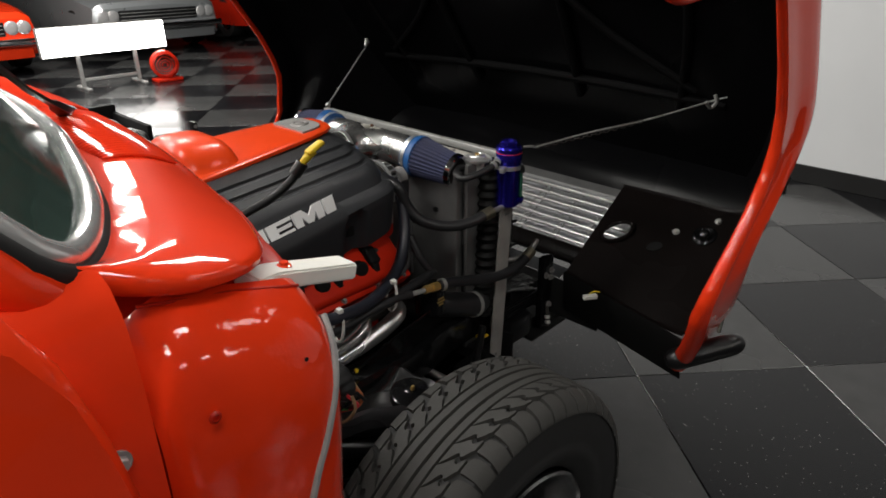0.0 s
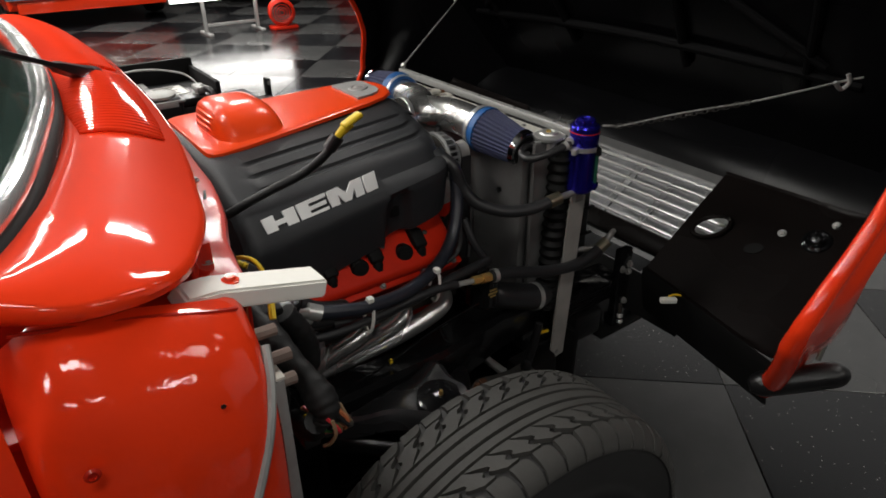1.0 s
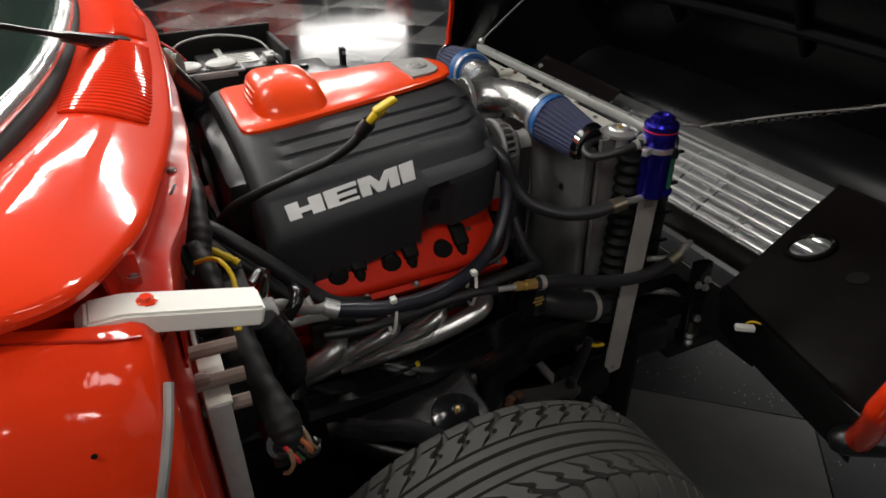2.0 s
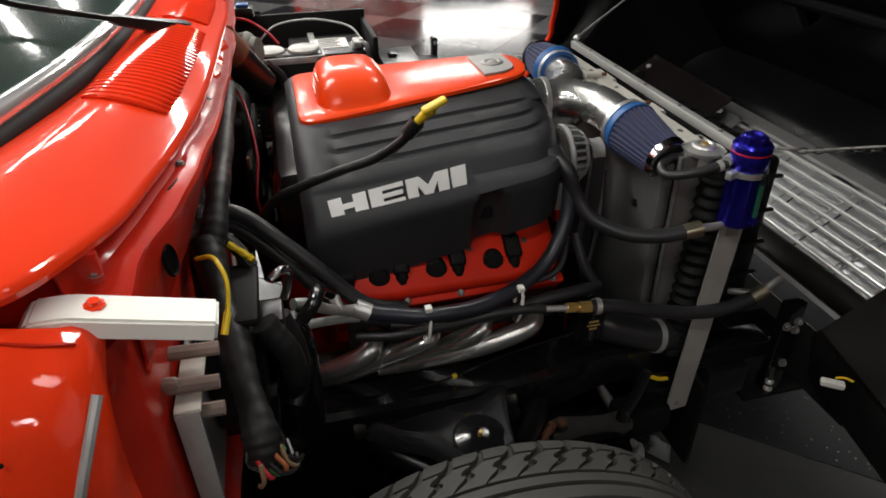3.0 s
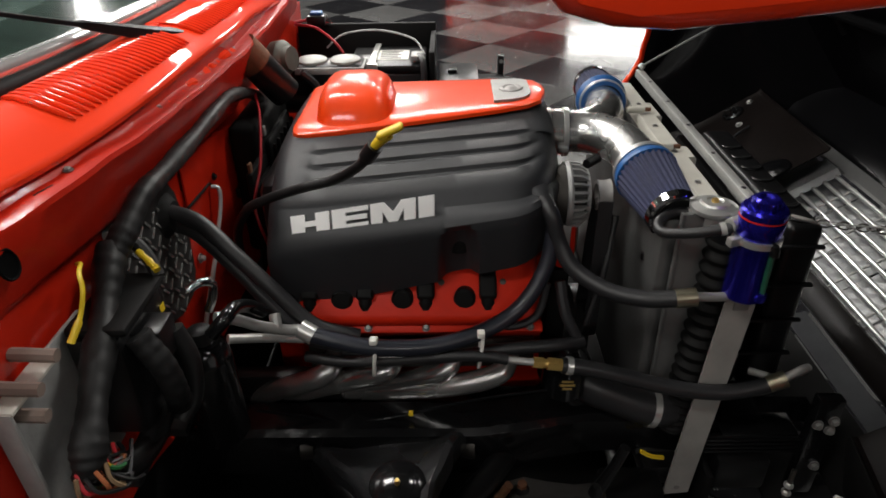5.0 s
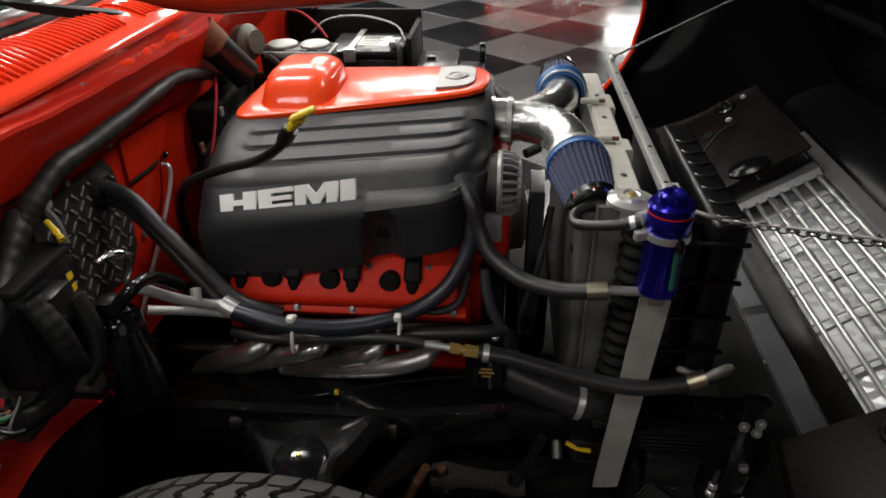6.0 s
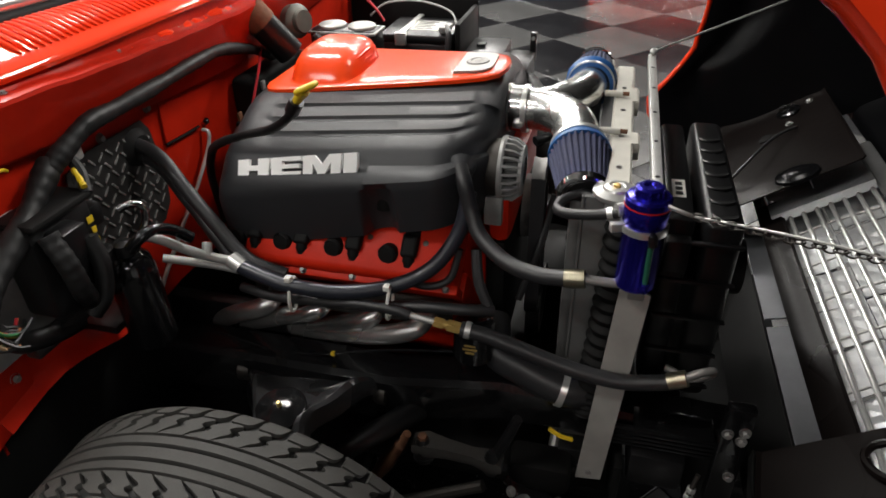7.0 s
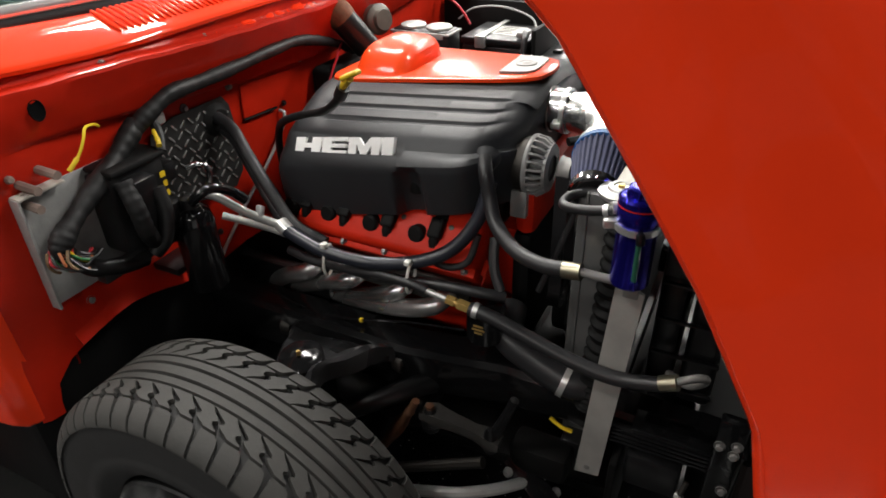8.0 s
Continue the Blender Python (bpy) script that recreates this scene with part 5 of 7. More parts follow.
inner_plate(1)
inner_plate(-1)
GR = part("grille", box_bm((-1.83, -0.006, -0.006), (-0.91, 0.006, 0.006), 0.003, Matrix.Translation(clip_pt(0, 0, 0.03))), CHROME_SOFT, CLIP, "chrome grille of horizontal bars")
for k in range(1, 8):
    part("grille_bar", tube_bm([clip_pt(-1.728, 0.002, 0.03 + 0.031 * k), clip_pt(-1.70, 0.004, 0.03 + 0.031 * k), clip_pt(-1.37, 0.006, 0.03 + 0.031 * k), clip_pt(-0.91, 0.004, 0.03 + 0.031 * k), clip_pt(-0.81, 0.0, 0.03 + 0.031 * k)], 0.0052, 10, 3), CHROME_SOFT, GR)
for x in (-0.87, -0.985, -1.10, -1.24, -1.37, -1.50, -1.64):
    part("grille_tie", tube_bm([clip_pt(x, -0.006, 0.02), clip_pt(x - 0.006, -0.004, 0.14), clip_pt(x, -0.006, 0.258)], 0.0032, 8, 3), ALU_DULL, GR)
TOPB = loft(bmesh.new(), [[clip_pt(-1.93 + 1.12 * k / 10, u, w) for k in range(11)] for u, w in ((0.012, 0.258), (0.016, 0.264), (0.014, 0.296), (0.0, 0.302))])
part("top_moulding", sheet(TOPB, 0.004), PANEL_GREY, GR, "dull grey upper grille moulding")
rng = random.Random(11)
cells = [-1.94, -1.79, -1.64, -1.50, -1.37, -1.24, -1.10, -0.985, -0.87, -0.80]
for x0, x1 in zip(cells, cells[1:]):
    for w0, w1 in ((0.012 + rng.uniform(0, 0.014), 0.135), (0.137, 0.265)):
        tx, tw, d0 = rng.uniform(-0.06, 0.06), rng.uniform(-0.07, 0.07), rng.uniform(-0.004, 0.004)
        grid = [[clip_pt(x0 + 0.002 + (x1 - x0 - 0.004) * i / 6, -0.032 + d0 + tx * (x1 - x0) * (i / 6 - 0.5) + tw * (w1 - w0) * (j / 5 - 0.5) + 0.0016 * math.sin(2.3 * i + 1.7 * j + 9 * x0), w0 + (w1 - w0) * j / 5) for i in range(7)] for j in range(6)]
        part("backing_sheet", sheet(loft(bmesh.new(), grid), 0.002), FILM, GR, "crinkled bright sheet behind the bars", smooth=False)
part("end_moulding", sheet(loft(bmesh.new(), [[clip_pt(x, u, 0.02 + 0.24 * k / 8) for k in range(9)] for x, u in ((-1.80, 0.0), (-1.785, 0.020), (-1.725, 0.020), (-1.712, 0.004))]), 0.004), FILM, GR, "bare metal end moulding")
part("lower_rail", box_bm((-1.86, -0.012, -0.010), (-0.90, 0.018, 0.012), 0.003, Matrix.Translation(clip_pt(0, 0, 0.0)) @ pose(0, 0, 0, 33)), PLATE_BROWN, CLIP, "dark lower grille rail")
part("rail_face", sheet(loft(bmesh.new(), [[clip_pt(-1.80 + 0.89 * k / 10, u, w) for k in range(11)] for u, w in ((0.010, -0.012), (0.014, -0.006), (0.014, 0.042), (0.008, 0.048))]), 0.003), PLATE_BROWN, CLIP, "dark face of the lower grille rail")
for x0, x1 in ((-1.80, -1.395), (-1.365, -1.0)):
    part("bright_strip", sheet(loft(bmesh.new(), [[(x0 + (x1 - x0) * k / 10, y, z) for k in range(11)] for y, z in ((1.583, 0.475), (1.630, 0.489))]), 0.004), STRIP_METAL, CLIP, "bare aluminium strip below the grille")
part("lower_valance", sheet(loft(bmesh.new(), [[clip_pt(-1.93 + 1.12 * k / 16, u, w) for k in range(17)] for u, w in ((-0.03, -0.066), (-0.035, -0.10), (-0.06, -0.17))]), 0.004), BLACK_MATT, CLIP)
for sg in (1, -1):
    p0, p1_ = Vector((CX + sg * 0.83, 1.385, 0.472)), Vector((CX + sg * 0.958, 1.53, 0.520))
    part("bumper_pad", tube_bm([p0, p0.lerp(p1_, 0.2), p0.lerp(p1_, 0.5), p0.lerp(p1_, 0.8), p1_], lambda t: 0.029 * (1 - 0.5 * (2 * abs(t - 0.5)) ** 6), 14, 4), BLACK, CLIP, "black rubber bumper pad")
part("side_marker", box_bm((-0.003, -0.017, -0.024), (0.003, 0.017, 0.024), 0.002, pose(-0.455, 1.474, 0.581, -32, 0, 8)), OLD_ZINC, CLIP, "dull grey side marker plate")
part("side_connector", box_bm((-0.008, -0.02, -0.006), (0.008, 0.02, 0.006), 0.003, pose(-0.785, 1.405, 0.558, 0, 0, -35)), WHITE, CLIP, "white wiring connector")
part("connector_wire", tube_bm([(-0.797, 1.422, 0.556), (-0.79, 1.435, 0.56), (-0.775, 1.44, 0.563)], 0.0025, 6), YELLOW, CLIP)
part("lamp_wire", tube_bm([clip_pt(-1.80, 0.10, -0.08), clip_pt(-1.85, 0.13, 0.02), clip_pt(-1.95, 0.12, 0.10), clip_pt(-2.0, 0.10, 0.16)], 0.004, 8), RUBBER, CLIP, "black lamp wire")

# stay cable and chain that hold the front end
STAY = thing("stay_cable", "twisted steel stay cable from the radiator bar to the hood", "cable")
part("wire", tube_bm([(-1.735, 1.276, 0.962), (-1.80, 1.365, 0.985), (-2.05, 1.71, 1.072)], 0.0028, 8), ALU, STAY)
part("knot", revolve_bm([(-0.01, 0.003), (-0.004, 0.008), (0.004, 0.008), (0.01, 0.003)], (-1.735, 1.276, 0.962), (-0.5, 0.8, 0.2), 12), ALU, STAY)
part("anchor", tube_bm([(-2.045, 1.705, 1.075), (-2.055, 1.72, 1.10), (-2.06, 1.73, 1.085)], 0.006, 8, 4), ALU, STAY)
CHAIN = thing("stay_chain", "small steel chain from the catch can to the hood", "chain")
c0, c1 = Vector((-0.933, 1.315, 0.970)), Vector((-0.665, 1.715, 1.062))


def chain_at(t):
    p = c0.lerp(c1, t)
    p.z -= 0.022 * t * (1 - t)
    return p


nl = 26
for k in range(nl):
    t0, t1 = k / nl * 0.62, (k + 1.35) / nl * 0.62
    a, b = chain_at(t0), chain_at(t1)
    d = (b - a).normalized()
    side = d.cross(Vector((0, 0, 1))).normalized() if k % 2 else Vector((0, 0, 1)).cross(d).cross(d).normalized()
    loop = []
    for j in range(9):
        g = 2 * math.pi * j / 8
        loop.append(a.lerp(b, 0.5) + d * ((b - a).length / 2 * math.cos(g)) + side * (0.0055 * math.sin(g)))
    part("link", tube_bm(loop, 0.0013, 5, 2), STEEL_DARK, CHAIN)
part("wire", tube_bm([chain_at(0.60), chain_at(0.8), c1, (-0.635, 1.735, 1.073)], 0.0026, 8), ALU, CHAIN)
part("wire_along_chain", tube_bm([c0, chain_at(0.3) + Vector((0, 0, 0.006)), chain_at(0.6)], 0.0018, 6), ALU, CHAIN)
part("hook", tube_bm([(-0.675, 1.70, 1.06), (-0.665, 1.715, 1.045), (-0.655, 1.722, 1.06), (-0.66, 1.718, 1.078)], 0.005, 8, 4), ALU, CHAIN)

# ---- chassis ----
CHS = thing("truck_chassis", "gloss black truck frame rails with front suspension parts", "truck frame")
for sg in (1, -1):
    x = CX + sg * 0.395
    pts = [(-1.2, 0.48), (0.2, 0.48), (0.40, 0.505), (0.85, 0.505), (1.05, 0.50), (1.18, 0.47), (1.26, 0.455), (1.50, 0.455)]
    bm = bmesh.new()
    secs = []
    for y, z in pts:
        xr = x - sg * lerp_table([(0.9, 0.0), (1.15, 0.075), (1.5, 0.075)], y)
        hh = lerp_table([(0.9, 0.055), (1.15, 0.042), (1.5, 0.036)], y)
        secs.append([(xr - 0.035, y, z - hh), (xr + 0.035, y, z - hh), (xr + 0.04, y, z - hh + 0.01), (xr + 0.04, y, z + hh - 0.01), (xr + 0.03, y, z + hh), (xr - 0.035, y, z + hh)])
    part("frame_rail", loft(bm, secs, closed=True, cap=True), BLACK_GLOSS, CHS)
    part("control_arm", tube_bm([(x + sg * 0.01, 0.56, 0.47), (x + sg * 0.08, 0.60, 0.485), (x + sg * 0.16, 0.70, 0.47), (x + sg * 0.20, 0.742, 0.46)], lambda t: 0.026 - 0.008 * t, 14), BLACK, CHS)
    part("control_arm", tube_bm([(x + sg * 0.01, 0.90, 0.47), (x + sg * 0.08, 0.86, 0.485), (x + sg * 0.16, 0.78, 0.47), (x + sg * 0.20, 0.742, 0.46)], lambda t: 0.024 - 0.006 * t, 14), BLACK, CHS)
    secs = []
    for j in range(17):
        f = j / 16
        half, yc = 0.045 + 0.100 * (1 - f) ** 1.25, 0.688 + 0.042 * f
        zc = 0.520 + 0.112 * f ** 0.85 - 0.030 * max(0, (f - 0.88) / 0.12) ** 2
        secs.append([(x + sg * (0.030 + 0.205 * f), yc + half * q, zc + dz - 0.004 * math.sin(11 * f + 2 * q) + 0.024 * q * (1 - f) + 0.014 * (1 - f)) for q, dz in ((-1.0, -0.042), (-0.99, -0.018), (-0.94, -0.004), (-0.84, 0.003), (-0.70, -0.003), (-0.45, -0.012), (0.0, -0.008), (0.45, -0.012), (0.70, -0.003), (0.84, 0.003), (0.94, -0.004), (0.99, -0.018), (1.0, -0.042))])
    part("arm_plate", sheet(loft(bmesh.new(), secs), 0.004), ARM_BLACK, CHS, "stamped gloss black upper control arm")
    part("ball_joint", revolve_bm([(-0.02, 0.043), (-0.002, 0.043), (0.001, 0.038), (0.0015, 0.030), (0.004, 0.024), (0.006, 0.013), (0.007, 0.0)], (x + sg * 0.198, 0.722, 0.622), (sg * 0.15, 0, 1), 28), BLACK_GLOSS, CHS, "gloss black ball joint cap")
    part("grease_fitting", revolve_bm([(0, 0.0045), (0.006, 0.004), (0.010, 0.003), (0.010, 0)], (x + sg * 0.20, 0.722, 0.628), (0.2 * sg, 0, 1), 10), BRASS, CHS)
    part("pivot_shaft", tube_bm([(x + sg * 0.026, 0.520, 0.512), (x + sg * 0.026, 0.70, 0.512), (x + sg * 0.026, 0.850, 0.512)], 0.014, 12, 1), BLACK_GLOSS, CHS)
    for yy, d in ((0.545, -1), (0.832, 1)):
        part("bushing", revolve_bm([(-0.012, 0.020), (0.0, 0.024), (0.010, 0.024), (0.014, 0.016), (0.014, 0.010), (0.022, 0.010), (0.022, 0)], (x + sg * 0.026, yy, 0.512), (0, d, 0), 18), STEEL_DARK, CHS, "worn pivot bushing")
    part("knuckle", box_bm((-0.03, -0.05, -0.16), (0.03, 0.05, 0.12), 0.02, Matrix.Translation((x + sg * 0.24, 0.742, 0.36)), 3), BLACK, CHS)
    part("lower_arm", tube_bm([(x - sg * 0.05, 0.742, 0.27), (x + sg * 0.1, 0.742, 0.24), (x + sg * 0.26, 0.742, 0.22)], 0.035, 12), BLACK, CHS)
    part("shock", tube_bm([(x + sg * 0.09, 0.900, 0.485), (x + sg * 0.09, 0.885, 0.452), (x + sg * 0.09, 0.86, 0.405), (x + sg * 0.09, 0.815, 0.32)], lambda t: 0.008 if t < 0.3 else 0.013 + 0.003 * math.sin(11 * t), 12, 8), RUST, CHS, "rusty brown shock eye")
    xb = x - sg * 0.034
    part("bumper_bracket", box_bm((xb + sg * 0.012, 1.235, 0.443), (xb + sg * 0.022, 1.465, 0.490), 0.002), BLACK, CHS)
    for z in (0.448, 0.458, 0.468, 0.478):
        part("bracket_rib", box_bm((xb + sg * 0.020, 1.25, z), (xb + sg * 0.0265, 1.46, z + 0.006), 0.0015), BLACK_GLOSS, CHS)
    part("bracket_top", box_bm((xb - sg * 0.03, 1.30, 0.489), (xb + sg * 0.024, 1.44, 0.497), 0.003), BLACK_GLOSS, CHS)
    part("hinge_plate", box_bm((xb + sg * 0.035 - 0.012, 1.440, 0.36), (xb + sg * 0.035 + 0.012, 1.486, 0.60), 0.004), BLACK_GLOSS, CHS)
    for y, z in ((1.474, 0.554), (1.472, 0.532), (1.448, 0.545), (1.47, 0.44)):
        bolt(CHS, (xb + sg * 0.048, y, z), (sg, 0, 0.1), 0.0065, 0.008, STEEL)
    part("hinge_arm", box_bm((xb - 0.01, 1.47, 0.33), (xb + 0.01, 1.62, 0.37), 0.004), BLACK, CHS)
part("crossmember", box_bm((CX - 0.40, 0.62, 0.28), (CX + 0.40, 0.86, 0.42), 0.03), BLACK, CHS)
part("front_crossmember", box_bm((CX - 0.40, 1.30, 0.36), (CX + 0.40, 1.40, 0.44), 0.01), BLACK, CHS)
part("radiator_support", box_bm((CX - 0.39, 1.17, 0.36), (CX + 0.385, 1.25, 0.405), 0.006), BLACK, CHS)
LK = part("steering_link", loft(bmesh.new(), [[(-0.903 + dx, y, z + dz) for dx, dz in ((-w, -h), (w, -h), (w + 0.003, 0), (w, h), (-w, h), (-w - 0.003, 0))] for y, z, w, h in ((0.905, 0.443, 0.016, 0.010), (0.93, 0.445, 0.020, 0.014), (0.97, 0.442, 0.014, 0.012), (1.02, 0.436, 0.012, 0.011), (1.055, 0.430, 0.018, 0.014), (1.075, 0.428, 0.014, 0.010))], closed=True, cap=True), FORGED, CHS, "dark forged steering arm")
for c_, r in (((-0.903, 0.925, 0.405), 0.021), ((-0.903, 1.055, 0.405), 0.017)):
    part("link_joint", revolve_bm([(0, 0), (0, r * 0.8), (0.008, r), (0.016, r * 0.9), (0.020, r), (0.03, r * 0.8), (0.045, r * 0.75), (0.055, r * 0.6), (0.062, r * 0.35), (0.062, 0)], c_, (0.12, 0, 1), 18), BLACK, LK, "rubber-booted joint")
part("link_nut", revolve_bm([(0, 0.010), (0.008, 0.009), (0.008, 0)], (-0.898, 0.925, 0.465), (0.12, 0, 1), 6), RUST, LK, smooth=False)
part("drop_link", tube_bm([(-0.905, 1.058, 0.44), (-0.905, 1.072, 0.475), (-0.906, 1.085, 0.51), (-0.908, 1.098, 0.55)], lambda t: 0.012 - 0.003 * t, 10), BLACK, CHS)
part("tie_rod", tube_bm([(-0.88, 0.80, 0.24), (-0.89, 0.92, 0.30), (-0.90, 1.04, 0.36)], 0.012, 10), STEEL_DARK, CHS)
part("sway_bar", tube_bm([(-0.80, 0.82, 0.26), (-0.80, 0.906, 0.318), (-0.80, 0.965, 0.346), (-0.82, 1.04, 0.360), (-0.90, 1.11, 0.33), (-1.02, 1.15, 0.27), (-1.2, 1.16, 0.25), (CX, 1.16, 0.25)], 0.012, 10), ALU_DULL, CHS)
part("lower_bracket", box_bm((-0.022, -0.070, -0.003), (0.022, 0.070, 0.003), 0.002, pose(-0.925, 1.140, 0.322, -36, 20, -30)), BLACK_GLOSS, CHS, "black flat bracket below the frame")
for p in ((-0.899, 1.094, 0.360), (-0.945, 1.183, 0.294)):
    bolt(CHS, p, (0.3, 0.5, 0.8), 0.007, 0.006, STEEL)
part("hinge_stud", tube_bm([(-0.926, 1.412, 0.47), (-0.918, 1.406, 0.445), (-0.910, 1.399, 0.415)], 0.0045, 8, 1), STEEL_DARK, CHS)
for p in ((-0.917, 1.405, 0.440), (-0.913, 1.402, 0.426)):
    part("stud_nut", revolve_bm([(-0.005, 0.007), (-0.003, 0.0085), (0.003, 0.0085), (0.005, 0.007)], p, (0.25, -0.2, -0.9), 6), ALU, CHS, "bright lock nut", smooth=False)
part("gearbox", box_bm((-1.0, 1.08, 0.33), (-0.93, 1.20, 0.40), 0.015), BLACK_MATT, CHS)
# Black sheet added to keep the lit floor out of sight under the engine.
part("under_sheet", box_bm((CX - 0.42, 0.30, 0.20), (CX + 0.33, 1.28, 0.235), 0.01), BLACK_MATT, CHS, "black sheet added under the engine to hide the floor")
part("inner_wheelhouse", box_bm((CX + 0.30, 0.28, 0.22), (CX + 0.335, 0.60, 0.60), 0.01), BLACK, CHS)
# Two more added black panels darken the floor gap ahead of the radiator.
part("floor_mask_sheet", box_bm((CX - 0.42, 1.41, 0.325), (CX + 0.40, 1.66, 0.335), 0.003), BLACK_MATT, CHS, "black sheet added below the hinges to hide the floor")
part("front_mask_panel", box_bm((CX - 0.42, 1.275, 0.18), (CX + 0.42, 1.29, 0.42), 0.004), BLACK_MATT, CHS)
part("brake_line", tube_bm([(-0.966, 0.46, 0.585), (-0.966, 0.53, 0.572), (-0.966, 0.607, 0.556), (-0.966, 0.665, 0.561), (-0.966, 0.731, 0.575), (-0.967, 0.80, 0.594), (-0.968, 0.86, 0.608), (-0.970, 0.967, 0.625)], 0.0026, 8), BLACK_GLOSS, CHS)
part("line_clip", box_bm((-0.970, 0.727, 0.571), (-0.962, 0.735, 0.579), 0.001), YELLOW, CHS)

# ---- hoses and lines ----
ACL = thing("coolant_hose", "black rubber heater hose pair from the firewall grommet", "hose", "engine hoses")
part("hose", tube_bm([(-1.035, 0.358, 0.948), (-1.028, 0.41, 0.930), (-1.005, 0.465, 0.885), (-0.988, 0.52, 0.83), (-0.978, 0.58, 0.765), (-0.985, 0.65, 0.735)], 0.0125, 14), RUBBER, ACL)
part("hose", tube_bm([(-1.045, 0.358, 0.918), (-1.035, 0.40, 0.905), (-1.015, 0.455, 0.855), (-0.998, 0.51, 0.79), (-0.985, 0.56, 0.735), (-0.99, 0.62, 0.71)], 0.0115, 14), RUBBER, ACL)
part("grommet", revolve_bm([(0, 0.036), (0.006, 0.036), (0.012, 0.029), (0.018, 0.024), (0.018, 0)], (-1.040, 0.352, 0.936), (0, 1, 0), 24), BLACK_MATT, ACL, "black rubber grommet")
PWR = thing("pressure_hose", "thick black pressure hose with crimped silver end", "hose", "engine hoses")
part("hose", tube_bm([(-0.953, 0.580, 0.765), (-0.946, 0.63, 0.754), (-0.944, 0.68, 0.744), (-0.957, 0.77, 0.735), (-0.985, 0.855, 0.742), (-1.015, 0.92, 0.770), (-1.045, 0.962, 0.83), (-1.07, 0.975, 0.90)], 0.0135, 16), HOSE_BLUE, PWR)
part("crimp", tube_bm([(-0.958, 0.562, 0.774), (-0.952, 0.584, 0.763)], 0.0155, 16, 1), CHROME_SOFT, PWR, "silver crimp ferrule")
part("tube", tube_bm([(-0.872, 0.470, 0.862), (-0.885, 0.488, 0.850), (-0.912, 0.515, 0.815), (-0.94, 0.545, 0.785), (-0.957, 0.566, 0.772)], 0.0085, 12), ALU, PWR, "bare aluminium tube")
part("tube", tube_bm([(-0.90, 0.468, 0.800), (-0.92, 0.50, 0.785), (-0.945, 0.54, 0.765), (-0.958, 0.565, 0.752)], 0.0075, 12), ALU, PWR, "bare aluminium tube")
part("stub", tube_bm([(-0.93, 0.535, 0.795), (-0.945, 0.53, 0.812)], 0.009, 10, 1), ALU, PWR)
LOWL = thing("cooler_line", "black cooler line with brass fitting and crimped hose", "hose", "engine hoses")
part("sleeve", tube_bm([(-0.975, 0.560, 0.70), (-0.962, 0.62, 0.70), (-0.956, 0.70, 0.706), (-0.957, 0.80, 0.714), (-0.957, 0.865, 0.712), (-0.957, 0.895, 0.705)], 0.0095, 12), RUBBER, LOWL)
part("tube", tube_bm([(-0.957, 0.885, 0.707), (-0.957, 0.945, 0.698)], 0.0062, 12, 1), ALU, LOWL, "bare aluminium tube")
part("fitting", tube_bm([(-0.957, 0.938, 0.699), (-0.957, 0.955, 0.6965)], 0.010, 6, 1), BRASS, LOWL, "brass hexagon fitting")
part("fitting", tube_bm([(-0.957, 0.955, 0.6965), (-0.957, 0.962, 0.6955)], 0.0075, 12, 1), BRASS, LOWL)
part("fitting", tube_bm([(-0.957, 0.962, 0.6955), (-0.957, 0.986, 0.692)], 0.0115, 6, 1), BRASS, LOWL, "brass hexagon fitting")
part("hose", tube_bm([(-0.957, 0.985, 0.692), (-0.957, 1.03, 0.685), (-0.956, 1.085, 0.669), (-0.955, 1.171, 0.643), (-0.955, 1.254, 0.630), (-0.956, 1.32, 0.640), (-0.957, 1.345, 0.648)], 0.0135, 16), RUBBER, LOWL)
part("clamp", revolve_bm([(-0.005, 0.0135), (-0.005, 0.0155), (0.005, 0.0155), (0.005, 0.0135)], (-0.957, 0.998, 0.691), (0, 1, -0.13), 20), CHROME_SOFT, LOWL, "steel hose clamp")
part("crimp", tube_bm([(-0.957, 1.335, 0.645), (-0.957, 1.362, 0.658)], 0.0145, 12, 1), BRASS_DULL, LOWL, "crimped metal ferrule")
part("tube", tube_bm([(-0.957, 1.358, 0.657), (-0.962, 1.385, 0.672), (-0.972, 1.402, 0.668), (-0.985, 1.398, 0.645), (-1.0, 1.375, 0.620), (-1.03, 1.34, 0.61)], 0.007, 12), STEEL, LOWL)
UPL = thing("vent_hose", "black rubber vent hose from engine cover to catch can", "hose", "engine hoses")
part("hose", tube_bm([(-1.088, 0.955, 0.935), (-1.065, 0.968, 0.915), (-1.053, 0.982, 0.87), (-1.03, 1.005, 0.835), (-0.995, 1.055, 0.815), (-0.972, 1.11, 0.814), (-0.961, 1.16, 0.823)], 0.0135, 16), RUBBER, UPL)
part("crimp", tube_bm([(-0.962, 1.152, 0.821), (-0.960, 1.183, 0.826)], 0.015, 12, 1), BRASS_DULL, UPL, "crimped metal ferrule")
part("tube", tube_bm([(-0.960, 1.18, 0.826), (-0.962, 1.215, 0.824), (-0.966, 1.24, 0.822)], 0.0075, 12), STEEL, UPL)
part("boss", revolve_bm([(0, 0.028), (0.012, 0.022), (0.022, 0.016), (0.022, 0)], (-1.105, 0.952, 0.925), (0.8, 0.3, -0.1), 18), CHARCOAL, UPL)
RUN = thing("power_steering_hose", "thin black hose running along the cylinder head", "hose", "engine hoses")
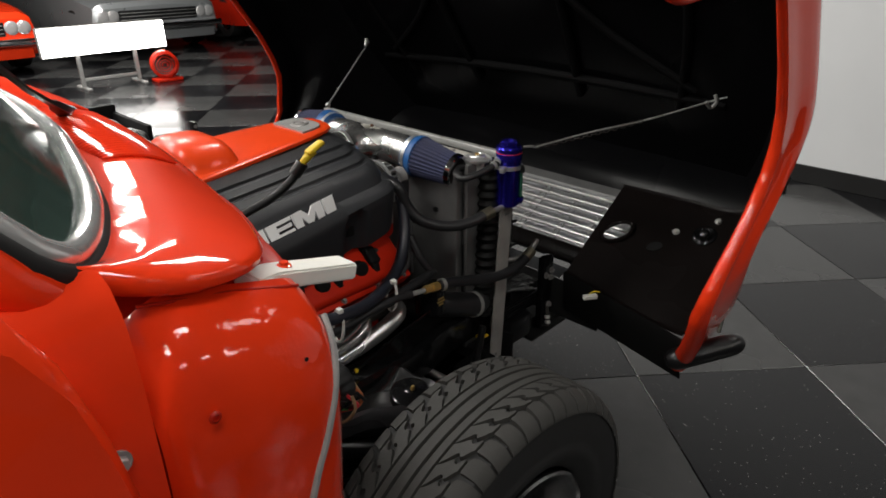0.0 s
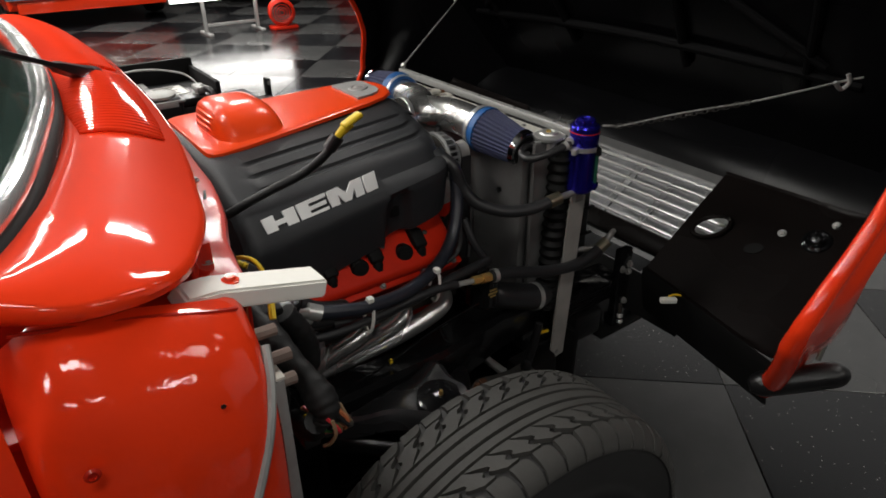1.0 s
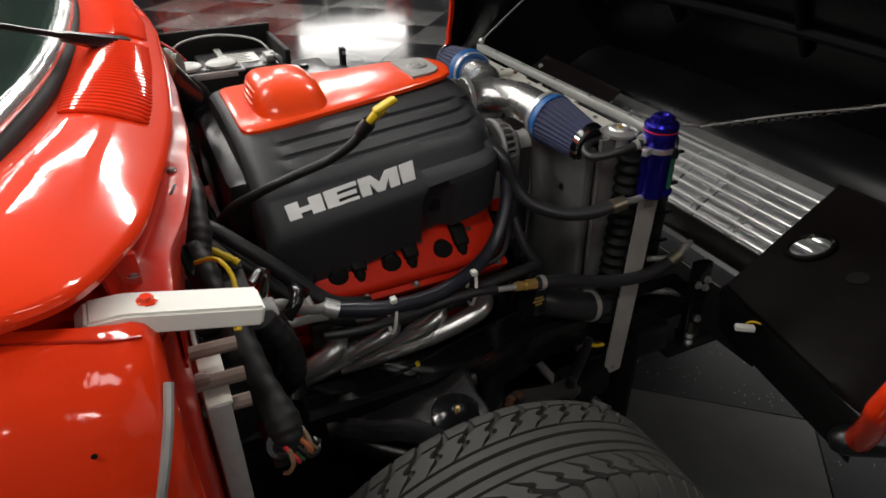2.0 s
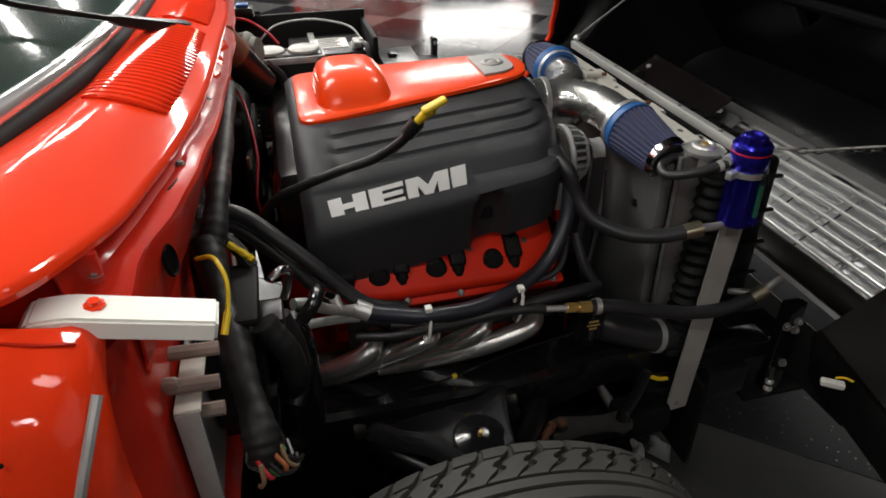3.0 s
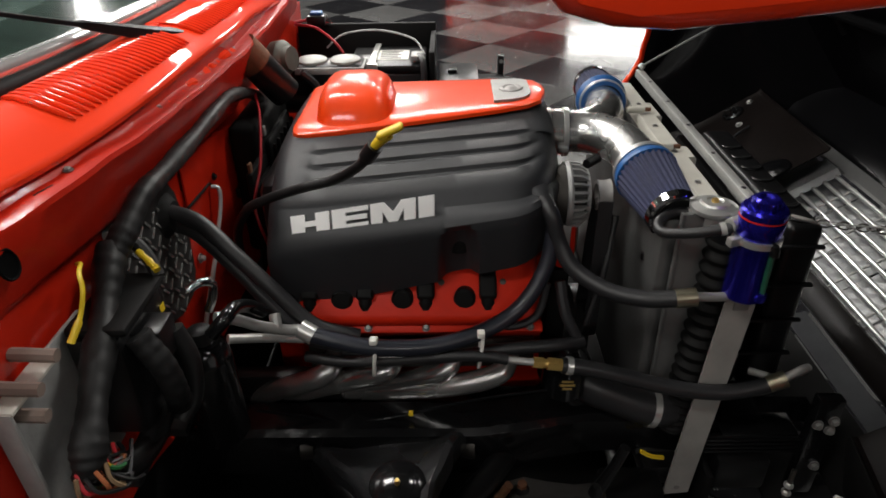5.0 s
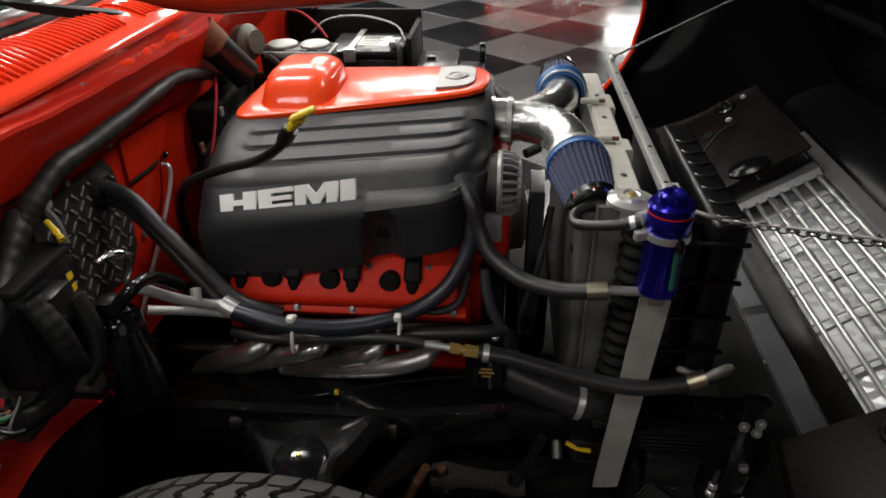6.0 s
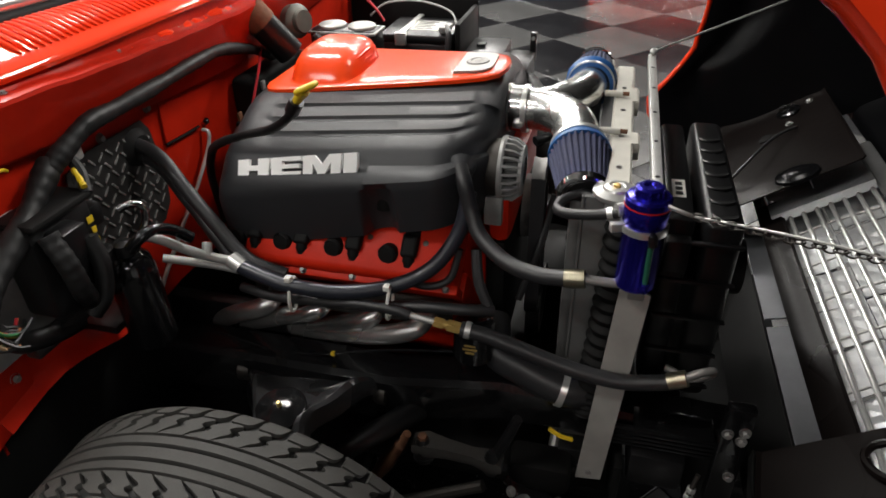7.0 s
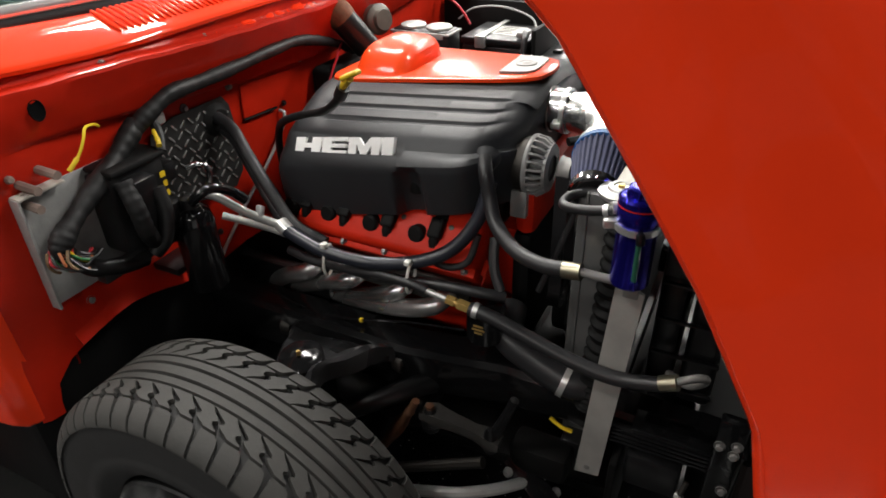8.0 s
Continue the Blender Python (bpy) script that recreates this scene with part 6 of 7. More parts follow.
part("hose", tube_bm([(-0.985, 0.62, 0.705), (-0.98, 0.70, 0.690), (-0.985, 0.80, 0.688), (-0.99, 0.90, 0.700), (-1.0, 0.985, 0.700), (-1.02, 1.03, 0.69)], 0.011, 12), RUBBER, RUN)
part("hose", tube_bm([(-1.03, 0.87, 0.725), (-1.02, 0.91, 0.725), (-1.025, 0.95, 0.745), (-1.04, 0.965, 0.80)], 0.007, 10), RUBBER, RUN)
part("hose", tube_bm([(-1.02, 1.02, 0.70), (-1.035, 1.00, 0.74), (-1.06, 0.99, 0.79)], 0.010, 10), RUBBER, RUN)
part("connector", box_bm((-0.985, 0.83, 0.69), (-0.965, 0.862, 0.705), 0.004), BLACK, RUN)
for p in ((-0.945, 0.680, 0.742), (-0.972, 0.852, 0.732)):
    tie = thing("cable_tie", "white nylon cable tie round the hose bundle", "cable tie", "cable ties")
    loop = [Vector(p) + Vector((0.017 * math.cos(g) - 0.003, 0.004 * math.sin(g), 0.036 * math.sin(g) - 0.020)) for g in [2 * math.pi * k / 16 for k in range(17)]]
    part("band", tube_bm(loop, 0.0032, 6, 2), WHITE, tie)
    part("head", box_bm((-0.006, -0.006, -0.004), (0.008, 0.006, 0.006), 0.002, Matrix.Translation(Vector(p) + Vector((0.004, 0, 0.018)))), WHITE, tie)

# ---- firewall fittings ----
HAR = thing("wiring_harness", "black taped wiring harness along the red firewall", "wiring harness")
part("trunk", tube_bm([(-1.54, 0.385, 0.960), (-1.44, 0.394, 1.004), (-1.30, 0.404, 1.044), (-1.20, 0.404, 1.047), (-1.09, 0.403, 1.043), (-0.98, 0.402, 1.041), (-0.905, 0.400, 1.040), (-0.85, 0.394, 1.018), (-0.82, 0.388, 1.000)], lambda t: 0.0105 + 0.001 * math.sin(t * 37) + 0.0004 * math.sin(t * 143) + 0.006 * t, 14, 16), COND, HAR, "black cloth-taped trunk")
part("branch", tube_bm([(-0.83, 0.382, 1.006), (-0.785, 0.390, 0.980), (-0.735, 0.400, 0.955), (-0.675, 0.412, 0.93), (-0.62, 0.424, 0.905), (-0.597, 0.428, 0.886), (-0.593, 0.427, 0.872)], lambda t: 0.0175 + 0.002 * math.sin(t * 19) + 0.0005 * math.sin(t * 97), 16, 16), COND, HAR, "thick taped branch")
part("branch", tube_bm([(-0.73, 0.44, 0.945), (-0.725, 0.462, 0.90), (-0.73, 0.465, 0.85), (-0.755, 0.45, 0.81)], lambda t: 0.0155 + 0.0006 * math.sin(t * 61), 14, 12), COND, HAR)
part("branch", tube_bm([(-0.78, 0.455, 0.915), (-0.775, 0.468, 0.87), (-0.76, 0.468, 0.825), (-0.74, 0.455, 0.80)], 0.014, 14), COND, HAR)
part("branch", tube_bm([(-0.61, 0.42, 0.86), (-0.64, 0.425, 0.82), (-0.69, 0.425, 0.795), (-0.74, 0.42, 0.78)], 0.016, 12), COND, HAR)
part("branch", tube_bm([(-0.86, 0.382, 1.01), (-0.85, 0.41, 0.985), (-0.83, 0.43, 0.96)], 0.009, 10), COND, HAR)
part("harness_clip", box_bm((-0.895, 0.352, 0.985), (-0.862, 0.385, 1.008), 0.005), ALU_DULL, HAR, "bare metal harness clip")
rng = random.Random(4)
for k in range(22):
    m_ = (WIRE_TAN, WIRE_ORANGE, WIRE_GREEN, BLACK, WIRE_RED, YELLOW, BLACK, BLACK, BLACK)[k % 9]
    a = rng.uniform(0, 2 * math.pi)
    r = rng.uniform(0.004, 0.018)
    p = Vector((-0.592 + r * math.cos(a), 0.428 + r * math.sin(a), 0.885))
    q1 = p + Vector((rng.uniform(-0.01, 0.012), rng.uniform(0, 0.012), -0.018))
    q2 = q1 + Vector((rng.uniform(-0.035, -0.005), rng.uniform(-0.008, 0.016), -0.018))
    q3 = q2 + Vector((rng.uniform(-0.03, -0.01), rng.uniform(-0.02, 0.004), rng.uniform(-0.012, 0.006)))
    part("wire", tube_bm([p, q1, q2, q3], 0.0026, 5, 4), m_, HAR)
part("yellow_wire", tube_bm([(-0.759, 0.380, 1.026), (-0.738, 0.398, 1.039), (-0.716, 0.408, 1.042), (-0.703, 0.414, 1.028), (-0.688, 0.412, 1.006), (-0.668, 0.405, 0.985)], lambda t: 0.0026 if t < 0.85 else 0.0042, 8), YELLOW, HAR, "bright yellow wire")
part("yellow_tape", tube_bm([(-0.845, 0.405, 0.990), (-0.832, 0.425, 0.978), (-0.826, 0.433, 0.973)], lambda t: 0.0045 + 0.0008 * math.sin(t * 20), 8, 5), YELLOW, HAR, "yellow tape wrap")
FB = thing("fuse_box", "black fuse and relay box with yellow markings on firewall", "fuse box")
FM = Matrix.Translation((-0.045, -0.058, -0.032))
part("body", box_bm((-0.785, 0.422, 0.835), (-0.665, 0.485, 0.985), 0.008, FM), BLACK, FB)
part("cover", box_bm((-0.79, 0.422, 0.985), (-0.668, 0.495, 0.998), 0.006, FM), BLACK_MATT, FB, "dusty black cover")
part("relay", box_bm((-0.735, 0.48, 0.925), (-0.69, 0.52, 0.975), 0.004, FM), BLACK, FB, "black relay")
part("relay", box_bm((-0.79, 0.48, 0.86), (-0.75, 0.51, 0.90), 0.004, FM), BLACK, FB)
part("terminal_strip", box_bm((-0.78, 0.47, 0.815), (-0.60, 0.495, 0.838), 0.004, FM), BLACK, FB)
for k in range(6):
    part("marking_bar", box_bm((-0.781, 0.4858, 0.85 + 0.019 * k), (-0.772 + 0.003 * (k % 2), 0.4866, 0.861 + 0.019 * k), 0, FM), YELLOW, FB, "yellow printed marking", smooth=False)
MP = thing("mounting_plate", "bare aluminium mounting plate bolted onto the red firewall", "mounting plate")
part("plate", box_bm((-0.76, 0.357, 0.752), (-0.586, 0.362, 0.962), 0.002), ALU_DULL, MP)
part("lip", box_bm((-0.590, 0.357, 0.752), (-0.585, 0.380, 0.962), 0.0015), ALU_DULL, MP)
part("upper_lip", box_bm((-0.67, 0.357, 0.960), (-0.587, 0.382, 0.965), 0.0015), CREAM, MP)
for x, z in ((-0.612, 0.975), (-0.650, 0.986), (-0.606, 0.945)):
    part("long_bolt", tube_bm([(x, 0.352, z), (x, 0.40, z - 0.002)], 0.0075, 8, 1), RUSTY_GREY, MP, "stained steel bolt")
part("bushing", revolve_bm([(0, 0.007), (0.01, 0.0065), (0.014, 0.004), (0.014, 0)], (-0.600, 0.355, 0.99), (0.3, 1, 0.2), 8), RUSTY_GREY, MP)
TP = thing("tread_plate", "dark diamond tread plate riveted onto the firewall", "tread plate")
outl = [(-0.872, 0.962), (-0.93, 0.978), (-1.068, 0.978), (-1.084, 0.955), (-1.096, 0.86), (-1.088, 0.80), (-1.06, 0.772), (-1.01, 0.768), (-0.90, 0.80), (-0.84, 0.84)]
# Dark sheet and bright bars carry the glints in their colours.
part("sheet", prism(bmesh.new(), [(x, 0.3545, z) for x, z in outl], (0, 0.003, 0)), TREAD_BASE, TP, "plate darkened between the brightened bars", smooth=False)


def inside(x, z):
    c = False
    for (xa, za), (xb, zb) in zip(outl, outl[1:] + outl[:1]):
        if (za > z) != (zb > z) and x < (xb - xa) * (z - za) / (zb - za) + xa:
            c = not c
    return c


for i in range(13):
    for j in range(11):
        x, z = -1.092 + 0.022 * i + (0.011 if j % 2 else 0), 0.778 + 0.020 * j
        if inside(x, z) and inside(x + 0.010, z + 0.007) and inside(x - 0.010, z - 0.007):
            part("tread_bar", box_bm((-0.0095, 0, -0.0022), (0.0095, 0.0032, 0.0022), 0.0014, pose(x, 0.357, z, 0, 40 if (i + j) % 2 else -50, 0), 2), DIAMOND, TP)
ACU = thing("accumulator", "gloss black air conditioning accumulator canister by the firewall", "canister")
part("canister", revolve_bm([(0, 0), (0, 0.034), (0.006, 0.039), (0.15, 0.039), (0.172, 0.034), (0.184, 0.022), (0.188, 0.0)], (-0.842, 0.455, 0.665), (0.02, 0, 1), 32), BLACK_GLOSS, ACU)
part("fitting", revolve_bm([(0, 0.016), (0.02, 0.016), (0.024, 0.01), (0.024, 0)], (-0.835, 0.46, 0.85), (0, 0, 1), 16), BLACK, ACU)
part("loop_tube", tube_bm([(-0.825, 0.48, 0.868), (-0.835, 0.50, 0.888), (-0.862, 0.505, 0.886), (-0.895, 0.51, 0.865), (-0.915, 0.525, 0.84)], 0.010, 12), BLACK_GLOSS, ACU, "gloss black looped tube")
part("bent_tube", tube_bm([(-0.862, 0.445, 0.915), (-0.875, 0.460, 0.920), (-0.889, 0.470, 0.908), (-0.890, 0.466, 0.885), (-0.884, 0.458, 0.865)], 0.0065, 12), CHROME_DARK, ACU, "bare metal bent tube")
part("fitting_block", box_bm((-0.87, 0.355, 0.885), (-0.84, 0.41, 0.925), 0.008), BLACK, ACU)
part("strap", box_bm((-0.882, 0.352, 0.70), (-0.80, 0.42, 0.715), 0.003), BLACK, ACU)
FPL = thing("brake_pipe", "thin bare metal pipe running down the firewall", "pipe")
part("pipe", tube_bm([(-1.245, 0.353, 0.888), (-1.246, 0.366, 0.882), (-1.228, 0.368, 0.850), (-1.150, 0.368, 0.782), (-1.085, 0.370, 0.742), (-0.985, 0.370, 0.665), (-0.95, 0.37, 0.63)], 0.0042, 8), ALU, FPL)
for x, z in ((-1.262, 0.90), (-0.985, 0.69)):
    bolt(FPL, (x, 0.354, z), (0, 1, 0), 0.005, 0.006, BLACK)
RW = thing("engine_ground_wire", "thin dark red wire hanging behind the engine", "wire")
part("wire", tube_bm([(-1.46, 0.40, 1.0), (-1.40, 0.42, 0.97), (-1.32, 0.43, 0.90), (-1.27, 0.42, 0.83), (-1.25, 0.44, 0.75)], 0.003, 6), WIRE_RED, RW)
BH = thing("bell_housing", "dark ribbed casting behind the engine by the firewall", "casting")
for k in range(6):
    part("cast_rib", box_bm((-1.47 + 0.012 * k, 0.405 + 0.008 * k, 0.62), (-1.29, 0.420 + 0.008 * k, 0.890 - 0.03 * k), 0.006), BLACK_MATT, BH)

HTR = thing("heater_case", "matt black ribbed plastic heater case on the firewall", "heater case")
HC = part("case", box_bm((-1.635, 0.353, 0.66), (-1.378, 0.418, 0.955), 0.016, None, 3), BLACK_MATT, HTR)
part("case_lid", box_bm((-1.60, 0.416, 0.70), (-1.405, 0.432, 0.915), 0.012, None, 3), BLACK_MATT, HTR)
for k in range(6):
    part("case_rib", box_bm((-1.590 + 0.033 * k, 0.430, 0.715), (-1.584 + 0.033 * k, 0.439, 0.900), 0.002), BLACK, HTR)
part("case_flange", box_bm((-1.645, 0.352, 0.80), (-1.368, 0.362, 0.822), 0.003), BLACK, HTR)
part("clip", box_bm((-1.415, 0.418, 0.925), (-1.400, 0.424, 0.945), 0.002), ALU_DULL, HTR, "bare metal clip")
part("drain_stub", tube_bm([(-1.395, 0.40, 0.80), (-1.372, 0.415, 0.79), (-1.360, 0.425, 0.765)], 0.010, 10, 4), BLACK, HTR)
part("foam_patch", box_bm((-1.312, 0.410, 0.882), (-1.296, 0.416, 0.908), 0.002), RUST, BH, "brown foam patch")

# ---- far side of the bay: brake cylinder, motor, battery, box ----
MC = thing("master_cylinder", "black brake master cylinder with two silver reservoir caps", "master cylinder")
part("reservoir", box_bm((-1.745, 0.425, 0.925), (-1.665, 0.60, 0.995), 0.012, None, 3), BLACK, MC)
part("bail", box_bm((-1.748, 0.422, 0.984), (-1.662, 0.603, 0.990), 0.002), ALU_DULL, MC)
for y in (0.475, 0.555):
    part("cap", revolve_bm([(0, 0.036), (0.006, 0.036), (0.009, 0.032), (0.012, 0.016), (0.013, 0)], (-1.705, y, 0.994), (0, 0, 1), 28), LID_GREY, MC, "silver reservoir cap")
part("clip", box_bm((-1.665, 0.44, 0.975), (-1.661, 0.585, 0.986), 0.001), ALU_DULL, MC, "bare metal bail")
part("cylinder", tube_bm([(-1.70, 0.352, 0.90), (-1.70, 0.62, 0.90)], 0.03, 16, 1), BLACK, MC)
WM = thing("wiper_motor", "grey wiper motor below the cowl", "motor")
part("body", revolve_bm([(0, 0), (0, 0.030), (0.008, 0.038), (0.03, 0.040), (0.036, 0.036), (0.040, 0.028), (0.052, 0.026), (0.054, 0)], (-1.60, 0.41, 1.03), (0.35, 0.9, 0.1), 28), OLD_ZINC, WM)
part("hose", tube_bm([(-1.60, 0.47, 1.0), (-1.61, 0.50, 0.96), (-1.60, 0.50, 0.90)], 0.009, 8), RUBBER, WM)
HB = thing("heater_canister", "black canister with rusty brown top under the cowl", "canister")
part("body", tube_bm([(-1.462, 0.412, 1.058), (-1.495, 0.455, 0.985)], 0.034, 20, 1), BLACK, HB)
part("top", tube_bm([(-1.445, 0.39, 1.095), (-1.462, 0.412, 1.058)], 0.036, 20, 1), RUST, HB, "rusty brown top")
BAT = thing("battery", "black car battery with white label in a black tray", "battery")
part("case", box_bm((-2.10, 0.53, 0.72), (-1.90, 0.735, 0.905), 0.008), BLACK, BAT)
part("lid", box_bm((-2.103, 0.527, 0.905), (-1.897, 0.738, 0.928), 0.006), BLACK, BAT)
part("label", box_bm((-2.055, 0.60, 0.9282), (-1.955, 0.69, 0.9292)), WHITE, BAT, "white printed label", smooth=False)
for k in range(5):
    part("print_bar", box_bm((-2.045 + 0.018 * k, 0.61, 0.9293), (-2.036 + 0.018 * k, 0.67 - 0.01 * (k % 2), 0.9298)), BLACK, BAT, smooth=False)
part("strap", box_bm((-2.115, 0.585, 0.929), (-1.885, 0.603, 0.935), 0.002), CHROME_SOFT, BAT, "bare metal hold-down strap")
part("strap_end", box_bm((-1.905, 0.578, 0.900), (-1.885, 0.61, 0.936), 0.003), CHROME_SOFT, BAT)
part("terminal", revolve_bm([(0, 0.014), (0.018, 0.012), (0.02, 0)], (-1.94, 0.715, 0.928), (0, 0, 1), 14), ALU, BAT)
part("cable_clamp", box_bm((-1.965, 0.70, 0.934), (-1.91, 0.73, 0.95), 0.004), ALU_DULL, BAT)
part("cable", tube_bm([(-1.93, 0.72, 0.945), (-1.89, 0.735, 0.935), (-1.875, 0.735, 0.87), (-1.87, 0.73, 0.78)], 0.009, 10), RUBBER, BAT)
part("clear_hose", tube_bm([(-2.05, 0.45, 0.94), (-2.06, 0.50, 0.975), (-2.06, 0.60, 0.985), (-2.04, 0.70, 0.965), (-2.0, 0.735, 0.93)], 0.003, 8), ALU_DULL, BAT, "grey plastic hose")
part("red_cable", tube_bm([(-2.08, 0.36, 1.0), (-2.06, 0.42, 0.995), (-2.04, 0.47, 0.965), (-2.03, 0.50, 0.93)], 0.0038, 8), WIRE_RED, BAT, "red battery cable")
TRAY = thing("battery_tray", "black sheet metal battery tray on the far inner panel", "tray")
part("base", box_bm((-2.16, 0.24, 0.70), (-1.88, 0.765, 0.718), 0.004), BLACK, TRAY)
part("far_wall", box_bm((-2.165, 0.24, 0.70), (-2.15, 0.765, 0.985), 0.004), BLACK_MATT, TRAY)
part("front_wall", box_bm((-2.15, 0.75, 0.70), (-1.90, 0.765, 0.962), 0.004), BLACK_MATT, TRAY)
part("leg", box_bm((-2.02, 0.45, 0.0), (-1.96, 0.55, 0.70), 0.004), BLACK, TRAY)
part("bracket", box_bm((-1.99, 0.46, 0.44), (-1.72, 0.52, 0.48), 0.004), BLACK, TRAY)
SOL = thing("starter_relay", "small relay with blue top and red wires on tray", "relay")
part("body", box_bm((-2.165, 0.385, 0.985), (-2.115, 0.44, 1.015), 0.006), BLACK, SOL)
part("top", box_bm((-2.155, 0.395, 1.015), (-2.125, 0.43, 1.024), 0.003), BLUE_RUBBER, SOL, "blue top")
part("terminal", revolve_bm([(0, 0.007), (0.016, 0.006), (0.016, 0)], (-2.11, 0.445, 1.0), (0, 1, 0), 10), CHROME, SOL)
part("wire", tube_bm([(-2.14, 0.385, 1.0), (-2.10, 0.33, 0.995), (-2.02, 0.27, 0.98)], 0.005, 8), WIRE_RED, SOL)
BX2 = thing("relay_bracket", "black plastic box with upright steel tab beside battery", "bracket")
part("lid", box_bm((-2.06, 0.775, 0.866), (-1.84, 0.885, 0.888), 0.005), BLACK, BX2)
part("side", box_bm((-2.06, 0.775, 0.74), (-1.845, 0.885, 0.866), 0.005), BLACK, BX2)
part("ledge", box_bm((-2.04, 0.885, 0.80), (-1.86, 0.96, 0.862), 0.004), BLACK, BX2)
part("latch", box_bm((-1.985, 0.80, 0.888), (-1.955, 0.825, 0.898), 0.003), BLACK, BX2)
part("tab", box_bm((-2.05, 0.945, 0.83), (-2.025, 0.962, 0.915), 0.003), BLACK, BX2)
part("tab_hole", revolve_bm([(0, 0), (0, 0.006), (0.001, 0.006), (0.001, 0)], (-2.0245, 0.954, 0.90), (1, 0, 0), 12), ALU_DULL, BX2)
part("support", box_bm((-1.98, 0.80, 0.44), (-1.94, 0.86, 0.74), 0.004), BLACK, BX2)
part("support_foot", box_bm((-1.98, 0.80, 0.44), (-1.74, 0.86, 0.47), 0.004), BLACK, BX2)
FW = thing("far_harness", "dark bundle of wires and clips beside the engine cover", "wiring harness")
part("bundle", tube_bm([(-1.72, 0.72, 0.86), (-1.70, 0.86, 0.88), (-1.66, 0.98, 0.90), (-1.56, 1.03, 0.90)], 0.02, 12), COND, FW)
part("clip_block", box_bm((-1.69, 0.93, 0.89), (-1.63, 0.99, 0.935), 0.006), BLACK, FW)
part("hose", tube_bm([(-1.70, 0.70, 0.80), (-1.66, 0.95, 0.84), (-1.62, 1.12, 0.86)], 0.02, 12), RUBBER, FW)
part("lower_hose", tube_bm([(-1.13, 1.06, 0.64), (-1.16, 1.09, 0.74), (-1.20, 1.11, 0.84)], 0.007, 8), RUBBER, FW)

# ---- across the showroom ----
SIGN = thing("light_panel", "long white lit panel on a grey metal stand", "light panel")
part("lit_face", box_bm((-7.905, 2.19, 0.37), (-7.89, 3.53, 0.66), 0.004), GLOW, SIGN, "glowing white face", smooth=False)
part("case", box_bm((-7.96, 2.18, 0.36), (-7.906, 3.54, 0.67), 0.01), ALU_DULL, SIGN)
for y in (2.54, 3.16):
    part("leg", box_bm((-7.95, y - 0.02, 0.0), (-7.91, y + 0.02, 0.36), 0.004), ALU_DULL, SIGN)
    part("foot", box_bm((-8.1, y - 0.025, 0.0), (-7.75, y + 0.025, 0.025), 0.004), ALU_DULL, SIGN)
part("crosspiece", box_bm((-7.945, 2.56, 0.08), (-7.915, 3.14, 0.115), 0.004), ALU_DULL, SIGN)
BLOW = thing("floor_fan", "round red floor fan standing on the tiles", "fan")
part("drum", revolve_bm([(-0.08, 0.13), (-0.06, 0.155), (0.06, 0.155), (0.08, 0.13)], (-7.75, 3.40, 0.19), (1, -0.3, 0), 28), RED_DULL, BLOW)
for r in (0.03, 0.06, 0.09, 0.12):
    part("guard_ring", revolve_bm([(0.08, r - 0.006), (0.086, r), (0.08, r + 0.006)], (-7.75, 3.40, 0.19), (1, -0.3, 0), 24), RED_DULL, BLOW)
part("foot", box_bm((-7.85, 3.26, 0.0), (-7.65, 3.56, 0.04), 0.01), RED_DULL, BLOW)


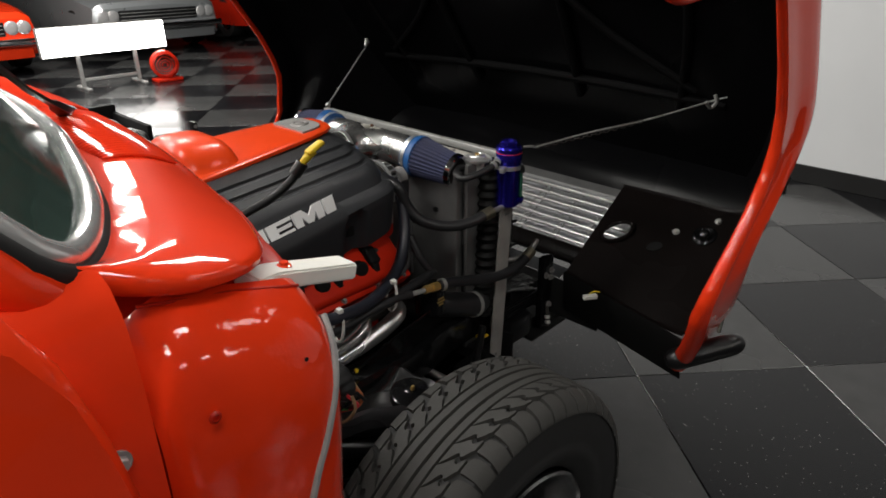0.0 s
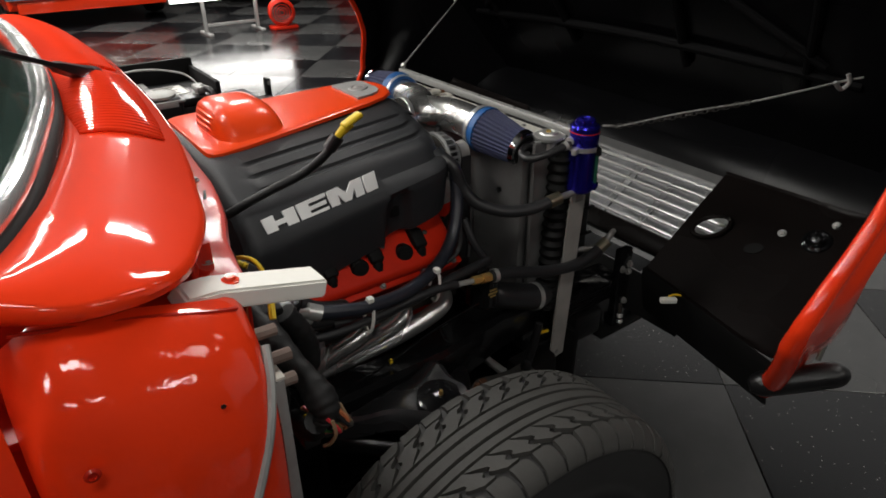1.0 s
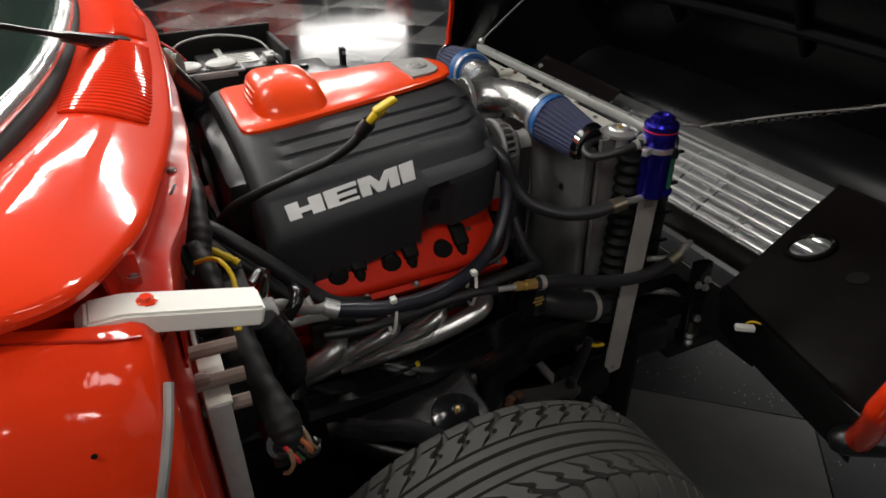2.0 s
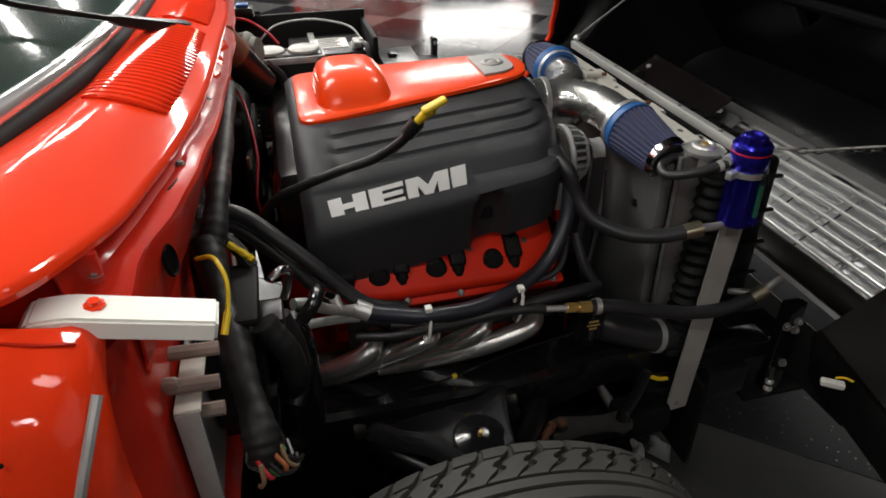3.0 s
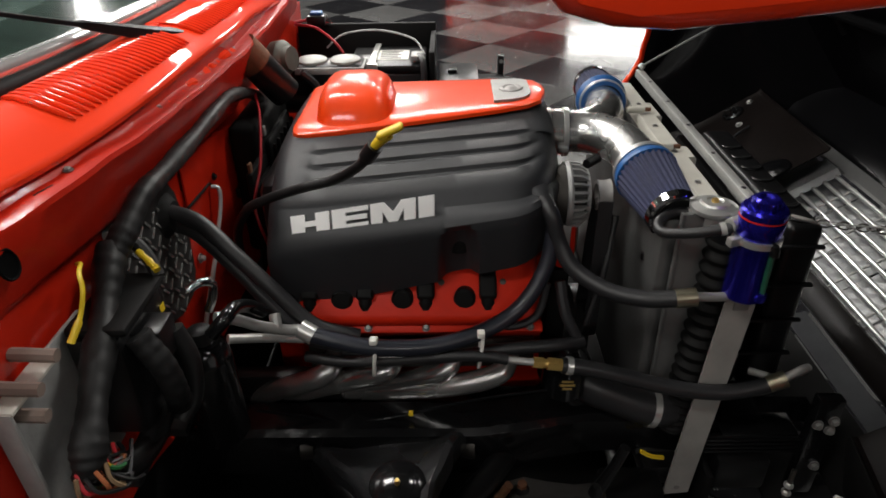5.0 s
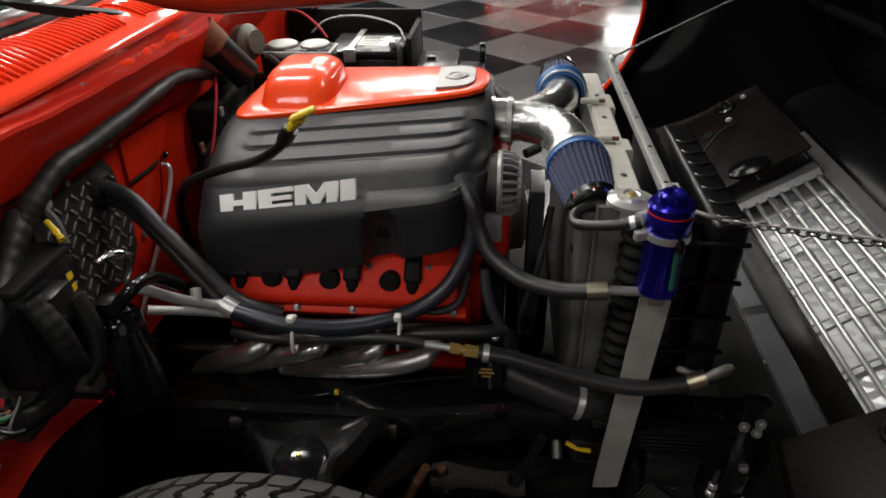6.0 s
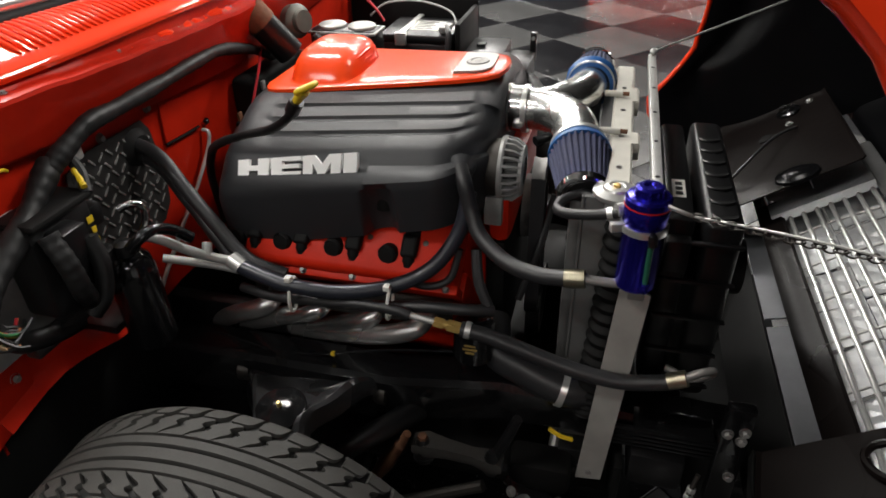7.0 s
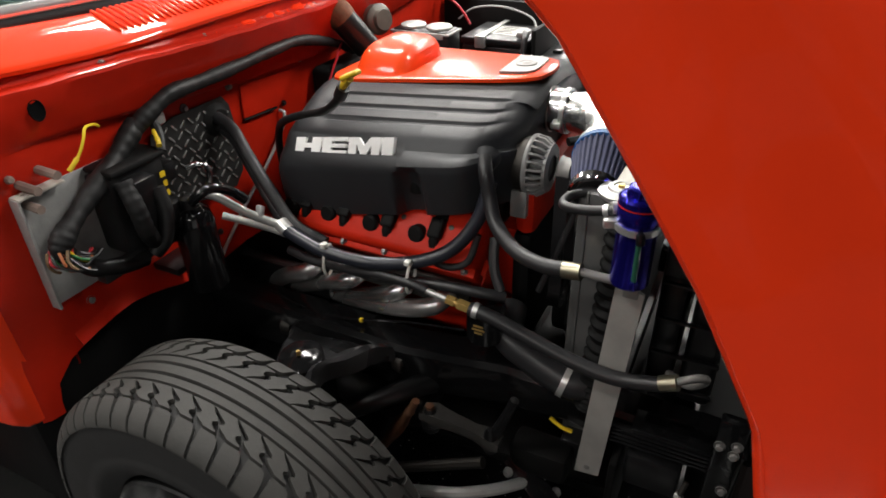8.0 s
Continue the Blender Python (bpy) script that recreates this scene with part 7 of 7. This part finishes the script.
def parked_car(xf, y0, y1, paint, label, hz=0.80):
    """A parked car that faces the bay: its front at xf, between y0 and y1."""
    th = thing("parked_car", label, "car", "parked cars")
    w = (y1 - y0) / 2
    ym = (y0 + y1) / 2
    secs = []
    for x, zl, zh, k in ((0.0, 0.30, 0.66, 0.93), (-0.06, 0.24, 0.73, 0.98), (-0.5, 0.22, hz, 1.0), (-1.5, 0.22, hz + 0.06, 1.0), (-3.4, 0.22, hz + 0.08, 1.0), (-4.4, 0.28, hz, 0.95)):
        secs.append([(xf + x, ym - w * k, zl), (xf + x, ym - w * k * 1.01, (zl + zh) / 2), (xf + x, ym - w * k * 0.97, zh - 0.06), (xf + x, ym - w * k * 0.86, zh), (xf + x, ym, zh + 0.025), (xf + x, ym + w * k * 0.86, zh), (xf + x, ym + w * k * 0.97, zh - 0.06), (xf + x, ym + w * k * 1.01, (zl + zh) / 2), (xf + x, ym + w * k, zl)])
    part("body", loft(bmesh.new(), secs, closed=True, cap=True), paint, th)
    secs = [[(xf + x, ym - w * k, z), (xf + x, ym, z + 0.02), (xf + x, ym + w * k, z)] for x, z, k in ((-1.4, hz + 0.06, 0.82), (-2.0, 1.32, 0.66), (-3.0, 1.34, 0.66), (-3.7, hz + 0.08, 0.8))]
    part("cabin", loft(bmesh.new(), secs), CAR_GLASS, th, "dark glass cabin")
    part("grille", box_bm((xf - 0.04, ym - w * 0.62, 0.47), (xf + 0.012, ym + w * 0.62, 0.63), 0.01), BLACK, th)
    for k in range(3):
        part("grille_bar", box_bm((xf + 0.01, ym - w * 0.6, 0.50 + 0.045 * k), (xf + 0.02, ym + w * 0.6, 0.508 + 0.045 * k), 0.003), CHROME_SOFT, th)
    for sg in (1, -1):
        for off in (0.70, 0.84):
            part("headlamp", revolve_bm([(0, 0.075), (0.02, 0.08), (0.03, 0.07), (0.036, 0.04), (0.038, 0)], (xf - 0.01, ym + sg * w * off, 0.56), (1, 0, 0), 24), LENS, th, "round glass headlamp")
        part("wheel", revolve_bm([(-0.1, 0.18), (-0.1, 0.30), (0.0, 0.32), (0.1, 0.30), (0.1, 0.2), (0.06, 0.17), (0.04, 0.05), (0.04, 0)], (xf - 0.75, ym + sg * (w - 0.10), 0.32), (0, sg, 0), 32), TYRE_SIDE, th, "black tyre")
        part("hub", revolve_bm([(0.09, 0.19), (0.105, 0.17), (0.07, 0.14), (0.09, 0.05), (0.09, 0)], (xf - 0.75, ym + sg * (w - 0.10), 0.32), (0, sg, 0), 24), CHROME, th, "chrome wheel")
    part("bumper", box_bm((xf - 0.02, y0 - 0.01, 0.36), (xf + 0.10, y1 + 0.01, 0.44), 0.03, None, 3), CHROME, th, "chrome bumper")
    part("lower_valance", box_bm((xf - 0.03, y0 + 0.1, 0.20), (xf + 0.02, y1 - 0.1, 0.34), 0.02), paint, th)
    return th


parked_car(-9.35, 0.75, 2.62, RED, "orange-red classic coupe with round headlamps parked on the tiles")
parked_car(-9.85, 3.45, 5.30, SILVER_PAINT, "silver classic car with chrome bumper and dark grille")
parked_car(-10.1, 5.95, 7.75, RED_DULL, "dark red classic car parked behind the showroom floor")

# ---- floor tiles ----
TS, TURNED = 0.648, radians(48.5)
OX, OY = -0.411, 2.396


def tile_mesh(name, m_):
    bm = bmesh.new()
    h = TS / 2 - 0.0012
    top = [bm.verts.new((sx * (h - 0.002), sy * (h - 0.002), 0.0)) for sx, sy in ((-1, -1), (1, -1), (1, 1), (-1, 1))]
    low = [bm.verts.new((sx * h, sy * h, -0.002)) for sx, sy in ((-1, -1), (1, -1), (1, 1), (-1, 1))]
    bot = [bm.verts.new((sx * h, sy * h, -0.010)) for sx, sy in ((-1, -1), (1, -1), (1, 1), (-1, 1))]
    bm.faces.new(top)
    for a, b in ((top, low), (low, bot)):
        for k in range(4):
            bm.faces.new((a[k], b[k], b[(k + 1) % 4], a[(k + 1) % 4]))
    bmesh.ops.recalc_face_normals(bm, faces=bm.faces)
    me = bpy.data.meshes.new(name)
    bm.to_mesh(me)
    bm.free()
    me.materials.append(m_)
    return me


T_D, T_L = tile_mesh("tile_dark", TILE_DARK), tile_mesh("tile_light", TILE_LIGHT)
tc_, ts_ = math.cos(TURNED), math.sin(TURNED)
rest_v, rest_f, rest_m = [], [], []
for iu in range(-36, 24):
    for iv in range(-24, 40):
        u, v = iu + 0.5, iv + 0.5
        x, y = OX + TS * (tc_ * u - ts_ * v), OY + TS * (ts_ * u + tc_ * v)
        if not (X0 + 0.4 < x < X1 - 0.4 and Y0 + 0.4 < y < Y2 - 0.4):
            continue
        if x > -4.0 and y > Y1 - 0.3:
            if y > Y1 + 0.45:
                continue
        dark = (iu + iv) % 2 == 0
        if -9.6 < x < 0.9 and 0.0 < y < 4.9:
            o = new("tile", T_D if dark else T_L)
            o.matrix_world = pose(x, y, 0, 0, 0, 48.5)
            o.parent = FLOOR
        else:
            k = len(rest_v)
            h = TS / 2 - 0.001
            ring = [(x + h * (a * tc_ - b * ts_), y + h * (a * ts_ + b * tc_)) for a, b in ((-1, -1), (1, -1), (1, 1), (-1, 1))]
            rest_v += [(*p, 0) for p in ring] + [(*p, -0.01) for p in ring]
            rest_f += [(k, k + 1, k + 2, k + 3)] + [(k + a, k + 4 + a, k + 4 + (a + 1) % 4, k + (a + 1) % 4) for a in range(4)]
            rest_m += [0 if dark else 1] * 5
me = bpy.data.meshes.new("floor_tiles")
me.from_pydata(rest_v, [], rest_f)
me.materials.append(TILE_DARK)
me.materials.append(TILE_LIGHT)
me.polygons.foreach_set("material_index", rest_m)
o = new("floor_tiles", me)
o.parent = FLOOR
tagged(o, kind="stuff")
